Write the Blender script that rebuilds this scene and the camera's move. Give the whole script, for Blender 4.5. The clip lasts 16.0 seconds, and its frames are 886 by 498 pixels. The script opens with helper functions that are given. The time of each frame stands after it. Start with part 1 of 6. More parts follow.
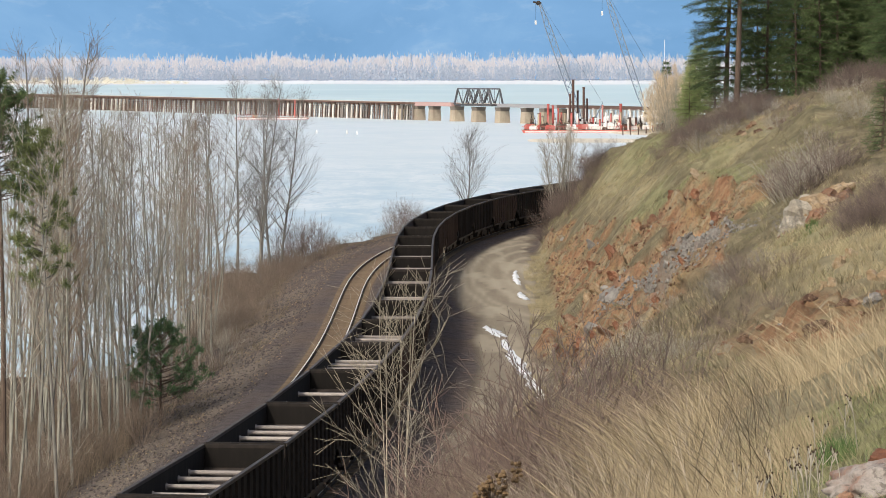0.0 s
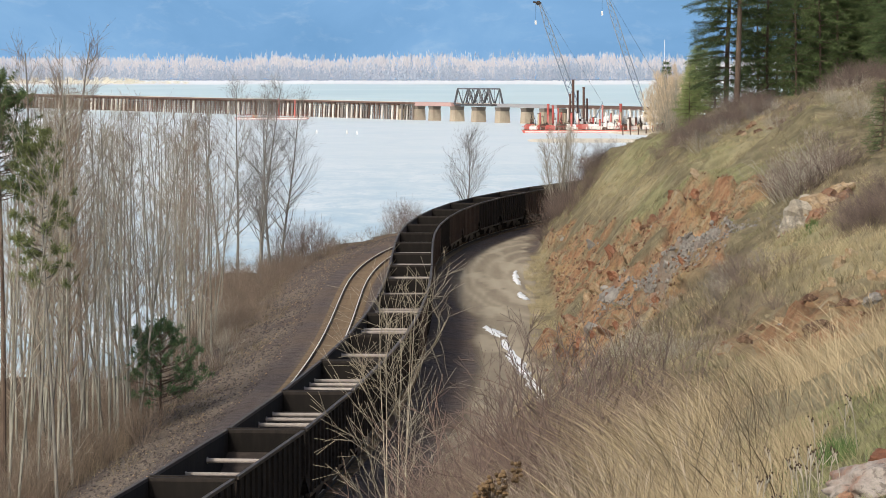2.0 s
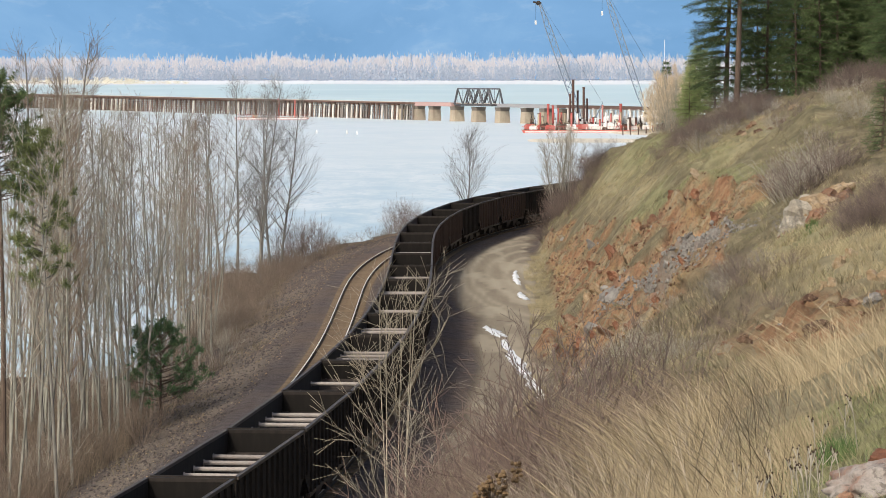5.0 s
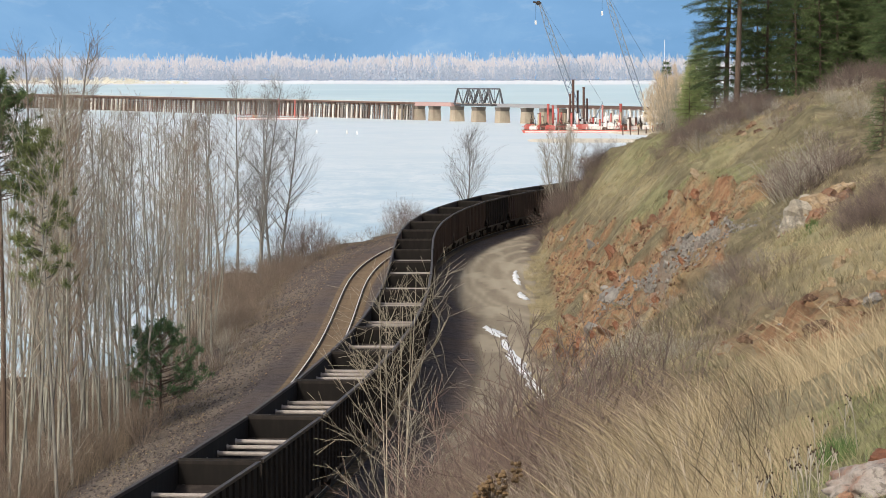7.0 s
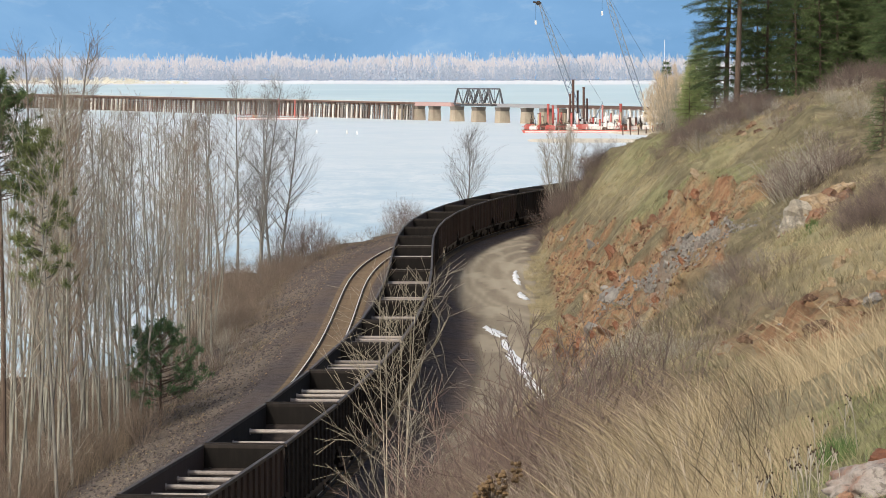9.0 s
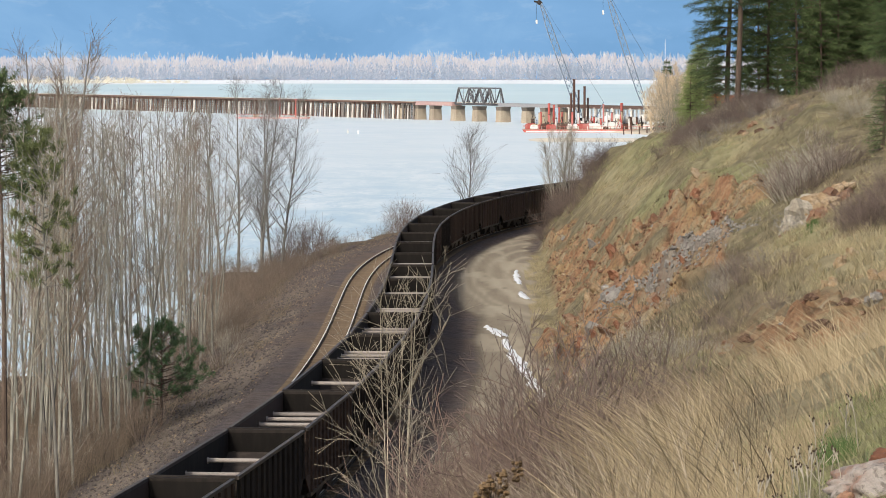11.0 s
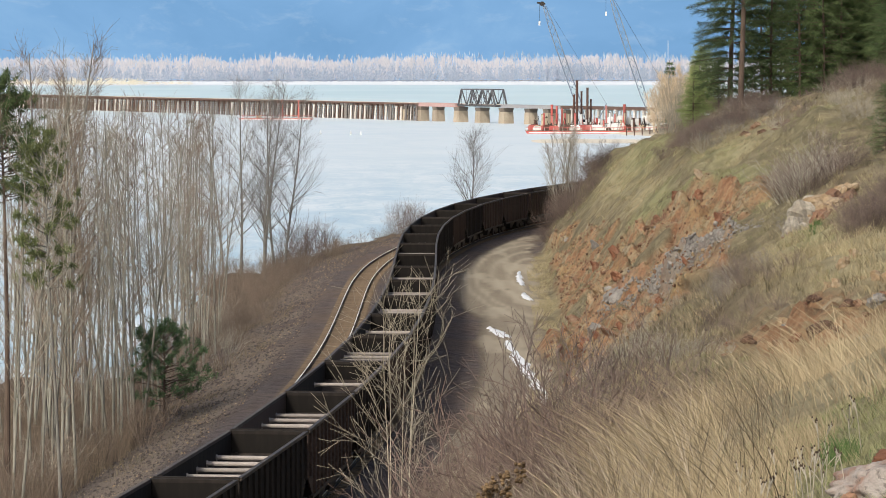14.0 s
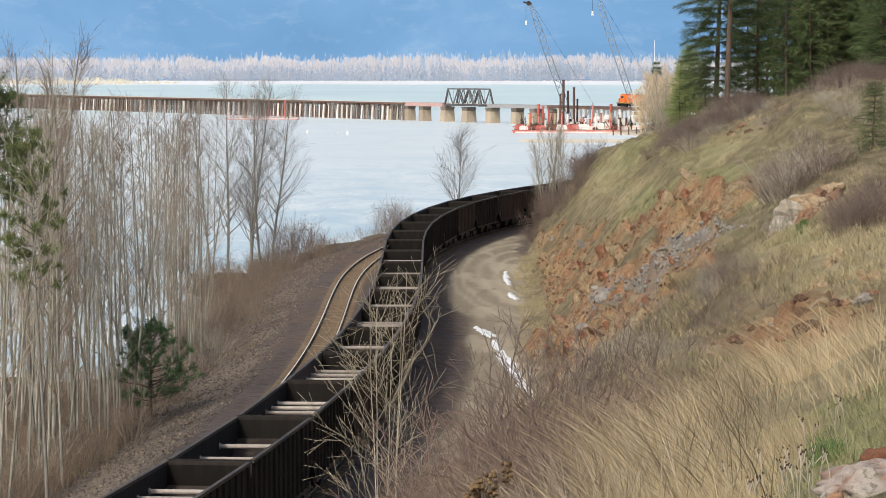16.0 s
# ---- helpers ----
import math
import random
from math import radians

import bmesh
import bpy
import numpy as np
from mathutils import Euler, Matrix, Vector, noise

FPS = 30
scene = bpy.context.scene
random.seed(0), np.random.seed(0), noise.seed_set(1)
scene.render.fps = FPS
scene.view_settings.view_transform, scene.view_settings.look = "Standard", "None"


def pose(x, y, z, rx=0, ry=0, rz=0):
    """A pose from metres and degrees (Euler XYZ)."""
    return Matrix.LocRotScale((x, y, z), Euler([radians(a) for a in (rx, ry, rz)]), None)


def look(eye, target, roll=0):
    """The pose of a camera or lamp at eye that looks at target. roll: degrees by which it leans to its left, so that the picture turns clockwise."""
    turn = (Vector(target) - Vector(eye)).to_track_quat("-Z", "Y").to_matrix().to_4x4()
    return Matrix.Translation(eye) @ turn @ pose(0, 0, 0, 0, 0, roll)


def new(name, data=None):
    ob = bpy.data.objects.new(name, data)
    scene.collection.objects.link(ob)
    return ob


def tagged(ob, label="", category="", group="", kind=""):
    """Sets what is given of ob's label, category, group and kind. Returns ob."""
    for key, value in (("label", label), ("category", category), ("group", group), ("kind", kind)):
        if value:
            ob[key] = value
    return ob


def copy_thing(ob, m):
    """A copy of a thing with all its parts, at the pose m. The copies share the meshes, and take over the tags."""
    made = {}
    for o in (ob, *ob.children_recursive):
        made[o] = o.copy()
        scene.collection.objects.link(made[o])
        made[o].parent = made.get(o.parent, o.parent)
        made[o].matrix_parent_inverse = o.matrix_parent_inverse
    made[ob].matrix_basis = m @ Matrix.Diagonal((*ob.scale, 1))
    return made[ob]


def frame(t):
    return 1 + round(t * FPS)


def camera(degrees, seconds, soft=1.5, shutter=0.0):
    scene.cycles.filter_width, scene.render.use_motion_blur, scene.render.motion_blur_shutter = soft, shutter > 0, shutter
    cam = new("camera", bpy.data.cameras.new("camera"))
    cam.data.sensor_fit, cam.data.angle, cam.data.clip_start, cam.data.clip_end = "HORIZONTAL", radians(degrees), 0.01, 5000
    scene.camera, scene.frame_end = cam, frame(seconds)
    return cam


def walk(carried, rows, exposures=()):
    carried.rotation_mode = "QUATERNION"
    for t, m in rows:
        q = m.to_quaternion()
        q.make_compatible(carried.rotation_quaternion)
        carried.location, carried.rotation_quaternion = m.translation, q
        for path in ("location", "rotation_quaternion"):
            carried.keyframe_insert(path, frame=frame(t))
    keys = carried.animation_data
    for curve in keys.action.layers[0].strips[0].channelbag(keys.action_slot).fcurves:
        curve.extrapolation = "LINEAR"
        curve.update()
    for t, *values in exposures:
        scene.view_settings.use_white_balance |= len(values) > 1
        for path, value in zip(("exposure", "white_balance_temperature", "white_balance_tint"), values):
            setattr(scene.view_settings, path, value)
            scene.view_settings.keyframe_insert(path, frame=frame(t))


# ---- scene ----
# ---------------------------------------------------------------- camera
cam = camera(14.57, 16.0, soft=0.9)
EYE = (0.0, 0.0, 22.0)


def view(pan, tilt):
    """Pan and tilt in degrees away from the resting view."""
    return pose(*EYE, 90 - 3.042 + tilt, 0, pan)


walk(cam, [(0.0, view(0, 0)), (4.0, view(0, 0)), (8.0, view(0, 0)), (9.2, view(0, 0)), (11.3, view(0.017, -0.012)),
           (11.5, view(0.019, -0.014)), (12.0, view(0.029, -0.026)), (12.5, view(0.029, 0.0)), (13.0, view(0.014, 0.004)),
           (13.5, view(0.045, 0.014)), (14.0, view(0.062, 0.011)), (14.5, view(0.058, 0.025)), (15.0, view(-0.117, 0.054)),
           (15.5, view(-0.143, 0.025)), (16.0, view(-0.160, 0.004))],
     exposures=[(0.0, -0.05, 6500, 7.5), (16.0, -0.05, 6500, 7.5)])

# ---------------------------------------------------------------- world and sun
SUN_EL, SUN_AZ = 42.0, 209.0        # azimuth clockwise from +Y
world = bpy.data.worlds.new("sky")
scene.world = world
world.use_nodes = True
wn = world.node_tree.nodes
sky = wn.new("ShaderNodeTexSky")
sky.sky_type, sky.sun_disc = "NISHITA", False
sky.sun_elevation, sky.sun_rotation = radians(SUN_EL), radians(SUN_AZ)
sky.air_density, sky.dust_density, sky.ozone_density = 1.0, 4.0, 0.6
wn["Background"].inputs["Strength"].default_value = 0.145
world.node_tree.links.new(sky.outputs["Color"], wn["Background"].inputs["Color"])
sun = new("sun", bpy.data.lights.new("sun", "SUN"))
sun.data.energy, sun.data.angle, sun.data.color = 2.55, radians(8.0), (1.0, 0.93, 0.82)
to_sun = Vector((math.sin(radians(SUN_AZ)) * math.cos(radians(SUN_EL)), math.cos(radians(SUN_AZ)) * math.cos(radians(SUN_EL)), math.sin(radians(SUN_EL))))
sun.matrix_world = look(to_sun * 50, (0, 0, 0))
# ---------------------------------------------------------------- mesh tools
rng = random.Random(7)


class Geo:
    """Gathers vertices and faces of one mesh."""

    def __init__(self):
        self.v, self.f = [], []

    def add(self, verts, faces):
        n = len(self.v)
        self.v.extend(tuple(p) for p in verts)
        self.f.extend(tuple(i + n for i in q) for q in faces)
        return self

    def hull8(self, p):
        """Eight corners: four below, four above, both counter-clockwise."""
        return self.add(p, [(3, 2, 1, 0), (4, 5, 6, 7), (0, 1, 5, 4), (1, 2, 6, 5), (2, 3, 7, 6), (3, 0, 4, 7)])

    def box(self, c, s, turn=None):
        x, y, z = (k / 2 for k in s)
        p = [Vector(q) for q in ((-x, -y, -z), (x, -y, -z), (x, y, -z), (-x, y, -z), (-x, -y, z), (x, -y, z), (x, y, z), (-x, y, z))]
        if turn is not None:
            p = [turn @ q for q in p]
        return self.hull8([q + Vector(c) for q in p])

    def prism(self, outline, a, b, place):
        """A closed 2D outline swept from a to b; place(u, v, w) gives the 3D point."""
        n = len(outline)
        verts = [place(u, v, a) for u, v in outline] + [place(u, v, b) for u, v in outline]
        faces = [(i, (i + 1) % n, n + (i + 1) % n, n + i) for i in range(n)] + [tuple(range(n - 1, -1, -1)), tuple(range(n, 2 * n))]
        return self.add(verts, faces)

    def tube(self, pts, radii, n=6, cap=True):
        """A round tapered tube along points."""
        pts = [Vector(p) for p in pts]
        verts, faces = [], []
        for i, p in enumerate(pts):
            d = (pts[min(i + 1, len(pts) - 1)] - pts[max(i - 1, 0)]).normalized()
            a = d.cross(Vector((0, 0, 1)) if abs(d.z) < 0.9 else Vector((1, 0, 0))).normalized()
            b = d.cross(a)
            for k in range(n):
                w = 2 * math.pi * k / n
                verts.append(p + (a * math.cos(w) + b * math.sin(w)) * radii[i])
        for i in range(len(pts) - 1):
            for k in range(n):
                faces.append((i * n + k, i * n + (k + 1) % n, (i + 1) * n + (k + 1) % n, (i + 1) * n + k))
        if cap:
            faces += [tuple(range(n - 1, -1, -1)), tuple((len(pts) - 1) * n + k for k in range(n))]
        return self.add(verts, faces)

    def beam(self, a, b, w, h=None):
        """A square bar from a to b."""
        a, b = Vector(a), Vector(b)
        d = (b - a).normalized()
        side = d.cross(Vector((0, 0, 1)) if abs(d.z) < 0.95 else Vector((0, 1, 0))).normalized()
        up = side.cross(d)
        s, u = side * w / 2, up * (h or w) / 2
        return self.hull8([a - s - u, a + s - u, b + s - u, b - s - u, a - s + u, a + s + u, b + s + u, b - s + u])

    def mesh(self, name, mat=None, smooth=False):
        me = bpy.data.meshes.new(name)
        me.from_pydata(self.v, [], self.f)
        if mat:
            me.materials.append(mat)
        if smooth:
            me.polygons.foreach_set("use_smooth", [True] * len(me.polygons))
        me.update()
        return me


def part(name, geo, mat, parent=None, label="", smooth=False):
    ob = new(name, geo.mesh(name, mat, smooth))
    if parent:
        ob.parent = parent
    return tagged(ob, label)


def empty(name, label, category, group="", kind=""):
    ob = new(name)
    ob.empty_display_size = 0.3
    return tagged(ob, label, category, group, kind)


def smooth01(a, b, x):
    t = np.clip((x - a) / (b - a), 0, 1)
    return t * t * (3 - 2 * t)


def value_noise(x, y, seed=0):
    """Smooth noise 0..1 on numpy arrays."""
    xi, yi = np.floor(x).astype(np.int64), np.floor(y).astype(np.int64)
    xf, yf = x - xi, y - yi

    def h(a, b):
        n = (a * 374761393 + b * 668265263 + seed * 974634777) & 0xFFFFFFFF
        n = ((n ^ (n >> 13)) * 1274126177) & 0xFFFFFFFF
        return ((n ^ (n >> 16)) & 0xFFFF) / 65535.0
    u, v = xf * xf * (3 - 2 * xf), yf * yf * (3 - 2 * yf)
    return (h(xi, yi) * (1 - u) + h(xi + 1, yi) * u) * (1 - v) + (h(xi, yi + 1) * (1 - u) + h(xi + 1, yi + 1) * u) * v


def fbm(x, y, octaves=4, seed=0):
    total, amp, norm = 0, 1.0, 0
    for k in range(octaves):
        total = total + amp * value_noise(x * 2 ** k + 17.3 * k, y * 2 ** k - 9.1 * k, seed + k)
        norm += amp
        amp *= 0.5
    return total / norm
# ---------------------------------------------------------------- materials
class Nodes:
    """Small builder for node materials."""

    def __init__(self, name):
        self.mat = bpy.data.materials.new(name)
        self.mat.use_nodes = True
        self.t = self.mat.node_tree
        self.bsdf = self.t.nodes["Principled BSDF"]
        self.geo = self.t.nodes.new("ShaderNodeNewGeometry")

    def link(self, a, b):
        self.t.links.new(a, b)

    def noise(self, scale, detail=4, rough=0.6, stretch=None, distort=0.0):
        n = self.t.nodes.new("ShaderNodeTexNoise")
        n.inputs["Scale"].default_value, n.inputs["Detail"].default_value = scale, detail
        n.inputs["Roughness"].default_value, n.inputs["Distortion"].default_value = rough, distort
        src = self.geo.outputs["Position"]
        if stretch:
            m = self.t.nodes.new("ShaderNodeMapping")
            m.inputs["Scale"].default_value = stretch
            self.link(src, m.inputs["Vector"])
            src = m.outputs["Vector"]
        self.link(src, n.inputs["Vector"])
        return n.outputs["Fac"]

    def slant(self, scale, detail, rough, stretch):
        """Noise drawn out along the fall of the hillside, which rises towards +x."""
        n = self.t.nodes.new("ShaderNodeTexNoise")
        m = self.t.nodes.new("ShaderNodeMapping")
        m.vector_type = "TEXTURE"
        m.inputs["Rotation"].default_value = (0.0, radians(38), 0.0)
        m.inputs["Scale"].default_value = tuple(1 / k for k in stretch)
        n.inputs["Scale"].default_value, n.inputs["Detail"].default_value, n.inputs["Roughness"].default_value = scale, detail, rough
        self.link(self.geo.outputs["Position"], m.inputs["Vector"])
        self.link(m.outputs["Vector"], n.inputs["Vector"])
        return n.outputs["Fac"]

    def local_noise(self, scale, detail=4, stretch=(1, 1, 1)):
        n = self.t.nodes.new("ShaderNodeTexNoise")
        c = self.t.nodes.new("ShaderNodeTexCoord")
        m = self.t.nodes.new("ShaderNodeMapping")
        m.inputs["Scale"].default_value = stretch
        n.inputs["Scale"].default_value, n.inputs["Detail"].default_value = scale, detail
        self.link(c.outputs["Object"], m.inputs["Vector"])
        self.link(m.outputs["Vector"], n.inputs["Vector"])
        return n.outputs["Fac"]

    def ramp(self, fac, *stops):
        r = self.t.nodes.new("ShaderNodeValToRGB")
        while len(r.color_ramp.elements) < len(stops):
            r.color_ramp.elements.new(0.5)
        for e, (p, c) in zip(r.color_ramp.elements, stops):
            e.position = p
            e.color = (*c, 1) if isinstance(c, tuple) else (c, c, c, 1)
        self.link(fac, r.inputs["Fac"])
        return r.outputs["Color"]

    def mix(self, fac, a, b, mode="MIX"):
        m = self.t.nodes.new("ShaderNodeMix")
        m.data_type, m.blend_type = "RGBA", mode
        for i, val in ((0, fac), (6, a), (7, b)):
            if isinstance(val, (int, float)):
                m.inputs[i].default_value = val
            elif isinstance(val, tuple):
                m.inputs[i].default_value = (*val, 1)
            else:
                self.link(val, m.inputs[i])
        return m.outputs[2]

    def math(self, op, a, b=0.0):
        m = self.t.nodes.new("ShaderNodeMath")
        m.operation = op
        for i, val in ((0, a), (1, b)):
            if isinstance(val, (int, float)):
                m.inputs[i].default_value = val
            else:
                self.link(val, m.inputs[i])
        return m.outputs[0]

    def attr(self, name):
        a = self.t.nodes.new("ShaderNodeAttribute")
        a.attribute_name = name
        return a.outputs["Fac"]

    def random(self):
        return self.t.nodes.new("ShaderNodeObjectInfo").outputs["Random"]

    def island(self):
        return self.geo.outputs["Random Per Island"]

    def bump(self, height, strength=0.4, distance=0.05):
        b = self.t.nodes.new("ShaderNodeBump")
        b.inputs["Strength"].default_value, b.inputs["Distance"].default_value = strength, distance
        self.link(height, b.inputs["Height"])
        self.link(b.outputs["Normal"], self.bsdf.inputs["Normal"])

    def done(self, color, rough=0.85, metal=0.0, spec=0.3):
        if isinstance(color, tuple):
            self.bsdf.inputs["Base Color"].default_value = (*color, 1)
        else:
            self.link(color, self.bsdf.inputs["Base Color"])
        if isinstance(rough, (int, float)):
            self.bsdf.inputs["Roughness"].default_value = rough
        else:
            self.link(rough, self.bsdf.inputs["Roughness"])
        self.bsdf.inputs["Metallic"].default_value = metal
        self.bsdf.inputs["Specular IOR Level"].default_value = spec
        return self.mat


def tint(c, k):
    return tuple(min(1.0, x * k) for x in c)


def painted(name, base, rough=0.6, metal=0.0, worn=(0.16, 0.12, 0.10), amount=0.5, scale=3.0, vary=0.25, spec=0.3):
    """Weathered paint or metal with rust, dust streaks and a shift from thing to thing."""
    n = Nodes(name)
    fine = n.local_noise(scale * 6, 5)
    streak = n.local_noise(scale, 4, (1, 1, 0.25))
    c = n.mix(n.random(), tint(base, 1 - vary), tint(base, 1 + vary))
    c = n.mix(n.ramp(streak, (0.45, 0.0), (0.75, amount)), c, worn)
    c = n.mix(n.ramp(fine, (0.35, 0.0), (0.8, 0.35)), c, tint(worn, 0.6))
    n.bump(fine, 0.15, 0.01)
    return n.done(c, rough, metal, spec)


def bark(name, dark, light, scale=6.0):
    n = Nodes(name)
    f = n.local_noise(scale, 5, (1, 1, 0.2))
    c = n.ramp(f, (0.3, dark), (0.7, light))
    c = n.mix(n.math("MULTIPLY", n.random(), 0.5), c, tint(dark, 0.8))
    n.bump(f, 0.5, 0.02)
    return n.done(c, 0.9)


def leafy(name, dark, light, rough=0.75):
    """Needles, blades and twigs; each piece has its own shade."""
    n = Nodes(name)
    c = n.mix(n.island(), dark, light)
    c = n.mix(n.ramp(n.noise(0.35, 3), (0.35, 0.0), (0.7, 0.55)), c, tint(dark, 0.75))
    return n.done(c, rough, spec=0.2)


def far_wood(name, dark, light):
    n = Nodes(name)
    c = n.mix(n.island(), dark, light)
    c = n.mix(n.ramp(n.noise(0.02, 4), (0.4, 0.0), (0.65, 0.5)), c, tint(dark, 0.9))
    return n.done(c, 0.95, spec=0.05)


def plain(name, base, rough=0.8, metal=0.0, vary=0.2, scale=4.0):
    n = Nodes(name)
    c = n.ramp(n.noise(scale, 4), (0.3, tint(base, 1 - vary)), (0.7, tint(base, 1 + vary)))
    return n.done(c, rough, metal)


def ground_material():
    n = Nodes("ground_cover")
    big, mid, fine = n.noise(0.09, 4), n.noise(0.6, 5), n.noise(5.0, 6)
    dry = n.ramp(mid, (0.28, (0.10, 0.08, 0.05)), (0.5, (0.20, 0.17, 0.105)), (0.72, (0.36, 0.31, 0.19)))
    dry = n.mix(n.ramp(fine, (0.35, 0.0), (0.7, 0.5)), dry, (0.13, 0.10, 0.07))
    green = n.ramp(mid, (0.3, (0.17, 0.18, 0.085)), (0.7, (0.35, 0.34, 0.18)))
    c = n.mix(n.attr("pale"), dry, n.ramp(mid, (0.3, (0.23, 0.195, 0.12)), (0.7, (0.46, 0.40, 0.25))))
    c = n.mix(n.attr("green"), c, green)
    litter = n.ramp(fine, (0.3, (0.085, 0.06, 0.045)), (0.7, (0.19, 0.145, 0.105)))
    c = n.mix(n.attr("brush"), c, litter)
    # colour runs follow the fall of the slope; beds cross them
    run = n.slant(0.42, 7, 0.72, (2.6, 1.3, 0.45))
    patchy = n.noise(0.22, 4, 0.6)
    rock = n.ramp(run, (0.30, (0.17, 0.09, 0.056)), (0.41, (0.31, 0.165, 0.095)), (0.50, (0.39, 0.245, 0.145)), (0.58, (0.36, 0.285, 0.18)), (0.72, (0.42, 0.38, 0.31)))
    rock = n.mix(n.ramp(patchy, (0.5, 0.0), (0.62, 0.6)), rock, n.ramp(run, (0.35, (0.26, 0.17, 0.095)), (0.65, (0.44, 0.29, 0.13))))
    rock = n.mix(n.ramp(n.noise(1.1, 5, 0.7), (0.52, 0.0), (0.66, 0.75)), rock, (0.24, 0.205, 0.125))
    rock = n.mix(n.ramp(fine, (0.5, 0.0), (0.68, 0.6)), rock, (0.12, 0.07, 0.045))
    rock = n.mix(n.attr("scree"), rock, n.ramp(fine, (0.3, (0.16, 0.145, 0.13)), (0.7, (0.36, 0.33, 0.30))))
    c = n.mix(n.attr("rock"), c, rock)
    road = n.ramp(n.noise(0.5, 6, 0.65, (1.0, 0.08, 1.0)), (0.3, (0.20, 0.168, 0.128)), (0.7, (0.31, 0.262, 0.195)))
    road = n.mix(n.attr("rut"), road, (0.40, 0.345, 0.26))
    c = n.mix(n.attr("road"), c, road)
    gravel = n.ramp(n.noise(9.0, 3), (0.3, (0.088, 0.07, 0.066)), (0.7, (0.205, 0.172, 0.162)))
    gravel = n.mix(n.ramp(n.noise(1.3, 5), (0.44, 0.0), (0.64, 0.8)), gravel, (0.075, 0.06, 0.055))
    gravel = n.mix(n.ramp(big, (0.4, 0.0), (0.65, 0.45)), gravel, (0.20, 0.14, 0.095))
    gravel = n.mix(n.attr("path"), gravel, n.ramp(fine, (0.3, (0.15, 0.12, 0.098)), (0.7, (0.28, 0.228, 0.178))))
    gravel = n.mix(n.attr("siding"), gravel, n.ramp(fine, (0.3, (0.22, 0.16, 0.10)), (0.7, (0.37, 0.275, 0.175))))
    c = n.mix(n.attr("gravel"), c, gravel)
    sand = n.ramp(n.noise(0.2, 4), (0.3, (0.72, 0.64, 0.51)), (0.7, (0.86, 0.79, 0.67)))
    c = n.mix(n.attr("sand"), c, sand)
    rough_h = n.math("MULTIPLY", n.noise(2.2, 9, 0.75), n.math("SUBTRACT", 1.0, n.math("MULTIPLY", n.attr("road"), 0.85)))
    rough_h = n.math("ADD", rough_h, n.math("MULTIPLY", n.math("MULTIPLY", run, n.attr("rock")), 2.2))
    n.bump(rough_h, 1.0, 0.25)
    return n.done(c, 0.95, spec=0.15)


def lake_material():
    n = Nodes("lake_ice_water")
    streak = n.noise(0.05, 7, 0.7, (0.8, 0.35, 1.0), 1.2)
    broad = n.noise(0.006, 3, 0.5, (1.0, 0.5, 1.0))
    sep = n.t.nodes.new("ShaderNodeSeparateXYZ")
    n.link(n.geo.outputs["Position"], sep.inputs["Vector"])
    # sky reflections are put into the base colour: three tones blended by distance
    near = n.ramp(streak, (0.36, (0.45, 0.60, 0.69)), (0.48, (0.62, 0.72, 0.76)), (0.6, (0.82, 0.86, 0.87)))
    # bluish ripple streaks are put into the colour too
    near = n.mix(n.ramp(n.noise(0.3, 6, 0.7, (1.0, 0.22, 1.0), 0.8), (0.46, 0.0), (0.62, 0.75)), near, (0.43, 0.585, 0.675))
    ice_sheen = n.ramp(streak, (0.3, (0.68, 0.755, 0.78)), (0.7, (0.79, 0.83, 0.835)))
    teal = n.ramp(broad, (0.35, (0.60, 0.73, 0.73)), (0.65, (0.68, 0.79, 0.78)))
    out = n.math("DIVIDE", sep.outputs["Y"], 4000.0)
    c = n.mix(n.ramp(out, (0.10, 0.0), (0.22, 1.0)), near, ice_sheen)
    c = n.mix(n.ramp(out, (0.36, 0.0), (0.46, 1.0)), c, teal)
    n.bump(n.noise(0.5, 5, 0.65, (0.7, 0.5, 1)), 0.25, 0.05)
    return n.done(c, 0.38, spec=0.35)


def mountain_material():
    """Distant blue slopes: a plain glowing backdrop, air haze put into its colour."""
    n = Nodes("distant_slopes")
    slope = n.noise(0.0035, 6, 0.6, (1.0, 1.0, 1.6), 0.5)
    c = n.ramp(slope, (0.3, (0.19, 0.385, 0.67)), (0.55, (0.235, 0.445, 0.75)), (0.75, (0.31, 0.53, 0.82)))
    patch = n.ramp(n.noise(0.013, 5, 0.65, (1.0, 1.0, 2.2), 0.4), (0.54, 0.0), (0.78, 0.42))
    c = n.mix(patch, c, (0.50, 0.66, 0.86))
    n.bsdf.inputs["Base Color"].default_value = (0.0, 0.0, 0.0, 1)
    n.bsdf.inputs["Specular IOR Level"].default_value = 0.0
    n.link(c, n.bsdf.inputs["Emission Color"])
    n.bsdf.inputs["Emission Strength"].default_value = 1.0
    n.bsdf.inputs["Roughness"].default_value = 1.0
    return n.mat


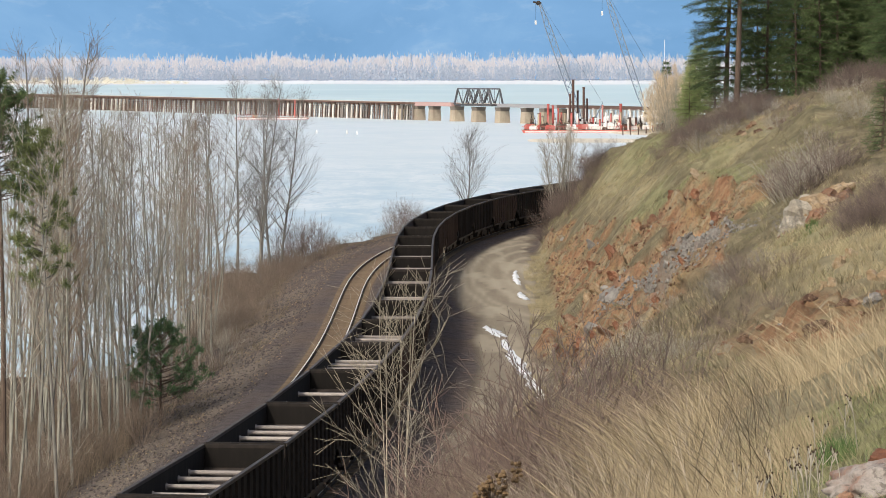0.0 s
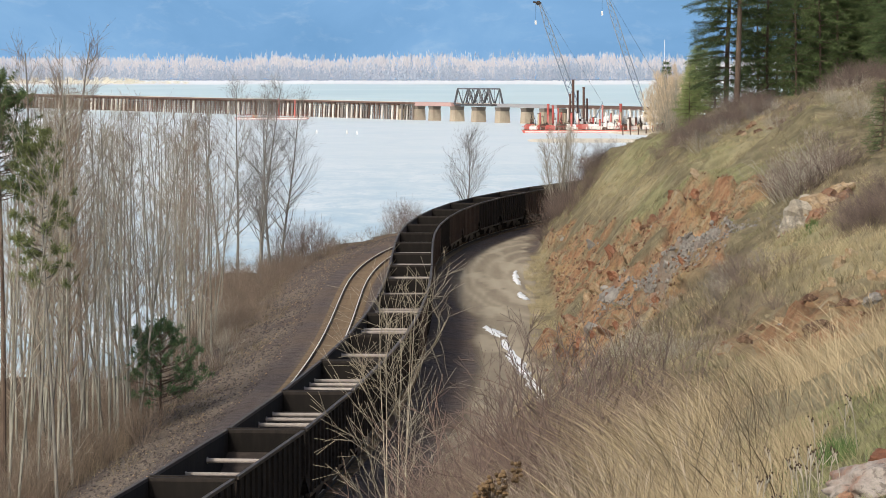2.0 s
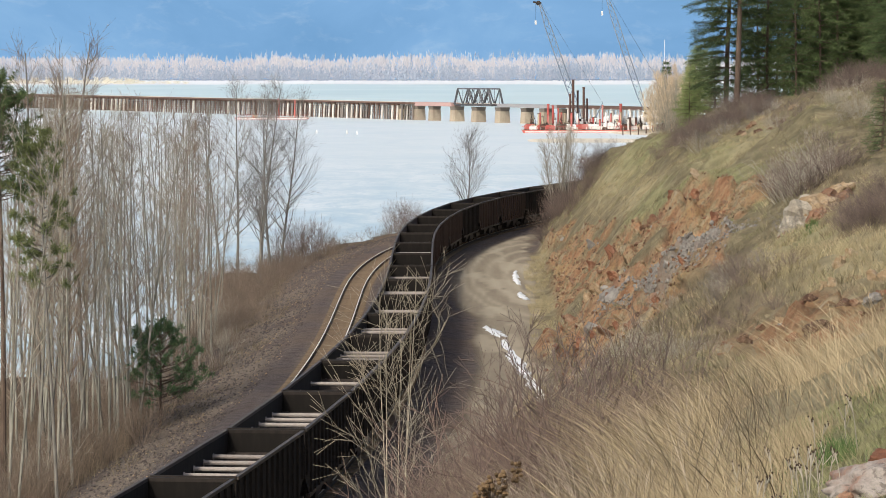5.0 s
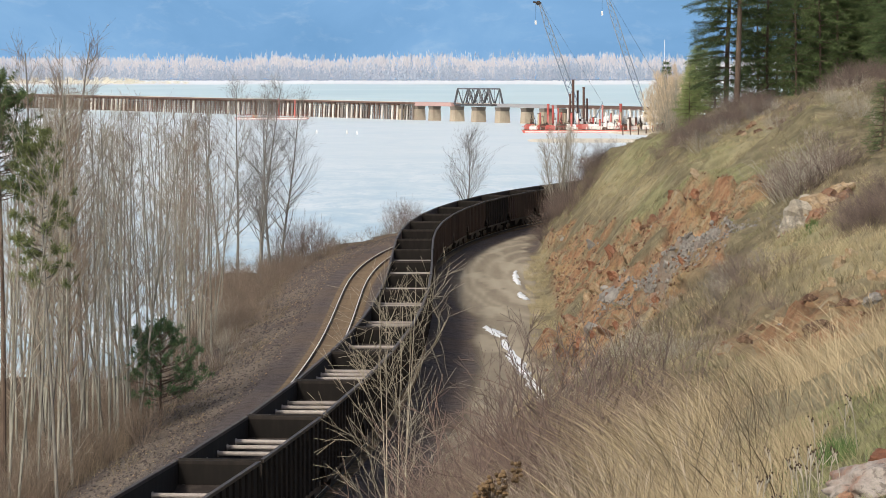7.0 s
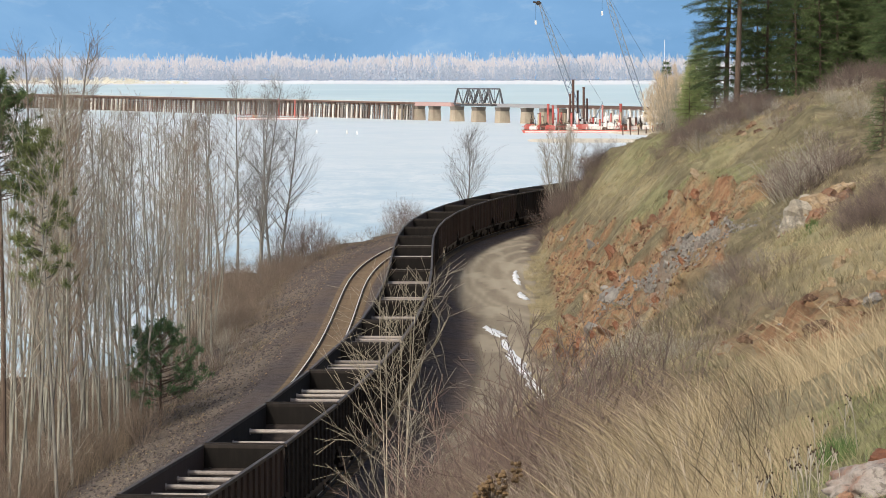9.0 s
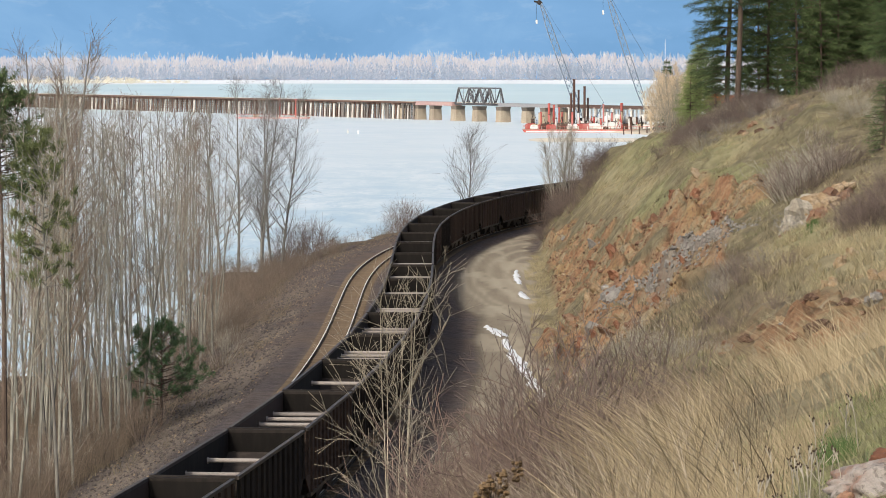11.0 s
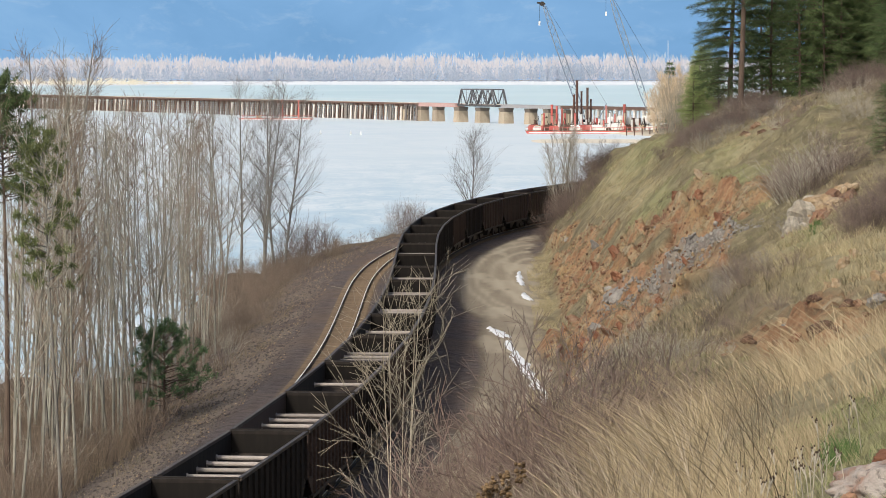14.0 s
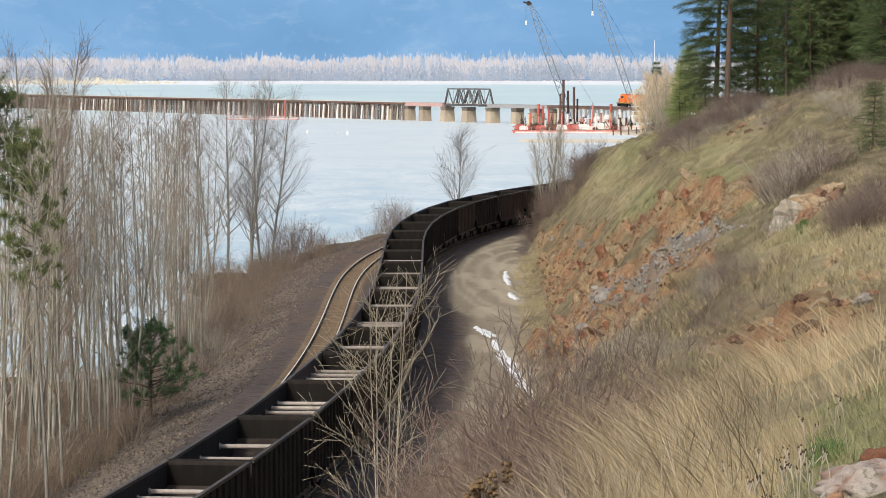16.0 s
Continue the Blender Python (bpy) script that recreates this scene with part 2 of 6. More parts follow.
M = {
    "ground": ground_material(),
    "lake": lake_material(),
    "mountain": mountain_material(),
    # far shore woods: air haze is put into these pale and blue-grey base colours
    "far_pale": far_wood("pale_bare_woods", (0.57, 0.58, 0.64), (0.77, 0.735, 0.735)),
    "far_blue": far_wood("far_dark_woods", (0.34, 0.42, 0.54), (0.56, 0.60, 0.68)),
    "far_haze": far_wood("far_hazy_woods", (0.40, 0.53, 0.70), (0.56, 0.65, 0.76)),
    "reed": far_wood("cream_reeds", (0.74, 0.66, 0.52), (0.90, 0.85, 0.74)),
    "car_dark": painted("dark_car_paint", (0.025, 0.021, 0.019), 0.8, 0.0, (0.06, 0.048, 0.04), 0.5, spec=0.15),
    "car_brown": painted("brown_car_paint", (0.065, 0.042, 0.033), 0.75, 0.0, (0.10, 0.07, 0.055), 0.5),
    "car_inside": painted("scoured_inside", (0.034, 0.028, 0.025), 0.75, 0.0, (0.10, 0.08, 0.07), 0.6, spec=0.1),
    # the unlit look of the inner end walls is put into this darker paint
    "car_end": painted("shaded_end_wall", (0.013, 0.0115, 0.0105), 0.8, 0.0, (0.03, 0.025, 0.022), 0.4, spec=0.1),
    "car_rim": painted("pale_streaked_rim", (0.055, 0.045, 0.04), 0.6, 0.0, (0.17, 0.14, 0.12), 0.5),
    "car_bar": painted("dusty_bar", (0.37, 0.33, 0.305), 0.7, 0.0, (0.22, 0.165, 0.15), 0.35),
    "steel_dark": painted("dark_steel", (0.04, 0.038, 0.037), 0.55, 0.4, (0.10, 0.07, 0.055), 0.5),
    # shine of the polished steel is put into a pale non-metal base colour
    "rail": plain("polished_rail", (0.86, 0.80, 0.72), 0.4, 0.0, 0.08, 2.0),
    "rail_side": painted("rusty_rail_side", (0.20, 0.135, 0.10), 0.8, 0.0, (0.11, 0.08, 0.065), 0.5),
    "tie": painted("weathered_tie", (0.17, 0.125, 0.085), 0.95, 0, (0.29, 0.215, 0.145), 0.6),
    "bridge_steel": painted("grey_bridge_steel", (0.13, 0.135, 0.145), 0.6, 0.2, (0.2, 0.15, 0.13), 0.3),
    "girder_red": painted("faded_red_girder", (0.52, 0.33, 0.31), 0.7, 0.0, (0.6, 0.5, 0.48), 0.5),
    "girder_grey": painted("pale_grey_girder", (0.40, 0.40, 0.42), 0.7, 0.0, (0.3, 0.27, 0.25), 0.4),
    "pier": painted("old_concrete", (0.47, 0.40, 0.31), 0.9, 0.0, (0.28, 0.22, 0.17), 0.6, 0.5),
    "pile": painted("pale_pile", (0.72, 0.68, 0.64), 0.9, 0.0, (0.45, 0.36, 0.32), 0.4, 0.5, 0.2),
    "pile_grey": painted("grey_pile", (0.24, 0.22, 0.21), 0.9, 0.0, (0.14, 0.11, 0.095), 0.5, 0.5, 0.3),
    "pier_dark": painted("dark_pier_cap", (0.17, 0.145, 0.125), 0.9, 0.0, (0.30, 0.25, 0.2), 0.5, 0.6),
    "timber": painted("brown_timber", (0.17, 0.105, 0.085), 0.9, 0.0, (0.11, 0.08, 0.07), 0.5),
}
# ---------------------------------------------------------------- the railway line in plan
# heading (radians to the right of +Y) along the line; station 0 lies at (-9.1, 113.5)
STATIONS = (-320, -60, 8, 24, 40, 56, 71, 94, 125, 150, 165, 190, 204, 235, 261, 287, 300, 695, 1105, 1700)
HEADINGS = (.125, .125, .12, .092, .075, .061, .041, .02, 0, -.002, .002, .033, .060, .1205, .192, .2585, .285, .285, -.47, -.47)
LINE_S = np.arange(-320, 1700, 0.5)
_h = np.interp(LINE_S, STATIONS, HEADINGS)
_h = np.convolve(np.pad(_h, 20, mode="edge"), np.ones(41) / 41, "valid")
_x, _y = np.cumsum(np.sin(_h)) * 0.5, np.cumsum(np.cos(_h)) * 0.5
LINE_X, LINE_Y, LINE_H = _x - np.interp(0, LINE_S, _x) - 9.1, _y - np.interp(0, LINE_S, _y) + 113.5, _h
RAIL_Z = 4.15


def rail_z(s):
    """Height of the rail tops: level along the shore, then a gentle climb to the bridge."""
    t = min(max((s - 420) / 650, 0), 1)
    return RAIL_Z + 3.1 * t * t * (3 - 2 * t)


def line(s, off=0.0):
    """Place on the line at station s, off metres to its right, and the heading there."""
    h = float(np.interp(s, LINE_S, LINE_H))
    return float(np.interp(s, LINE_S, LINE_X)) + off * math.cos(h), float(np.interp(s, LINE_S, LINE_Y)) - off * math.sin(h), h


def line_x(y):
    return np.interp(y, LINE_Y, LINE_X)


TOE_Y = (-100, 0, 40, 80, 115, 150, 190, 210, 250, 300, 350, 380, 400, 420, 440)
TOE_X = (-26, -15, -12, -8.5, -5.0, 1.2, 6.3, 7.0, 8.0, 8.7, 9.5, 10.8, 14.6, 20.5, 27.0)


def toe_x(y):
    """Foot of the hillside to the right of the line."""
    return np.where(y < 440, np.interp(y, TOE_Y, TOE_X), line_x(y) + 6)


SHELF_Y = (0, 285, 350, 420, 480, 560, 700, 900, 980, 1100, 1200)
SHELF_W = (1, 1, 1.16, 1.5, 1.75, 1.6, 1.2, 1.2, 2.6, 3.4, 3.0)      # how much wider the bench on the lake side gets


def ground_z(x, y):
    """Height of the land on numpy arrays, in metres above the lake."""
    x, y = np.asarray(x, float), np.asarray(y, float)
    h = np.interp(y, LINE_Y, LINE_H)
    d = (x - line_x(y)) * np.cos(h)
    d = np.where(d < 0, d / np.interp(y, SHELF_Y, SHELF_W), d)
    squeeze = np.interp(y, (225, 262, 318, 345), (1, 0.8, 0.8, 1))
    d = np.where(d < -9.5, -9.5 + (d + 9.5) / squeeze, d)
    # bench of the two tracks, gravel slope and lake shore on the left
    left = np.interp(d, (-60, -30, -21, -16, -12.5, -8.2, -7.4), (-6, -3.0, -0.5, 0.9, 2.1, 3.6, 3.92))
    left = left + (fbm(x * 0.25, y * 0.25, 3, 5) - 0.5) * 0.7 * smooth01(-8.5, -13, d)
    # hillside on the right
    s = x - toe_x(y)
    k = np.interp(y, (-100, 100, 150, 200, 250, 310, 350, 400, 440, 520), (.75, .75, .75, .88, 1.0, 1.0, .92, .86, .7, .4))
    steep, upper = np.interp(y, (300, 345, 400), (1.06, 1.32, 1.4)), np.interp(y, (300, 350), (0.56, 0.36))
    rise = np.where(s < 9.5, steep * s, steep * 9.5 + (s - 9.5) * upper)
    rise = np.where(s > 18, steep * 9.5 + 8.5 * upper + (s - 18) * 0.25, rise)
    rise = np.where(s > 30, steep * 9.5 + 8.5 * upper + 3.0 + (s - 30) * 0.05, rise) * k
    rise = np.maximum(rise, 0) - smooth01(302, 372, y) * smooth01(5.5, 15, s) * 4.2 - smooth01(270, 330, y) * smooth01(17, 27, s) * 1.6
    lumps = (fbm(x * 0.12, y * 0.12, 3, 11) - 0.5) * 1.7 + (fbm(x * 0.5, y * 0.5, 4, 12) - 0.5) * 0.9
    hill = 3.72 + rise + lumps * smooth01(0.5, 6, s) + (fbm(x * 0.3, y * 0.3, 3, 13) - 0.5) * 0.25
    bank = rock_mask(x, y)
    crag = np.abs(fbm(x * 0.45 + y * 0.1, y * 0.16, 4, 21) - 0.5) * 2
    hill = hill + bank * ((crag - 0.3) * 2.6 + (value_noise(x * 1.1, y * 0.7, 22) - 0.5) * 0.7 + (fbm(x * 0.22 + y * 0.1, y * 0.42, 3, 24) - 0.5) * 2.6)
    beds = (hill - 0.55 * (x - 10) + 0.05 * (y - 220)) / 0.85 + (fbm(x * 0.35, y * 0.14, 3, 26) - 0.5) * 2.4
    step = beds - np.floor(beds)
    hill = hill + bank * 0.6 * (smooth01(0.3, 0.75, step) - step) + bank * (value_noise(x * 2.6, y * 1.5, 27) - 0.5) * 0.4
    hill = hill - 0.5 * np.exp(-((cut_edge(x, y) + 0.5) / 0.5) ** 2) * smooth01(195, 208, y) * smooth01(262, 250, y)
    hill = hill + (value_noise(x * 0.35, y * 0.12, 23) - 0.5) * 1.1 * smooth01(2, 6, s) * smooth01(70, 100, y)
    hill = hill + 1.1 * np.exp(-((x - 12.6) / 2.6) ** 2 - ((y - 136) / 9) ** 2)
    # near knoll by the camera
    mound = np.exp(-((x - 6.75) / 1.0) ** 2 - ((y - 216) / 4.5) ** 2)
    knoll = 20.4 + np.where(x > 0, 0.45, 0.85) * x - 0.108 * y + (fbm(x * 0.8, y * 0.8, 4, 31) - 0.5) * 0.35
    w = smooth01(85, 50, y) * smooth01(-14, -6, x)
    hill = hill * (1 - w) + np.maximum(knoll, 3.7) * w
    z = np.where(d < -7.4, left, np.where(s > 0, hill, 3.72 + 0.2 * smooth01(3.4, 2.2, d)))
    z = z + mound * (1.9 + 0.9 * (fbm(x * 1.1, y * 0.6, 3, 28) - 0.5))
    z = z + 3.1 * smooth01(525, 1130, y) * smooth01(-14, -7.4, d)
    # the land ends where the bridge starts; lake bed, then the far shore
    end = smooth01(1125, 1180, y + 0.45 * (x - 80))
    z = z * (1 - end) + np.minimum(z, -4) * end
    floor = smooth01(262, 238, y + 12 * fbm(x * 0.2, y * 0.1, 3, 7)) * smooth01(100, 130, y) * smooth01(-38, -30, d)
    floor = np.maximum(floor, smooth01(375, 340, y) * smooth01(100, 130, y) * smooth01(-24, -19, d + 2.5 * fbm(x * 0.3, y * 0.1, 3, 9)))
    z = np.maximum(z, -4 + 4.55 * floor + (fbm(x * 0.35, y * 0.25, 3, 8) - 0.5) * 0.6 * floor)
    spit = np.exp(-((x + 20.5) / 5.5) ** 4 - ((y - 346) / 26) ** 4)
    z = np.maximum(z, -4 + 4.7 * spit + (fbm(x * 0.4, y * 0.2, 3, 6) - 0.5) * 0.5 * spit)
    shoal = np.exp(-((x - 42) / 35) ** 4 - ((y - 1008) / 56) ** 4)
    z = np.maximum(z, -4 + 4.25 * shoal)
    far = smooth01(4380, 4440, y + 30 * np.sin(x * 0.006))
    return z * (1 - far) + 1.2 * far


def scree_mask(x, y):
    """The grey run of scree that crosses the cut on a slant."""
    u = np.clip(((x - 11.4) * 4.4 - (y - 214) * 24 * 0.05) / (4.4 ** 2 + 24 ** 2 * 0.05), 0, 1)
    return np.exp(-((x - 11.4 - 4.4 * u) / 1.5) ** 2 - ((y - 214 + 24 * u) / 6.5) ** 2)


CUT_Y = (162, 170, 188, 203, 211, 225, 239, 252, 285, 310, 345)
CUT_S = (6.0, 8.6, 9.8, 11.4, 13.6, 12.0, 10.4, 6.6, 4.4, 3.4, 2.8)      # how far up the slope the cut is broken open


def cut_edge(x, y):
    """Metres above (+) or below (-) the ragged upper edge of the cut, along the slope's width."""
    return x - toe_x(y) - np.interp(y, CUT_Y, CUT_S) + (fbm(x * 0.5, y * 0.22, 4, 43) - 0.5) * 3.6


def rock_mask(x, y):
    """Where the hillside is broken open: the cut beside the road and two smaller scars."""
    s = x - toe_x(y)
    n = fbm(x * 0.30, y * 0.14, 4, 41)
    cut = smooth01(0.0, 1.0, s) * smooth01(0.5, -0.6, cut_edge(x, y)) * smooth01(160, 174, y + (n - .5) * 16) * smooth01(352, 330, y)
    scar = np.exp(-(((x - 10.9) / 2.4) ** 2 + ((y - 106) / 10.0) ** 2) ** 2) * 1.2
    foot = np.exp(-(((x - 6.75) / 1.25) ** 2 + ((y - 216) / 5.5) ** 2) ** 2) * 1.6
    grown = np.where(y > 262, 0.46, 0.35)
    return np.clip(cut * smooth01(grown - 0.05, grown + 0.05, n) + scar * smooth01(0.3, 0.5, n) + foot, 0, 1)


def blot(x, y, spots):
    """Soft patches of growth: (x, y, half width, half depth, strength)."""
    ragged = 0.55 + 0.9 * fbm(x * 0.45, y * 0.18, 4, 45)
    out = 0.0
    for cx, cy, rx, ry, k in spots:
        out = np.maximum(out, k * np.exp(-((x - cx) / rx) ** 2 - ((y - cy) / ry) ** 2))
    return np.clip(out * ragged, 0, 1)


def lip_field(x, y):
    """The darker green turf hanging over the upper edge of the cut."""
    e = cut_edge(x, y)
    return smooth01(-0.4, 0.3, e) * smooth01(3.0, 1.2, e) * smooth01(196, 212, y) * smooth01(272, 256, y)


def green_field(x, y):
    return np.maximum(blot(x, y, ((18.6, 310, 2.6, 20, 0.95), (15.5, 345, 2.5, 22, 0.5), (20.5, 262, 2.5, 14, 0.5), (22.5, 225, 2.2, 12, 0.45), (17.2, 164, 1.6, 7, 0.5), (25.5, 255, 3, 14, 0.4))), 0.8 * lip_field(x, y))


def pale_field(x, y):
    return blot(x, y, ((15.6, 315, 1.9, 22, 1.1), (15.8, 272, 1.6, 16, 1.1), (21.3, 252, 2.0, 10, 0.9), (24.3, 262, 2.4, 12, 0.8), (3.0, 33, 1.7, 11, 1.2), (4.2, 46, 2.2, 12, 1.0), (14.5, 128, 2.6, 16, 1.3), (16.6, 160, 2.4, 9, 1.2),
                       (19.0, 165, 2.0, 9, 0.8), (22.2, 185, 1.6, 7, 0.7), (8.8, 262, 1.2, 14, 0.8), (9.6, 330, 1.0, 16, 0.6))) * (1 - lip_field(x, y))


def brown_field(x, y):
    return blot(x, y, ((22.5, 292, 4.2, 14, 1.2), (26, 275, 3.5, 14, 1.0), (21.6, 197, 1.9, 9, 1.2), (19.9, 160, 1.6, 8, 1.1), (13.5, 360, 2.2, 25, 1.0), (11.5, 160, 3.0, 11, 0.9), (9.0, 135, 3.0, 18, 0.7),
                       (12.6, 138, 2.2, 7, 0.9)))


def axis(stops):
    """Grid lines: (end, step) pairs from a start."""
    out = [stops[0]]
    for end, step in stops[1:]:
        k = max(1, int(round((end - out[-1]) / step)))
        out += [out[-1] + (end - out[-1]) * (i + 1) / k for i in range(k)]
    return np.array(out)


def build_ground():
    gx = axis([-4600, (-600, 400), (-120, 60), (-30, 6), (-24, 1.5), (-14, 1.0), (-4, 0.5), (6, 0.35), (23, 0.22), (36, 0.4), (60, 1.5), (200, 8), (800, 60), (4600, 400)])
    gy = axis([-150, (0, 10), (10, 2), (70, 0.5), (130, 0.7), (165, 0.6), (270, 0.3), (360, 0.45), (450, 1.2), (600, 5), (1260, 12), (4300, 250), (4480, 12), (4990, 200)])
    X, Y = np.meshgrid(gx, gy)
    Z = ground_z(X, Y)
    nx, ny = len(gx), len(gy)
    me = bpy.data.meshes.new("ground")
    co = np.stack([X, Y, Z], -1).reshape(-1, 3)
    i = np.arange(nx * ny).reshape(ny, nx)
    quads = np.stack([i[:-1, :-1], i[:-1, 1:], i[1:, 1:], i[1:, :-1]], -1).reshape(-1, 4)
    me.vertices.add(len(co))
    me.vertices.foreach_set("co", co.ravel())
    me.loops.add(quads.size)
    me.loops.foreach_set("vertex_index", quads.ravel().astype(np.int32))
    me.polygons.add(len(quads))
    me.polygons.foreach_set("loop_start", np.arange(0, quads.size, 4, dtype=np.int32))
    me.update()
    me.polygons.foreach_set("use_smooth", [True] * len(quads))
    x, y = co[:, 0], co[:, 1]
    d = (x - line_x(y)) * np.cos(np.interp(y, LINE_Y, LINE_H))
    d = np.where(d < -7.4, -7.4 + (d + 7.4) / np.interp(y, SHELF_Y, SHELF_W), d)
    s = x - toe_x(y)
    n1, n2 = fbm(x * 0.2, y * 0.12, 4, 51), fbm(x * 0.5, y * 0.3, 4, 52)
    # the dirt road widens into a turning loop; wheel tracks follow the loop
    n3 = fbm(x * 0.7, y * 0.07, 4, 53)
    ring = np.hypot(x - 9.6, (y - 300) * 0.132) + (n3 - 0.5) * 0.8
    # strip beside the track stays dark gravel; the train's shadow is put into it
    loop = np.maximum(smooth01(9.9, 9.3, ring), smooth01(262, 240, y) * smooth01(4.2, 5.0, d + (n3 - .5)))
    road = loop * smooth01(2.8, 3.6, d) * smooth01(-0.3, -1.5, s + (n2 - .5) * 2.4)
    arcs = sum(np.exp(-((ring - c) / w) ** 2) * k for c, w, k in ((2.6, 0.5, 0.6), (4.1, 0.22, 1.0), (5.5, 0.25, 0.9), (7.0, 0.2, 0.9), (7.9, 0.25, 0.8)))
    arcs = arcs * (0.5 + 0.8 * n3) * smooth01(225, 260, y) + 0.7 * smooth01(0.5, 0.62, n3)
    gravel = (1 - road) * smooth01(9.0, 8.0, d) * smooth01(-15, -12.0, d + (n1 - .5) * 5) * smooth01(1.0, 0.0, s)
    fields = {
        "rock": rock_mask(x, y),
        "scree": scree_mask(x, y) * smooth01(0.3, 0.5, n2),
        "road": road * (1 - rock_mask(x, y)),
        "rut": np.clip(arcs, 0, 1) * 0.95,
        "gravel": gravel * (1 - rock_mask(x, y)),
        "green": np.maximum(green_field(x, y), np.exp(-((x - 3.2) ** 2 / 1.2 + ((y - 27) / 7) ** 2)) * smooth01(0.35, 0.55, n2) * 0.4),
        "pale": pale_field(x, y),
        "brush": np.clip(smooth01(-11, -14, d) + brown_field(x, y) * smooth01(0, 2, s), 0, 1),
        "siding": smooth01(-6.3, -5.7, d) * smooth01(-3.5, -4.0, d) * (0.75 + 0.4 * n2),
        "path": smooth01(-12.6, -11.4, d) * smooth01(-8.0, -9.0, d) * np.maximum(smooth01(0.34, 0.52, n1), smooth01(235, 190, y)) * smooth01(330, 250, y),
        "sand": smooth01(900, 960, y) * smooth01(1.0, 0.2, co[:, 2]) * smooth01(3000, 2000, y),
    }
    for name, val in fields.items():
        at = me.attributes.new(name, "FLOAT", "POINT")
        at.data.foreach_set("value", np.clip(val, 0, 1).astype(np.float32))
    me.materials.append(M["ground"])
    return tagged(new("ground", me), "lakeside hillside with dry grass, rock cut and gravel bench", "ground", kind="structure")


build_ground()


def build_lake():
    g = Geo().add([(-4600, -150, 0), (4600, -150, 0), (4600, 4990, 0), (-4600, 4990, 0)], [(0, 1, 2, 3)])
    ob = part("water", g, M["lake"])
    return tagged(ob, "pale calm lake with thin ice and painted sky-sheen streaks", "lake", kind="structure")


build_lake()


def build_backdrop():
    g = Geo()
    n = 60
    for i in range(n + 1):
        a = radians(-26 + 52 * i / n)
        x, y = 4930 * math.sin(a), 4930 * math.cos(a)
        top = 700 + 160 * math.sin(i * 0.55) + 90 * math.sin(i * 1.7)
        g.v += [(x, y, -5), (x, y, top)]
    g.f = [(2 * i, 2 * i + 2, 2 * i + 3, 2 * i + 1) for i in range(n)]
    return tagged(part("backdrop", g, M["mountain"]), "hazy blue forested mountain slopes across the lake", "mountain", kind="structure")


build_backdrop()


def build_far_shore():
    """Flat ice shelf and the strip of bare woods along the far shore."""
    g = Geo()
    pts = []
    for i in range(61):
        x = -900 + 30 * i
        pts.append((x, 3880 + 40 * math.sin(i * 0.31) + 25 * math.sin(i * 0.83) - 110 * smooth01(-150, -500, np.float64(x)) + 0.20 * max(0, x)))
    g.v = [(x, y, 0.12) for x, y in pts] + [(x, 4620, 1.6) for x, _ in pts]
    g.f = [(i, i + 1, 62 + i, 61 + i) for i in range(60)]
    tagged(part("shore_ice", g, plain("shore_snow", (0.84, 0.85, 0.86), 0.8, 0, 0.06, 0.02)), "white snow-covered ice along the far shore", "ice", kind="structure")
    rs = np.random.RandomState(3)

    def slivers(name, label, mat, count, per, x0, x1, y0, y1, lo, hi, reach, wide, foot):
        """Leafless trees as fans of hair-thin rising twigs, one mesh."""
        tx, ty = rs.uniform(x0, x1, count), rs.uniform(y0, y1, count)
        grove = fbm(tx * 0.018, ty * 0.004, 3, 91)
        th = rs.uniform(lo, hi, count) * (0.8 + 0.4 * grove)
        tx, ty, th = np.repeat(tx, per), np.repeat(ty, per), np.repeat(th, per)
        n = len(tx)
        u = foot + (1 - foot) * rs.rand(n) ** 0.75
        side = rs.normal(0, 1, n) * reach * np.sin(np.pi * np.clip(0.12 + 0.8 * u, 0, 1))
        a = np.stack([tx + side * 0.7, ty + rs.uniform(-2, 2, n), 1.0 + th * u * 0.82], -1)
        ln = th * rs.uniform(0.07, 0.15, n)
        tip = a + np.stack([side * 0.35 + rs.normal(0, 0.5, n), rs.uniform(-1, 1, n), ln], -1)
        w = wide * rs.uniform(0.6, 1.4, n)
        b0, b1 = a - np.stack([w, 0.3 * w, 0 * w], -1) / 2, a + np.stack([w, 0.3 * w, 0 * w], -1) / 2
        co = np.stack([b0, b1, tip], 1).reshape(-1, 3)
        me = bpy.data.meshes.new(name)
        me.from_pydata(co.tolist(), [], np.arange(3 * n).reshape(-1, 3).tolist())
        me.materials.append(mat)
        tagged(new(name, me), label, "woods", kind="stuff")
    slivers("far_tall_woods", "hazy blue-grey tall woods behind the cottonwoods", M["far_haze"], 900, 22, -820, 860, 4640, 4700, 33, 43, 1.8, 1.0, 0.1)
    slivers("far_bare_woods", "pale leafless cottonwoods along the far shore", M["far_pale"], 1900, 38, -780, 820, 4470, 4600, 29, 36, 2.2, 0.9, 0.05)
    slivers("far_dark_woods", "haze-tinted blue-grey undergrowth and young firs on the far shore", M["far_blue"], 2600, 18, -780, 820, 4440, 4468, 8, 26, 1.5, 1.3, 0.0)
    slivers("shore_reeds", "cream-coloured reeds and willows on the flat shore", M["reed"], 170, 24, -500, -330, 3700, 3830, 3, 9, 1.6, 0.9, 0.0)
    slivers("shore_reeds", "low cream-coloured reeds along the ice edge", M["reed"], 200, 16, -480, -280, 3780, 3850, 2, 4.5, 1.6, 0.9, 0.0)


build_far_shore()
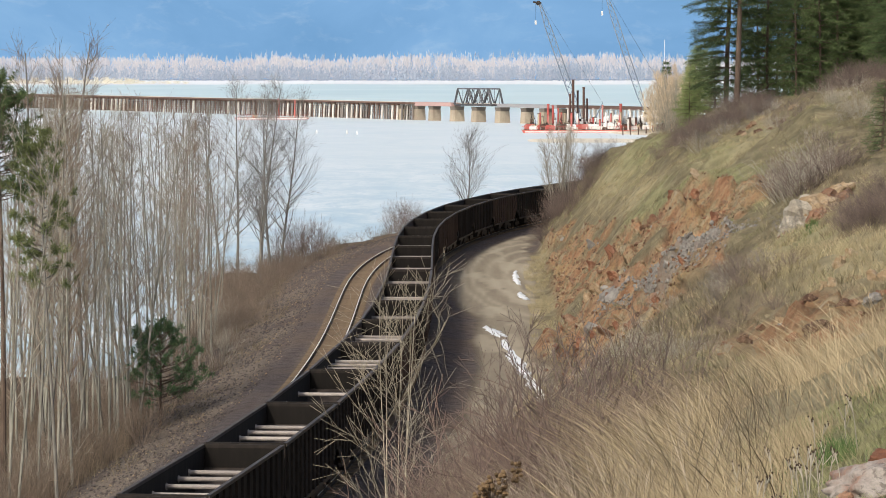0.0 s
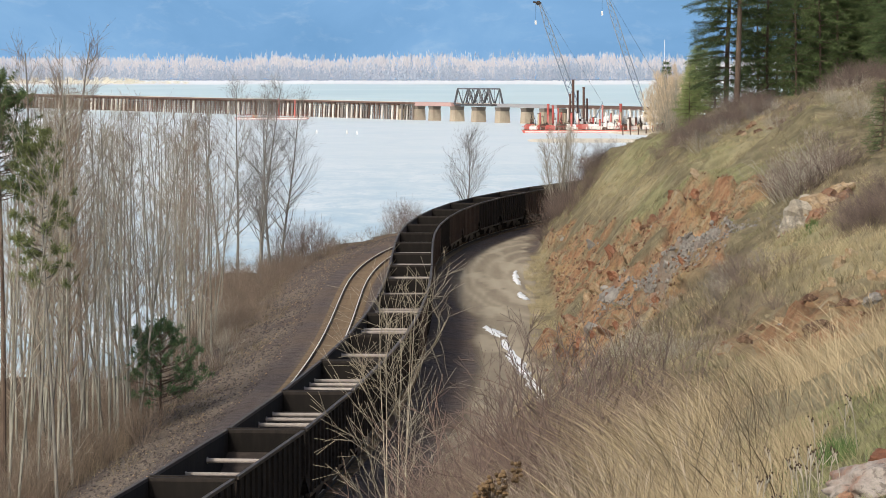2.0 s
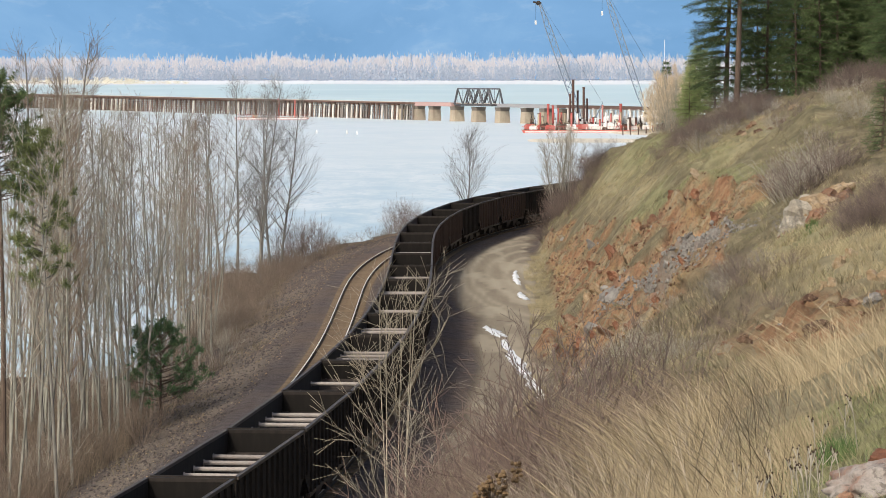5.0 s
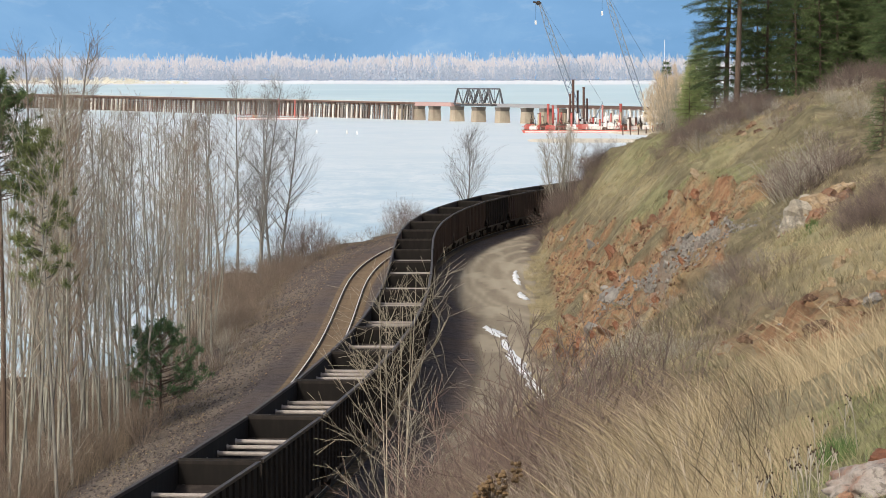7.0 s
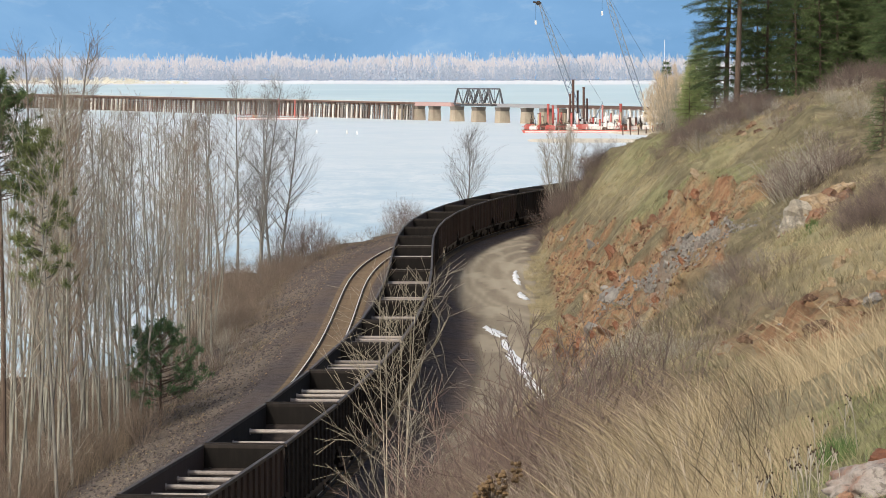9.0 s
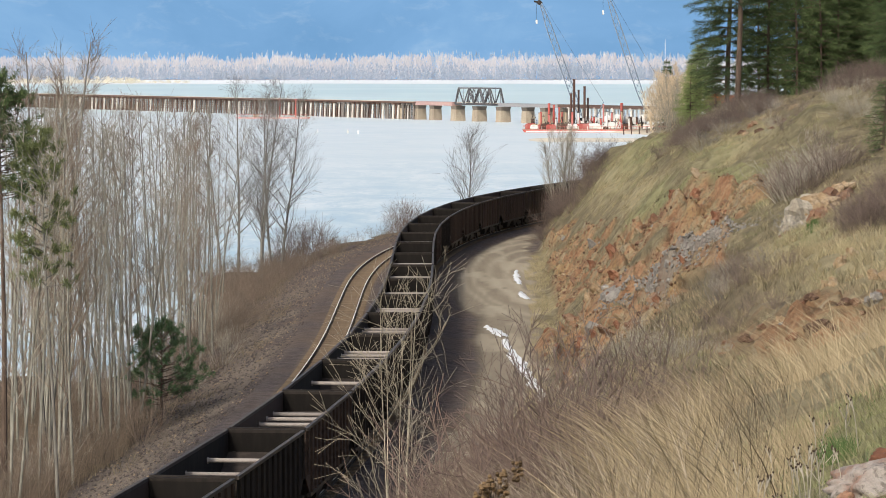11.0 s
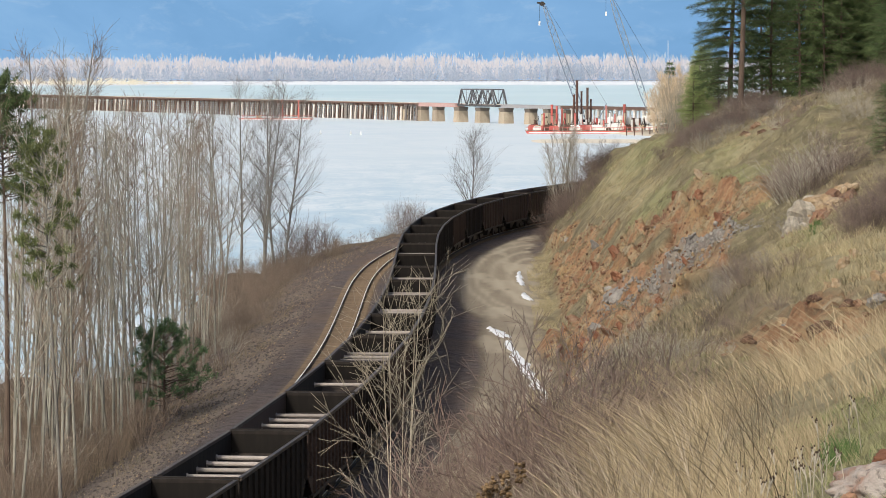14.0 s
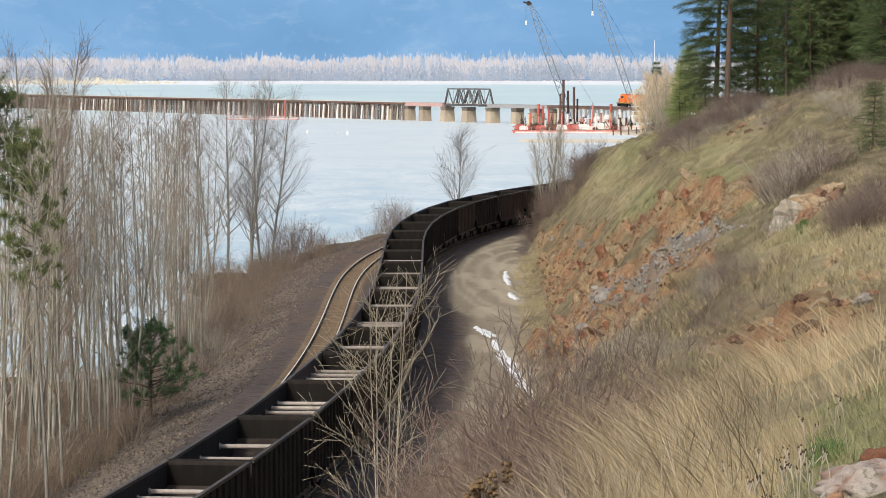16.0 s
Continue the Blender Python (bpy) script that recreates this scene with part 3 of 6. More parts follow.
# ---------------------------------------------------------------- tracks
def build_track(name, off, s0, s1, label, near=None):
    track = empty(name, label, "railway track")
    prof = [(-0.075, 0), (0.075, 0), (0.075, 0.03), (0.012, 0.05), (0.012, 0.12), (0.045, 0.135), (0.045, 0.175), (-0.045, 0.175), (-0.045, 0.135), (-0.012, 0.12), (-0.012, 0.05), (-0.075, 0.03)]
    for side in (-0.755, 0.755):
        g, n = Geo(), len(prof)
        steps = int((s1 - s0) / 4)
        for i in range(steps + 1):
            s = s0 + (s1 - s0) * i / steps
            for u, v in prof:
                x, y, _ = line(s, off + side + u)
                g.v.append((x, y, rail_z(s) - 0.175 + v))
        g.f = [(i * n + k, i * n + (k + 1) % n, (i + 1) * n + (k + 1) % n, (i + 1) * n + k) for i in range(steps) for k in range(n)]
        # main rails are dark steel: shade under the train is put into their colour
        rail = part("rail", g, M["steel_dark"] if off == 0.0 else M["rail_side"], track)
        head = Geo()
        for i in range(steps + 1):
            s = s0 + (s1 - s0) * i / steps
            for u, v in ((-0.04, -0.01), (0.04, -0.01), (0.032, 0.004), (-0.032, 0.004)):
                x, y, _ = line(s, off + side + u)
                head.v.append((x, y, rail_z(s) + v))
        head.f = [(i * 4 + k, i * 4 + (k + 1) % 4, i * 4 + 4 + (k + 1) % 4, i * 4 + 4 + k) for i in range(steps) for k in range(4)]
        part("running_surface", head, M["rail"], rail, "polished running surface")
    one = Geo().box((0, 0, 0), (2.6, 0.23, 0.2)).mesh("tie", M["tie"])
    g = Geo()
    s = s0
    while s < s1:
        x, y, h = line(s, off)
        j = rng.uniform(-0.04, 0.04)
        if near and near[0] < s < near[1]:
            tie = new("tie", one)
            tie.parent = track
            tie.matrix_basis = Matrix.Translation((x, y, rail_z(s) - 0.275)) @ Matrix.Rotation(-h + j, 4, "Z")
        else:
            g.box((x, y, rail_z(s) - 0.275), (2.6, 0.23, 0.2), Matrix.Rotation(-h + j, 3, "Z"))
        s += 0.55
    tagged(part("distant_tie", g, M["tie"], track), kind="stuff")
    return track


build_track("main_track", 0.0, -200, 1108, "main line track under the train on dark ballast")
build_track("siding_track", -4.85, -200, 420, "empty siding with worn shiny rails and dusty ties", (62, 226))


# ---------------------------------------------------------------- coal cars
CAR_STEP, CAR_LEN, CAR_W, CAR_TOP = 15.68, 15.1, 3.04, 3.78


def coal_car(bars, paint, label):
    """An open hopper car along local x; the rail top is at z = 0."""
    car = empty("coal_car", label, "train car", "cars of the coal train")
    L, W, T = CAR_LEN / 2, CAR_W / 2, CAR_TOP
    for sy in (1, -1):
        side = part("side_wall", Geo().prism([(-L, T), (L, T), (L, 1.9), (L - 1.2, 1.12), (-L + 1.2, 1.12), (-L, 1.9)], W * sy - 0.03 * sy, W * sy - 0.09 * sy,
                                             lambda u, v, w: (u, w, v)), M[paint], car)
        for i in range(13):
            x = -L + 0.35 + (CAR_LEN - 0.7) * i / 12
            low = 1.95 if abs(x) > L - 1.1 else 1.15
            part("side_post", Geo().box((x, (W - 0.002) * sy, (T + low) / 2 - 0.06), (0.11, 0.13, T - low - 0.12)), M[paint], side)
        part("top_rail", Geo().box((0, (W - 0.03) * sy, T - 0.04), (CAR_LEN, 0.14, 0.12)), M["car_rim"], car)
        part("sill", Geo().box((0, (W - 0.06) * sy, 1.06), (CAR_LEN - 2.2, 0.16, 0.16)), M["steel_dark"], car)
    for sx in (1, -1):
        x = L * sx
        end = part("end_wall", Geo().box((x - 0.05 * sx, 0, T - 0.42), (0.08, CAR_W - 0.2, 0.84)), M["car_end"], car)
        part("end_rail", Geo().box((x - 0.03 * sx, 0, T - 0.04), (0.14, CAR_W - 0.05, 0.13)), M["car_dark"], end)
        # sloping floor sheet from below the end wall to the hopper
        part("slope_sheet", Geo().hull8([Vector(p) for p in ((x * 0.99, -W + .1, T - .9), (x * 0.99, W - .1, T - .9), (x * 0.30, W - .1, 1.2), (x * 0.30, -W + .1, 1.2),
                                                            (x * 0.99, -W + .1, T - .84), (x * 0.99, W - .1, T - .84), (x * 0.30, W - .1, 1.26), (x * 0.30, -W + .1, 1.26))]), M["car_inside"], car)
        part("end_frame", Geo().box((x - 0.35 * sx, 0, 1.0), (0.7, 2.7, 0.2)).box((x - 0.1 * sx, 1.2, 2.0), (0.1, 0.1, 1.9)).box((x - 0.1 * sx, -1.2, 2.0), (0.1, 0.1, 1.9)), M["steel_dark"], car)
        part("coupler", Geo().box((x + 0.15 * sx, 0, 0.88), (0.5, 0.22, 0.24)), M["steel_dark"], car)
        g = Geo().box((x - 0.02 * sx, 1.04, 2.3), (0.06, 0.05, 2.2)).box((x - 0.02 * sx, 1.48, 2.3), (0.06, 0.05, 2.2))
        for k in range(6):
            g.box((x - 0.02 * sx, 1.26, 1.3 + 0.38 * k), (0.05, 0.45, 0.04))
        part("ladder", g, M["steel_dark"], end)
        truck = part("truck", Geo().box((x - 2.0 * sx, 0.98, 0.5), (2.3, 0.16, 0.32)).box((x - 2.0 * sx, -0.98, 0.5), (2.3, 0.16, 0.32)).box((x - 2.0 * sx, 0, 0.55), (0.4, 2.0, 0.3)), M["steel_dark"], car)
        for wx in (-0.9, 0.9):
            g = Geo()
            cx = x - 2.0 * sx + wx
            for wy in (-0.76, 0.76):
                g.tube([(cx, wy - 0.07, 0.46), (cx, wy + 0.07, 0.46)], [0.46, 0.46], 14)
            g.tube([(cx, -0.76, 0.46), (cx, 0.76, 0.46)], [0.08, 0.08], 6)
            part("wheelset", g, M["steel_dark"], truck)
    part("hopper_floor", Geo().box((0, 0, 1.22), (4.6, CAR_W - 0.3, 0.06)), M["car_inside"], car)
    for hx in (-1.9, 1.9):
        part("hopper_chute", Geo().hull8([Vector(p) for p in ((hx - .5, -1.2, .35), (hx + .5, -1.2, .35), (hx + .5, 1.2, .35), (hx - .5, 1.2, .35),
                                                             (hx - 1.6, -1.45, 1.15), (hx + 1.6, -1.45, 1.15), (hx + 1.6, 1.45, 1.15), (hx - 1.6, 1.45, 1.15))]), M["steel_dark"], car)
    for x in bars:
        part("cross_bar", Geo().tube([(x, -W + 0.1, T - 0.66), (x, -W + 0.14, T - 0.66), (x, -W + 0.141, T - 0.66), (x, W - 0.141, T - 0.66), (x, W - 0.14, T - 0.66), (x, W - 0.1, T - 0.66)],
                                     [0.13, 0.13, 0.09, 0.09, 0.13, 0.13], 10), M["car_bar"], car, "dusty pale cross bar")
    return car


KINDS = [
    coal_car((-4.4, -2.3, 0.1, 2.3, 4.3), "car_brown", "open coal car, dark brown steel with dusty pale cross bars"),
    coal_car((-4.5, -1.5, 2.9), "car_dark", "empty open coal car, dark green-black steel on the track"),
    coal_car((-4.4, -2.3, 0.1, 2.3, 4.3), "car_dark", "open coal car, sooty black steel with five cross bars"),
    coal_car((-5.6, -3.7, -1.8, 0.2, 2.2, 4.2), "car_dark", "open coal car, dark steel with six pale cross bars"),
]
SEEN = {2: 1, 1: 2, 0: 2, -1: 1, -2: 3, -3: 3, -4: 2, -5: 1, -6: 0, -7: 1, -8: 0, -9: 3, -10: 1, -11: 3}


def train_s(t):
    """How far the train has gone along the line since 1.5 s."""
    return 10.44 * (t - 1.5)


def ride(s, spread, off=0.0):
    """Pose of a car whose middle is at station s, standing on two trucks."""
    ax, ay, _ = line(s - spread, off)
    bx, by, _ = line(s + spread, off)
    h = math.atan2(by - ay, bx - ax)
    return pose((ax + bx) / 2, (ay + by) / 2, rail_z(s), 0, 0, math.degrees(h))


TIMES = [i * 0.5 for i in range(33)]
TRAIN = []      # (thing, station at 1.5 s, half truck spacing)
order = random.Random(12)
for k in range(-17, 22):
    kind = KINDS[SEEN.get(k, order.choice((0, 0, 0, 1, 2, 3)))]
    c = copy_thing(kind, pose(0, 0, 0))
    TRAIN.append((c, 14.75 + CAR_STEP * (k + 0.5), 5.45))
HEAD_END = 1155.0 - 22.8 - train_s(16.0)     # rear coupling of the engine at 1.5 s
for k in range(5):
    TRAIN.append((copy_thing(KINDS[(k * 2) % 4], pose(0, 0, 0)), HEAD_END - CAR_STEP * (k + 0.5), 5.45))
for kind in KINDS:
    for o in [*kind.children_recursive, kind]:
        bpy.data.objects.remove(o)
# ---------------------------------------------------------------- lake bridge
def on_bridge(u, off=0.0):
    """u: metres along the bridge from its swing pier towards the land, off to the right looking at the land."""
    return 13.7 + 0.453 * u - 0.891 * off, 1336.0 - 0.891 * u - 0.453 * off


def bridge_turn():
    return Matrix.Rotation(math.atan2(-0.891, 0.453), 3, "Z")


def bridge_box(g, u, off, z, sx, sy, sz):
    x, y = on_bridge(u, off)
    return g.box((x, y, z), (sx, sy, sz), bridge_turn())


def build_bridge():
    b = empty("railway_bridge", "long low railway bridge with pile bents, piers and steel swing truss", "bridge")
    R = bridge_turn()
    top = 7.0
    # pile trestle far out on the lake
    u = -52.0
    i = 0
    r = random.Random(5)
    while u > -620:
        g = Geo()
        for off in (-2.6, -1.2, 0.2, 1.4):
            x, y = on_bridge(u, off)
            x2, y2 = on_bridge(u, off * 0.8)
            g.tube([(x, y, -3), (x2, y2, top - 1.0)], [0.36, 0.33], 7)
        bridge_box(g, u, 0, top - 0.95, 0.9, 6.2, 0.6)
        bent = part("pile_bent", g, M["timber"] if u < -160 or r.random() < 0.6 else M["pile_grey"], b)
        (x, y), (x2, y2) = on_bridge(u, 2.75), on_bridge(u, 2.3)
        wide = 0.5 if r.random() < 0.7 else 0.32
        part("trestle_post", Geo().tube([(x, y, -3), (x2, y2, top - 1.0)], [wide, wide * 0.9], 8), M["pile"] if r.random() < 0.62 else M["pile_grey"], bent, "weathered timber post")
        for off in (-2.75, 2.75):
            (x, y), (x2, y2) = on_bridge(u, off), on_bridge(u, -off)
            part("cross_brace", Geo().beam((x, y, 1.0), (x2, y2, top - 1.4), 0.28), M["timber"], b)
        u -= (4.6 if u > -180 else 5.6) + r.uniform(-0.5, 0.5)
        i += 1
    # decks: trestle, girders, land approach
    part("trestle_deck", bridge_box(Geo(), -336, 0, top - 0.25, 570, 5.0, 0.55), M["timber"], b)
    part("trestle_stringer", bridge_box(Geo(), -336, -2.35, top - 0.8, 570, 0.3, 1.0), M["steel_dark"], b)
    part("red_girder", bridge_box(Geo(), -35.5, 0, top - 0.45, 33, 4.2, 1.5), M["girder_red"], b, "faded red and white plate girder")
    part("grey_girder", bridge_box(Geo(), 43, 0, top - 0.4, 48, 4.2, 1.3), M["girder_grey"], b, "pale grey plate girder")
    part("shore_deck", bridge_box(Geo(), 124, 0, top - 0.3, 114, 5.0, 1.1), M["timber"], b)
    for off in (-0.755, 0.755):
        part("bridge_rail", bridge_box(Geo(), -240, off, top + 0.16, 760, 0.09, 0.17), M["rail"], b)
    part("bridge_tie_deck", bridge_box(Geo(), -240, 0, top + 0.04, 760, 2.8, 0.1), M["timber"], b)
    # concrete piers
    for u in (-65.3, -51.2, -37.5, -18.1, 0.0, 19.6, 39.5, 54, 68):
        wide = 4.4 if u in (-18.1, 0.0, 19.6) else 3.9
        x, y = on_bridge(u)
        shaft = None
        for name, z0, z1, k0, k1, mat in (("pier", -3, top - 2.6, 1.1, 0.94, "pier"), ("pier_cap", top - 2.6, top - 1.15, 0.9, 1.02, "pier_dark")):
            g = Geo()
            base = [Vector((sx * wide / 2 * k, sy * wide / 2.1 * k, 0)) for k in (k0, k1) for sx, sy in ((-1, -1), (1, -1), (1, 1), (-1, 1))]
            g.hull8([Vector((x, y, z0 if j < 4 else z1)) + R @ p for j, p in enumerate(base)])
            shaft = part(name, g, M[mat], shaft or b, "weathered tan concrete pier" if name == "pier" else "dark pier cap")
    for u in [75 + 6.5 * k for k in range(16)]:
        g = Geo()
        for off in (-2.2, 0, 2.2):
            x, y = on_bridge(u, off)
            g.tube([(x, y, -3), (x, y, top - 0.6)], [0.35, 0.33], 7)
        bridge_box(g, u, 0, top - 0.9, 0.8, 5.6, 0.5)
        part("pile_bent", g, M["pile"], b)
    # swing truss: two trusses side by side, sloping ends, verticals and crossed diagonals
    truss = part("truss_floor", bridge_box(Geo(), 0, 0, top - 0.62, 30.6, 4.6, 0.35), M["bridge_steel"], b, "dark floor of the riveted through truss")
    H = 6.2
    ks = (-12.6, -8.4, -4.2, 0, 4.2, 8.4, 12.6)
    for off in (-2.5, 2.5):
        def member(name, u0, z0, u1, z1, w):
            (x0, y0), (x1, y1) = on_bridge(u0, off), on_bridge(u1, off)
            part(name, Geo().beam((x0, y0, top - 0.4 + z0), (x1, y1, top - 0.4 + z1), w), M["bridge_steel"], truss)
        member("bottom_chord", -15.6, 0, 15.6, 0, 0.6)
        member("top_chord", -12.6, H, 12.6, H, 0.5)
        member("end_post", -15.4, 0, -12.6, H, 0.55)
        member("end_post", 15.4, 0, 12.6, H, 0.55)
        for i, u in enumerate(ks):
            member("hanger", u, 0, u, H, 0.16)
            if i < 6:
                up = i % 2 == 1
                member("diagonal", u, 0 if up else H, ks[i + 1], H if up else 0, 0.36)
                if i in (2, 3):
                    member("counter_brace", u, H if up else 0, ks[i + 1], 0 if up else H, 0.2)
    for u in ks:
        (x0, y0), (x1, y1) = on_bridge(u, -2.5), on_bridge(u, 2.5)
        part("top_strut", Geo().beam((x0, y0, top - 0.4 + H), (x1, y1, top - 0.4 + H), 0.25), M["bridge_steel"], truss)
    return b


build_bridge()
# ---------------------------------------------------------------- locomotive
def locomotive():
    """A road diesel along local x, front at +x; the rail top is at z = 0."""
    loco = empty("locomotive", "orange diesel locomotive with black underframe leading the train", "locomotive")
    orange, black, glass = M["orange"], M["steel_dark"], M["dark_glass"]
    part("frame", Geo().box((0, 0, 1.3), (22.0, 3.0, 0.45)), black, loco)
    part("hood", Geo().prism([(-1.0, 1.5), (1.0, 1.5), (1.0, 3.9), (0.75, 4.25), (-0.75, 4.25), (-1.0, 3.9)], -10.6, 5.4, lambda u, v, w: (w, u, v)), orange, loco)
    cab = part("cab", Geo().prism([(-1.5, 1.5), (1.5, 1.5), (1.5, 3.95), (1.0, 4.6), (-1.0, 4.6), (-1.5, 3.95)], 5.4, 8.2, lambda u, v, w: (w, u, v)), orange, loco)
    part("nose", Geo().prism([(8.2, 1.5), (10.3, 1.5), (10.1, 2.9), (8.2, 3.3)], -1.1, 1.1, lambda u, v, w: (u, w, v)), orange, loco)
    for sy in (-1, 1):
        part("cab_window", Geo().box((6.8, 1.5 * sy, 3.4), (1.6, 0.05, 0.75)), glass, cab)
        part("windshield", Geo().box((8.21, 0.65 * sy, 3.75), (0.05, 0.9, 0.6)), glass, cab)
        part("radiator", Geo().box((-8.2, 0.9 * sy, 3.9), (4.4, 0.7, 0.7)), orange, loco)
        part("stripe", Geo().box((0, 1.51 * sy, 1.35), (21.6, 0.02, 0.16)), M["yellow"], loco, "yellow sill stripe")
        g = Geo()
        for k in range(12):
            g.tube([(-10 + 1.75 * k, 1.42 * sy, 1.5), (-10 + 1.75 * k, 1.42 * sy, 2.5)], [0.02, 0.02], 4)
        g.tube([(-10, 1.42 * sy, 2.5), (9.3, 1.42 * sy, 2.5)], [0.02, 0.02], 4)
        part("handrail", g, black, loco)
    part("fuel_tank", Geo().box((0, 0, 0.75), (5.5, 2.6, 0.75)), black, loco)
    part("exhaust", Geo().box((-1.0, 0, 4.35), (1.4, 0.7, 0.25)), black, loco)
    part("plow", Geo().hull8([Vector(p) for p in ((10.6, -1.4, .15), (11.4, 0, .15), (10.6, 1.4, .15), (10.4, 0, .15), (10.6, -1.4, 1.1), (11.0, 0, 1.1), (10.6, 1.4, 1.1), (10.4, 0, 1.1))]), black, loco)
    for cx in (-7.0, 7.0):
        truck = part("truck", Geo().box((cx, 1.0, 0.62), (4.6, 0.18, 0.4)).box((cx, -1.0, 0.62), (4.6, 0.18, 0.4)).box((cx, 0, 0.8), (0.8, 2.2, 0.3)), black, loco)
        for wx in (-1.8, 0, 1.8):
            g = Geo()
            for wy in (-0.76, 0.76):
                g.tube([(cx + wx, wy - 0.07, 0.53), (cx + wx, wy + 0.07, 0.53)], [0.53, 0.53], 12)
            g.tube([(cx + wx, -0.76, 0.53), (cx + wx, 0.76, 0.53)], [0.09, 0.09], 6)
            part("wheelset", g, M["steel_dark"], truck)
    return loco


M["orange"] = painted("orange_paint", (0.75, 0.17, 0.03), 0.45, 0, (0.5, 0.2, 0.1), 0.2, vary=0.05)
M["dark_glass"] = plain("dark_glass", (0.02, 0.025, 0.03), 0.08)
M["yellow"] = painted("yellow_paint", (0.75, 0.5, 0.08), 0.5, 0, (0.5, 0.4, 0.2), 0.3)
M["red"] = painted("red_paint", (0.52, 0.10, 0.085), 0.6, 0, (0.62, 0.40, 0.37), 0.7, 0.3)
M["white"] = painted("white_paint", (0.82, 0.82, 0.80), 0.5, 0, (0.6, 0.58, 0.55), 0.35)
M["rust"] = painted("rusty_pipe", (0.10, 0.06, 0.05), 0.7, 0.2, (0.2, 0.1, 0.07), 0.5)
M["deck_wood"] = painted("pale_planks", (0.62, 0.52, 0.38), 0.9, 0, (0.45, 0.36, 0.27), 0.5, 0.4)
LOCO_FRONT = 1155.0 - train_s(16.0)        # front end of the engine at 1.5 s
TRAIN.append((locomotive(), LOCO_FRONT - 11.4, 7.0))


# ---------------------------------------------------------------- bridge works on the water
def lattice_boom(name, parent, a, b, w, mat):
    """Four chords with zigzag lacing, tapering at both ends."""
    a, b = Vector(a), Vector(b)
    d = (b - a).normalized()
    u = d.cross(Vector((0, 1, 0))).normalized()
    v = d.cross(u)
    n = 18
    g = Geo()

    def P(i, j):
        k = w * min(1, 0.25 + 4.0 * min(i / n, 1 - i / n))
        return a + (b - a) * (i / n) + u * k / 2 * (1, -1, -1, 1)[j] + v * k / 2 * (1, 1, -1, -1)[j]
    for i in range(n):
        for j in range(4):
            g.beam(P(i, j), P(i + 1, j), 0.19)
            g.beam(P(i, j), P(i + 1, (j + 1) % 4), 0.11)
    return part(name, g, mat, parent)


def crawler_crane(base, tip, label):
    x, y, z = base
    c = empty("crawler_crane", label, "crane", "cranes at the bridge works")
    for sy in (-2.2, 2.2):
        part("track", Geo().prism([(-3.6, 0.5), (-3.1, 0), (3.1, 0), (3.6, 0.5), (3.1, 1.1), (-3.1, 1.1)], y + sy - 0.45, y + sy + 0.45, lambda u, v, w: (x + u, w, z + v)), M["steel_dark"], c)
    house = part("machine_house", Geo().box((x + 1.2, y, z + 2.4), (6.0, 3.2, 2.2)).box((x + 4.6, y, z + 2.2), (1.2, 3.4, 1.6)), M["white"], c)
    part("cab", Geo().box((x - 2.2, y - 1.4, z + 2.5), (1.6, 1.3, 2.0)), M["white"], house)
    part("cab_window", Geo().box((x - 2.3, y - 2.07, z + 2.9), (1.2, 0.04, 0.9)), M["dark_glass"], house)
    boom = lattice_boom("boom", c, (x - 1.8, y, z + 1.8), tip, 1.9, M["boom_blue"])
    g = Geo()
    g.beam((x + 2.5, y, z + 3.4), (x + 5.0, y, z + 8.5), 0.3)
    part("gantry", g, M["boom_blue"], c)
    g = Geo()
    for k in (-0.3, 0.3):
        g.tube([(x + 5.0, y + k, z + 8.5), (tip[0] + 0.6, tip[1] + k, tip[2])], [0.025, 0.025], 4)
    part("pendant_line", g, M["steel_dark"], c)
    part("sheave", Geo().tube([(tip[0] - 0.4, tip[1] - 0.4, tip[2] + 0.2), (tip[0] - 0.4, tip[1] + 0.4, tip[2] + 0.2)], [0.8, 0.8], 12).beam((tip[0] - 2.2, tip[1], tip[2] + 0.6), (tip[0] + 0.6, tip[1], tip[2] + 0.1), 0.6), M["steel_dark"], boom)
    drop = tip[2] - 5.5
    part("hoist_rope", Geo().tube([(tip[0] - 1.3, tip[1], tip[2] + 0.2), (tip[0] - 1.3, tip[1], drop)], [0.04, 0.04], 4), M["steel_dark"], boom)
    part("hook_block", Geo().box((tip[0] - 1.3, tip[1], drop - 0.7), (0.6, 0.5, 1.4)), M["white"], boom, "white and red hook block")
    return c


M["boom_blue"] = painted("blue_grey_boom", (0.19, 0.24, 0.31), 0.6, 0, (0.3, 0.33, 0.38), 0.3)


def barge(cx, cy, length, width, label, deck=0.9):
    b = empty("work_barge", label, "barge", "work barges")
    L, W = length / 2, width / 2
    part("hull", Geo().prism([(-L, deck), (-L + 0.8, -0.4), (L - 0.8, -0.4), (L, deck)], cy - W, cy + W, lambda u, v, w: (cx + u, w, v)), M["red"], b)
    part("deck", Geo().box((cx, cy, deck + 0.03), (length - 0.3, width - 0.3, 0.05)), M["deck_wood"], b)
    n = int(length / 1.5)
    for side in (-W + 0.15, W - 0.15):
        for k in range(n + 1):
            part("rail_post", Geo().tube([(cx - L + 0.2 + k * (length - 0.4) / n, cy + side, deck), (cx - L + 0.2 + k * (length - 0.4) / n, cy + side, deck + 1.1)], [0.06, 0.06], 5), M["red" if k % 2 else "white"], b)
        part("hand_rail", Geo().beam((cx - L + 0.2, cy + side, deck + 1.1), (cx + L - 0.2, cy + side, deck + 1.1), 0.1), M["red"], b)
        part("fender", Geo().box((cx, cy + side * 1.02, 0.35), (length - 2, 0.25, 0.35)), M["white"], b)
    return b


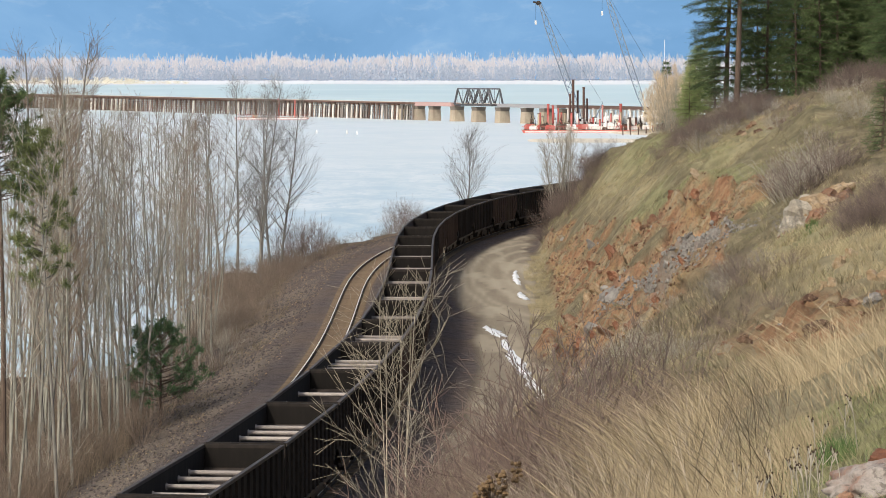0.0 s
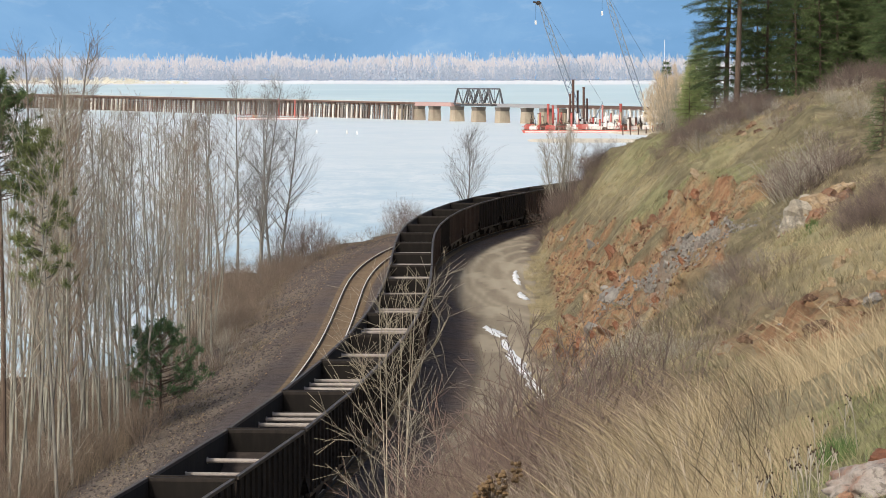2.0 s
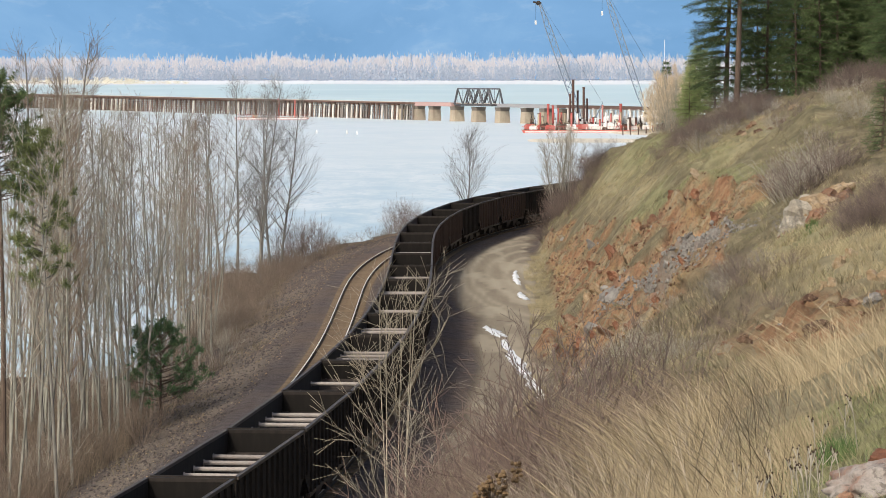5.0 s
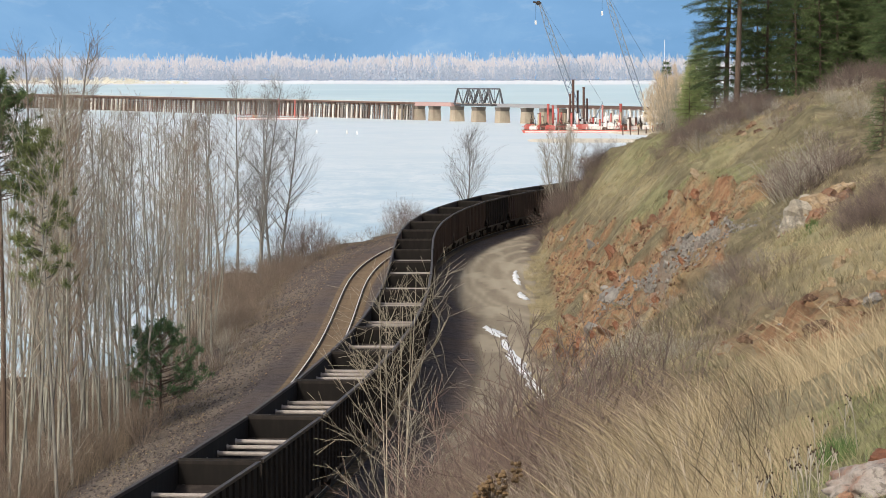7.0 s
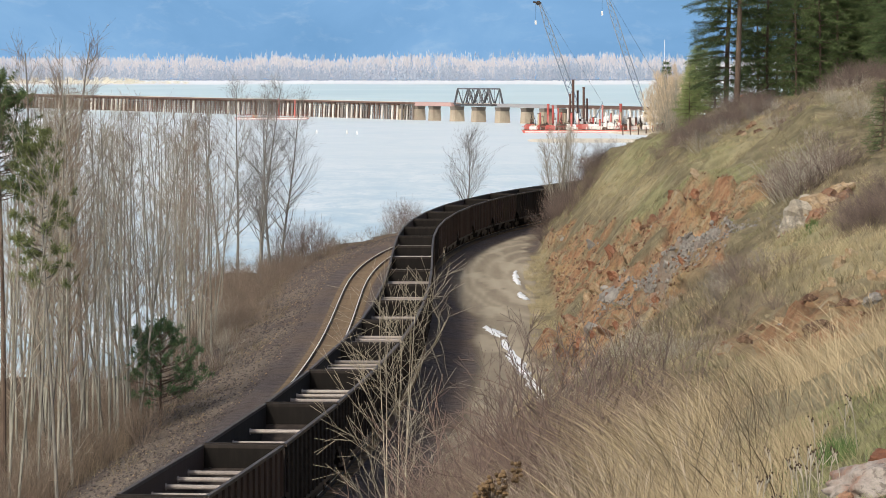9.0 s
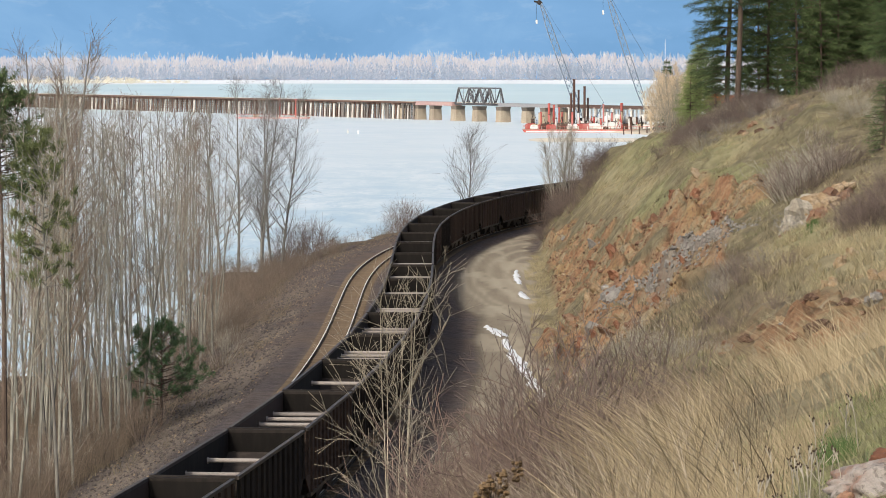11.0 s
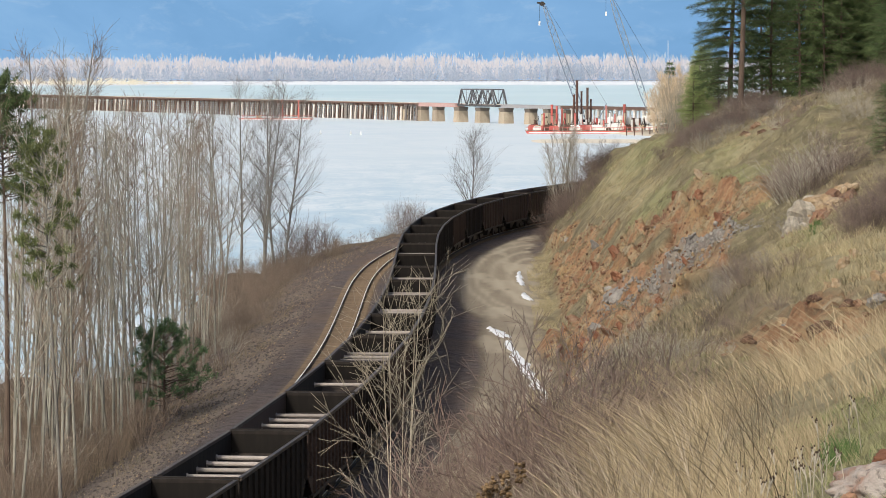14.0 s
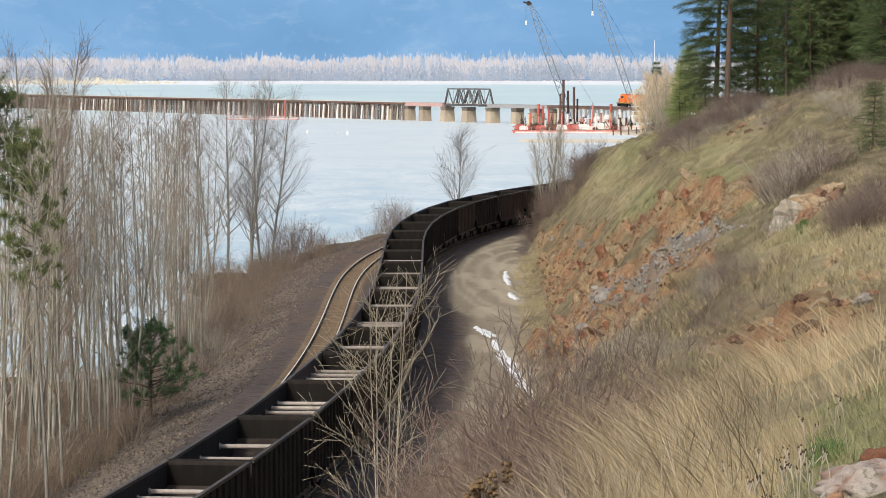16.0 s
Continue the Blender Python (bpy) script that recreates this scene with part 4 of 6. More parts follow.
barge(43.5, 1126, 36, 11, "red work barge with railings moored beside the bridge")
barge(66.5, 1122, 12, 9, "small red flat barge with white fenders")
barge(-69, 1402, 30, 8, "distant red barge alongside the trestle", 0.7)
crawler_crane((47.5, 1140, 1.0), (32.0, 1150, 42.2), "lattice boom crane on the barge with raised boom")
crawler_crane((70.0, 1160, 3.0), (54.6, 1163, 45.5), "second lattice boom crane standing at the shore")


def spud(x, y, top, r, mat, label):
    g = Geo().tube([(x, y, -3), (x, y, top - 0.4), (x, y, top - 0.35), (x, y, top)], [r, r, r * 1.15, r * 1.15], 10)
    return tagged(part("steel_post", g, mat), label, "post", "posts at the bridge works")


for x, y, top, r, m in ((42.6, 1135, 17.2, 0.42, "rust"), (41.7, 1137, 12.5, 0.35, "rust"), (46.0, 1134, 14.8, 0.4, "rust"), (44.2, 1138, 13.6, 0.33, "rust"),
                        (47.2, 1136, 11.0, 0.3, "rust")):
    spud(x, y, top, r, M[m], "dark rusty steel pipe pile standing upright")
for x, y, top, r in ((34.2, 1128, 9.3, 0.42), (35.8, 1129, 8.8, 0.35), (37.6, 1131, 8.0, 0.3), (31.6, 1127, 6.5, 0.3), (57.8, 1128, 9.4, 0.45), (52.0, 1130, 9.0, 0.3), (-60.0, 1404, 8.0, 0.35), (-66.5, 1404, 8.5, 0.35)):
    spud(x, y, top, r, M["red"], "red painted spud pile beside the barge")


def deck_machine(x, y, z, s, mat, label):
    """A small tank, bin or engine on skids with a stack and lid."""
    t = empty("deck_machine", label, "machine", "gear on the barge")
    part("body", Geo().prism([(-1, 0.1), (1, 0.1), (1, 0.75), (0.7, 1.0), (-0.7, 1.0), (-1, 0.75)], y - 0.7 * s, y + 0.7 * s, lambda u, v, w: (x + u * s, w, z + v * s)), mat, t)
    for k in (-0.5, 0.5):
        part("skid", Geo().box((x, y + k * s, z + 0.05 * s), (2.1 * s, 0.2 * s, 0.1 * s)), M["steel_dark"], t)
    part("stack", Geo().tube([(x + 0.5 * s, y, z + 0.9 * s), (x + 0.5 * s, y, z + 1.35 * s)], [0.1 * s, 0.1 * s], 8), M["steel_dark"], t)
    part("lid", Geo().box((x - 0.2 * s, y, z + 1.03 * s), (0.7 * s, 0.7 * s, 0.08 * s)), M["steel_dark"], t)
    return t


for x, y, z, s, m, l in ((48.5, 1124, 0.96, 1.9, "white", "white tank on skids on the barge deck"), (52.5, 1126, 0.96, 2.2, "white", "white generator housing on the barge deck"),
                         (37.5, 1124, 0.96, 1.4, "deck_wood", "tan equipment box on the barge deck"), (55.5, 1125, 0.96, 2.4, "white", "white silo bin on the barge deck"),
                         (41.0, 1122, 0.96, 1.3, "white", "white bin on the barge deck"), (66.0, 1122, 0.96, 1.6, "white", "white pump unit on the small barge"),
                         (-76, 1402, 0.76, 1.1, "deck_wood", "tan engine on the distant barge"), (34.0, 1124, 0.96, 1.2, "rust", "rusty winch housing on the barge deck")):
    deck_machine(x, y, z, s, M[m], l)

clutter = random.Random(8)
for i in range(56):
    m, w = clutter.choice((("red", "red"), ("white", "white"), ("rust", "rusty"), ("deck_wood", "tan"), ("red", "red"), ("white", "white")))
    deck_machine(28 + 0.66 * i + clutter.uniform(-0.5, 0.5), clutter.uniform(1122, 1130), 0.96, clutter.uniform(0.8, 1.9), M[m], w + " gear box among clutter on the barge deck")


def spud_post(x, y, h, mat, label):
    """A tall tubular post with a cap plate standing on the barge."""
    t = empty("spud_post", label, "post", "posts on the barge")
    part("tube", Geo().tube([(x, y, 0.9), (x, y, 0.9 + h)], [0.32, 0.32], 8), mat, t)
    part("cap_plate", Geo().box((x, y, 0.95 + h), (0.9, 0.9, 0.12)), M["steel_dark"], t)
    return t


for i in range(22):
    m, w = clutter.choice((("red", "red"), ("white", "white"), ("white", "white"), ("rust", "rusty brown"), ("deck_wood", "tan")))
    spud_post(29 + 1.6 * i + clutter.uniform(-0.7, 0.7), clutter.uniform(1121, 1131), clutter.uniform(2.5, 6.0), M[m], w + " post standing among gear on the barge")


def work_frame(x, y, h, mat, label):
    """A slim derrick: two leaning legs, a mast and cross ties."""
    t = empty("derrick", label, "derrick", "derricks on the barge")
    lean = clutter.uniform(-1.6, 1.6)
    part("mast", Geo().tube([(x, y, 0.9), (x + lean * 0.3, y, 0.9 + h)], [0.13, 0.09], 6), M[mat], t)
    for k in (-1, 1):
        part("leg", Geo().beam((x + k * 1.1 + lean, y + 0.5, 0.9), (x + lean * 0.3, y, 0.9 + h * 0.85), 0.14), M[mat], t)
    for u in (0.3, 0.6):
        part("cross_tie", Geo().beam((x - 0.9 * (1 - u), y, 0.9 + h * u), (x + 0.9 * (1 - u), y, 0.9 + h * u), 0.12), M[mat], t)
    return t


for i in range(30):
    m, w = clutter.choice((("rust", "rusty brown"), ("steel_dark", "dark steel"), ("red", "red"), ("steel_dark", "dark steel")))
    work_frame(28.5 + 1.25 * i + clutter.uniform(-0.6, 0.6), clutter.uniform(1122, 1131), clutter.uniform(2.2, 5.4), m, w + " derrick frame among gear on the barge")


def storage_tank(x, y, k):
    t = empty("storage_tank", "white storage tank on dark legs beside the bridge", "tank", "tanks at the bridge works")
    part("tank_body", Geo().tube([(x, y, 2.2 * k), (x, y, 2.6 * k), (x, y, 4.6 * k), (x, y, 5.1 * k)], [0.5 * k, 1.15 * k, 1.15 * k, 0.5 * k], 12), M["white"], t)
    for sx, sy in ((-0.8, -0.8), (0.8, -0.8), (0.8, 0.8), (-0.8, 0.8)):
        part("leg", Geo().box((x + sx * k, y + sy * k, 1.5 * k), (0.22, 0.22, 2.6 * k)), M["steel_dark"], t)
    return t


for x, y, k in ((50.5, 1129, 0.9), (53.4, 1130, 1.05), (56.6, 1129, 1.15), (59.6, 1131, 1.05), (62.4, 1130, 0.95), (65.0, 1132, 1.1)):
    storage_tank(x, y, k)
barge(57.5, 1131, 20, 9, "second red work barge under the white tanks")


def mooring_post(x, y):
    g = Geo().tube([(x, y, -2), (x, y, 2.4)], [0.2, 0.18], 8)
    return tagged(part("mooring_post", g, M["rust"]), "short dark mooring post in shallow water", "post", "mooring posts")


for k in range(5):
    mooring_post(56.3 + k * 2.6, 1085 + k * 3.0)


def buoy(x, y):
    g = Geo().tube([(x, y, -0.2), (x, y, 0.5), (x, y, 1.1), (x, y, 1.25)], [0.26, 0.28, 0.15, 0.04], 10)
    return tagged(part("buoy", g, M["white"]), "small white marker buoy on the lake", "buoy", "marker buoys")


for x, y in ((-40.5, 1112), (-30.6, 1106), (-27.2, 1098)):
    buoy(x, y)


def radio_mast(x, y):
    g = Geo().tube([(x, y, 0), (x, y, 33.5)], [0.25, 0.1], 6)
    return tagged(part("radio_mast", g, M["white"]), "slim white mast behind the shore trees", "mast")


radio_mast(102.0, 1600)


# ---------------------------------------------------------------- snow remains in the ditch
def snow_strip(name, pts, widths, label):
    """A thin ragged bank of old snow along a line of places."""
    r = random.Random(len(pts) * 7)
    g = Geo()
    n = 26
    P = np.array(pts, float)
    t = np.linspace(0, 1, len(P))
    for i in range(n + 1):
        u = i / n
        x, y = np.interp(u, t, P[:, 0]), np.interp(u, t, P[:, 1])
        w = np.interp(u, t, widths) * r.uniform(0.55, 1.25)
        o = r.uniform(-0.12, 0.12)
        for k, h in ((-1, -0.05), (-0.6, 0.07), (0, 0.12), (0.6, 0.07), (1, -0.05)):
            px, py = x + o + k * w / 2, y + r.uniform(-.3, .3)
            g.v.append((px, py, float(ground_z(px, py)) + h * r.uniform(0.7, 1.2)))
    g.f = [(i * 5 + k, i * 5 + k + 1, i * 5 + k + 6, i * 5 + k + 5) for i in range(n) for k in range(4)]
    return tagged(part(name, g, M["snow"], smooth=True), label, "snow", "snow remains in the ditch")


M["snow"] = plain("old_snow", (0.80, 0.82, 0.85), 0.7, 0, 0.08, 3.0)
snow_strip("snow_patch", [(3.0, 241), (3.6, 236), (4.0, 232)], (0.5, 1.1, 0.7), "thin old snow beside the dirt road")
snow_strip("snow_patch", [(4.0, 229), (4.35, 218), (4.85, 205), (5.3, 193), (5.55, 180)], (0.6, 0.8, 1.0, 0.9, 0.6), "long strip of old snow in the roadside ditch")
snow_strip("snow_patch", [(6.45, 306), (6.2, 296), (6.3, 287)], (0.35, 0.7, 0.3), "small snow patch at the foot of the cut")
snow_strip("snow_patch", [(6.2, 277), (6.2, 273), (6.55, 269)], (0.4, 0.7, 0.35), "small melting snow patch on the road edge")
# ---------------------------------------------------------------- plants
def unit(rnd):
    while True:
        v = Vector((rnd.uniform(-1, 1), rnd.uniform(-1, 1), rnd.uniform(-1, 1)))
        if 0.05 < v.length < 1:
            return v.normalized()


def limb(g, rnd, p, d, length, r, segs, wander, rise, sides):
    """One bent tapering shoot; returns its points."""
    pts, radii = [Vector(p)], [r]
    d = Vector(d).normalized()
    for i in range(segs):
        d = (d + unit(rnd) * wander + Vector((0, 0, rise))).normalized()
        pts.append(pts[-1] + d * (length / segs))
        radii.append(max(r * (1 - 0.8 * (i + 1) / segs), 0.004))
    g.tube(pts, radii, sides, cap=False)
    return pts


def along(pts, u):
    k = u * (len(pts) - 1)
    i = min(int(k), len(pts) - 2)
    return pts[i].lerp(pts[i + 1], k - i), (pts[i + 1] - pts[i]).normalized()


def bare_tree(seed, h, r, spread, boughs, twigs, mats, label, fork=1, first=0.3, lean=0.05, rise=0.12, open_angle=0.75, fine=0.013, name="bare_tree", category="tree", group="", tilts=(0.06, 0.22), crook=1.0):
    """A leafless tree: trunk, boughs, twigs and fine end shoots."""
    rnd = random.Random(seed)
    tree = empty(name, label, category, group)
    wood, crown = Geo(), Geo()
    for f in range(fork):
        a = 2 * math.pi * f / fork + rnd.uniform(-0.5, 0.5)
        tilt = lean if fork == 1 else rnd.uniform(*tilts)
        hh = h * (1 if f == 0 else rnd.uniform(0.75, 0.98))
        trunk = limb(wood, rnd, (0.15 * (fork > 1) * math.cos(a), 0.15 * (fork > 1) * math.sin(a), -0.5), (tilt * math.cos(a), tilt * math.sin(a), 1), hh + 0.5, r * (1 if f == 0 else 0.75), 9, 0.035, 0.02, 7)
        for b in range(boughs):
            u = first + (0.97 - first) * (b + rnd.random()) / boughs
            p, d = along(trunk, u)
            w = rnd.uniform(0, 6.283)
            side = Vector((math.cos(w), math.sin(w), 0))
            q = limb(crown, rnd, p, d + side * open_angle * rnd.uniform(0.6, 1.3), spread * (1.12 - u) * rnd.uniform(0.6, 1.25) + 0.4, max(r * 0.42 * (1.1 - u), fine * 1.6), 5, 0.12 * crook, rise, 4)
            for t in range(twigs):
                v = 0.2 + 0.8 * (t + rnd.random()) / twigs
                p2, d2 = along(q, min(v, 0.99))
                q2 = limb(crown, rnd, p2, d2 + unit(rnd) * 0.8 + Vector((0, 0, 0.25)), spread * 0.36 * (1.15 - 0.5 * u) * rnd.uniform(0.5, 1.2) + 0.2, fine, 3, 0.16 * crook, 0.06, 3)
                for e in range(2):
                    p3, d3 = along(q2, rnd.uniform(0.25, 0.95))
                    limb(crown, rnd, p3, d3 + unit(rnd) * 0.8, spread * 0.16 * rnd.uniform(0.5, 1.3) + 0.15, fine * 0.7, 1, 0.15, 0.04, 3)
    part("trunk", wood, mats[0], tree)
    part("crown", crown, mats[1], tree)
    return tree


def conifer(seed, h, r, width, mats, label, first=0.15, whorls=24, per=6, droop=0.25, spray=0.5, name="pine_tree", group="", full=1.0):
    """An evergreen: tapered trunk, whorls of boughs and sprays of needles."""
    rnd = random.Random(seed)
    tree = empty(name, label, "tree", group)
    wood, boughs, needles = Geo(), Geo(), Geo()
    trunk = limb(wood, rnd, (0, 0, -0.5), (rnd.uniform(-.02, .02), rnd.uniform(-.02, .02), 1), h + 0.5, r, 10, 0.015, 0.01, 8)
    for k in range(whorls):
        u = first + (0.985 - first) * (k + rnd.uniform(-0.3, 0.3)) / whorls
        u = min(max(u, first), 0.985)
        p, d = along(trunk, u)
        reach = width * (1 - ((u - first) / (1 - first)) ** 1.25) * min(1, 0.55 + 2.2 * (u - first)) + 0.35
        for b in range(per):
            w = 2 * math.pi * (b + rnd.random()) / per
            L = reach * rnd.uniform(0.55, 1.15)
            q = limb(boughs, rnd, p, (math.cos(w), math.sin(w), 0.35 - droop * rnd.uniform(0.6, 1.4)), L, 0.025 + 0.02 * L / 3, 4, 0.08, -droop * 0.22, 3)
            m = int((10 + L * 34) * full)
            for t in range(m):
                v = 0.22 + 0.78 * (t + rnd.random()) / m
                c, dd = along(q, min(v, 0.995))
                o = (dd * 0.9 + unit(rnd) * 0.8 + Vector((0, 0, 0.25 - droop))).normalized()
                n = o.cross(unit(rnd)).normalized()
                ln, wd = spray * rnd.uniform(0.5, 1.2), spray * rnd.uniform(0.035, 0.075)
                c = c + unit(rnd) * 0.14
                needles.add([c - n * wd * 0.5, c + n * wd * 0.5, c + o * ln], [(0, 1, 2)])
    wood.add(boughs.v, boughs.f)
    part("trunk", wood, mats[0], tree)
    part("crown", needles, mats[1], tree)
    return tree


def tuft_pine(seed, h, r, width, mats, label, first, boughs):
    """A pine with irregular rising boughs that end in brushes of needles."""
    rnd = random.Random(seed)
    tree = empty("pine_tree", label, "tree")
    wood, needles = Geo(), Geo()
    trunk = limb(wood, rnd, (0, 0, -0.5), (rnd.uniform(-.02, .02), rnd.uniform(-.02, .02), 1), h + 0.3, r, 10, 0.02, 0.01, 8)
    for b in range(boughs):
        u = first + (1.0 - first) * ((b + rnd.random()) / boughs) ** 0.9
        k = (u - first) / (1 - first)
        p, d = along(trunk, min(u, 0.999))
        w = rnd.uniform(0, 6.283)
        reach = width * (0.35 + 0.65 * math.sin(math.pi * min(1, 0.22 + 0.78 * k))) * rnd.uniform(0.5, 1.1)
        q = limb(wood, rnd, p, (math.cos(w), math.sin(w), rnd.uniform(-0.15, 0.35) + 0.8 * k * k), reach, 0.035, 4, 0.14, 0.05, 3)
        for t in range(5):
            p2, d2 = along(q, rnd.uniform(0.45, 0.99))
            q2 = limb(wood, rnd, p2, d2 + unit(rnd) * 0.9 + Vector((0, 0, 0.3)), rnd.uniform(0.2, 0.5), 0.012, 2, 0.1, 0.08, 3)
            for e in range(38):
                c, dd = along(q2, rnd.uniform(0.2, 1.0))
                o = (dd * 0.6 + unit(rnd)).normalized()
                n = o.cross(unit(rnd)).normalized()
                ln, wd = rnd.uniform(0.16, 0.34), rnd.uniform(0.009, 0.02)
                needles.add([c, c + o * ln * 0.45 - n * wd, c + o * ln, c + o * ln * 0.55 + n * wd], [(0, 1, 2, 3)])
    part("trunk", wood, mats[0], tree)
    part("crown", needles, mats[1], tree)
    return tree


def bush(seed, h, w, stems, mat, label, fine=0.014, arch=0.0, group="bare bushes"):
    """A leafless bush: many thin forked stems out of one foot."""
    rnd = random.Random(seed)
    g = Geo()
    for s in range(stems):
        a = rnd.uniform(0, 6.283)
        o = Vector((math.cos(a), math.sin(a), 0)) * w * 0.3 * rnd.random()
        q = limb(g, rnd, o - Vector((0, 0, 0.2)), Vector((math.cos(a), math.sin(a), 0)) * rnd.uniform(0.1, 0.9) * w / h + Vector((0, 0, 1)), h * rnd.uniform(0.6, 1.1) + 0.2, fine * 1.3, 4, 0.14, -arch, 3)
        for t in range(4):
            p, d = along(q, rnd.uniform(0.25, 0.98))
            q2 = limb(g, rnd, p, d + unit(rnd) * 0.75, h * rnd.uniform(0.15, 0.4), fine * 0.8, 2, 0.16, 0.03 - arch, 3)
            for e in range(1):
                p, d = along(q2, rnd.uniform(0.3, 0.95))
                limb(g, rnd, p, d + unit(rnd) * 0.8, h * rnd.uniform(0.08, 0.2), fine * 0.6, 1, 0.1, 0, 3)
    return tagged(part("bush", g, mat), label, "bush", group)


def stand(x, y, turn=0.0, k=1.0, kz=None, sink=0.0):
    """A pose on the land with a turn and a size."""
    z = float(ground_z(x, y))
    return Matrix.Translation((x, y, z - sink)) @ Matrix.Rotation(turn, 4, "Z") @ Matrix.Diagonal((k, k, kz or k, 1))


def drop(obs):
    for ob in obs:
        for o in [*ob.children_recursive, ob]:
            bpy.data.objects.remove(o)


def thicket(name, label, spots):
    """Many bushes grown into one another: one mesh. spots: (bush, pose) pairs."""
    co, loops, count = [], [], 0
    for ob, m in spots:
        me = ob.data
        v = np.empty(len(me.vertices) * 3)
        me.vertices.foreach_get("co", v)
        lo = np.empty(len(me.loops), dtype=np.int32)
        me.loops.foreach_get("vertex_index", lo)
        a = np.array(m)
        co.append(v.reshape(-1, 3) @ a[:3, :3].T + a[:3, 3])
        loops.append(lo + count)
        count += len(me.vertices)
    co, loops = np.concatenate(co), np.concatenate(loops)
    me = bpy.data.meshes.new(name)
    me.vertices.add(len(co))
    me.vertices.foreach_set("co", co.ravel())
    me.loops.add(len(loops))
    me.loops.foreach_set("vertex_index", loops)
    me.polygons.add(len(loops) // 4)
    me.polygons.foreach_set("loop_start", np.arange(0, len(loops), 4, dtype=np.int32))
    me.materials.append(spots[0][0].data.materials[0])
    me.update()
    return tagged(new(name, me), label, "brush", kind="stuff")


M["bark_pale"] = bark("pale_green_grey_bark", (0.155, 0.148, 0.122), (0.47, 0.45, 0.392))
M["bark_grey"] = bark("grey_bark", (0.15, 0.14, 0.125), (0.34, 0.32, 0.285))
M["bark_pine"] = bark("orange_brown_pine_bark", (0.07, 0.05, 0.04), (0.18, 0.13, 0.10), 3.0)
M["twig_tan"] = leafy("tan_twigs", (0.24, 0.215, 0.17), (0.54, 0.49, 0.41))
M["twig_red"] = leafy("red_brown_twigs", (0.16, 0.125, 0.10), (0.36, 0.28, 0.215))
M["twig_grey"] = leafy("grey_twigs", (0.14, 0.13, 0.12), (0.31, 0.285, 0.265))
M["twig_mauve"] = leafy("mauve_brown_twigs", (0.12, 0.09, 0.08), (0.27, 0.21, 0.18))
M["twig_gold"] = leafy("golden_twigs", (0.52, 0.41, 0.28), (0.82, 0.68, 0.50))
M["needle_dark"] = leafy("dark_needles", (0.045, 0.07, 0.034), (0.12, 0.165, 0.07))
M["needle_wood"] = leafy("shaded_wood_needles", (0.055, 0.09, 0.036), (0.165, 0.215, 0.085))
M["needle_mid"] = leafy("green_needles", (0.05, 0.085, 0.034), (0.145, 0.195, 0.08))
M["needle_olive"] = leafy("olive_needles", (0.085, 0.11, 0.045), (0.24, 0.26, 0.11))
M["needle_blue"] = leafy("blue_green_needles", (0.05, 0.10, 0.05), (0.165, 0.25, 0.115))
M["needle_light"] = leafy("fresh_green_needles", (0.16, 0.22, 0.08), (0.36, 0.42, 0.18))

# ---- woods along the lake shore
slim = [bare_tree(100 + i, 17.0, 0.078, 3.0, 23, 4, (M["bark_pale"], M["twig_tan" if i % 3 else "twig_red"]), "slender leafless cottonwood with pale bark on the lake shore",
                  group="shore woods", first=0.2 + 0.08 * (i % 3), open_angle=0.8 + 0.25 * (i % 2), rise=0.015, lean=0.03 + 0.04 * (i % 3), fine=0.0105) for i in range(6)]
place = random.Random(21)
def crown_at(x, y, level):
    """Height of a stem at (x, y) whose top shows at a given slope below the eye."""
    return 22 + level * y - float(ground_z(x, y))


for i in range(90):
    # stems from the near end of the wood to its far end, spread evenly across
    for _ in range(150):
        y = place.uniform(152, 335) if i % 4 else place.uniform(152, 190)
        x = y * (-0.130 + 0.066 * (i + place.random()) / 90)
        if -34 < x - float(line_x(y)) < -13.4 and float(ground_z(x, y)) > 0.1:
            k = crown_at(x, y, place.uniform(-0.0225, -0.0105) + (0.004 if x / y < -0.105 else 0)) / 17
            copy_thing(slim[i % 6], stand(x, y, place.uniform(0, 6.28), place.uniform(0.75, 1.2), k))
            break
for i in range(11):
    # a browner clump at the lake end of the wood
    for _ in range(80):
        y = place.uniform(228, 264)
        x = y * place.uniform(-0.085, -0.067)
        if -20 < x - float(line_x(y)) < -13.4 and float(ground_z(x, y)) > 0.1:
            copy_thing(slim[3 * (i % 2)], stand(x, y, place.uniform(0, 6.28), place.uniform(0.9, 1.3), crown_at(x, y, place.uniform(-0.0175, -0.0115)) / 17))
            break
made = 72
for x, y, k in ((-21.5, 182, 1.24), (-20.9, 187, 1.3), (-22.0, 190, 1.22), (-20.0, 181, 1.18)):
    copy_thing(slim[made % 5], stand(x, y, place.uniform(0, 6.28), 1.1, k))
    made += 1
grey = [bare_tree(140 + i, 19.3, 0.16, 5.6, 38, 10, (M["bark_grey"], M["twig_grey"]), "tall grey leafless cottonwood with spreading crown on the shore", group="grey shore trees",
                  first=0.2, open_angle=0.95, rise=0.03, lean=0.04 + 0.06 * i, fine=0.011) for i in range(3)]
for i, (x, y, k, turn) in enumerate(((-20.9, 352, 1.0, 2.0), (-18.6, 352, 1.0, 1.0), (-17.6, 356, 0.96, 4.0), (-18.2, 345, 0.9, -0.4), (-22.6, 352, 0.86, 3.0), (-16.6, 352, 0.93, 5.2))):
    copy_thing(grey[i % 3], stand(x, y, turn, k))
lone = bare_tree(160, 10.9, 0.13, 6.0, 40, 9, (M["bark_grey"], M["twig_grey"]), "leafless tree behind the train on the shore", fork=1, first=0.1, open_angle=0.95, rise=0.07, fine=0.013, group="grey shore trees")
lone.matrix_basis = stand(3.1, 455, 0.5)
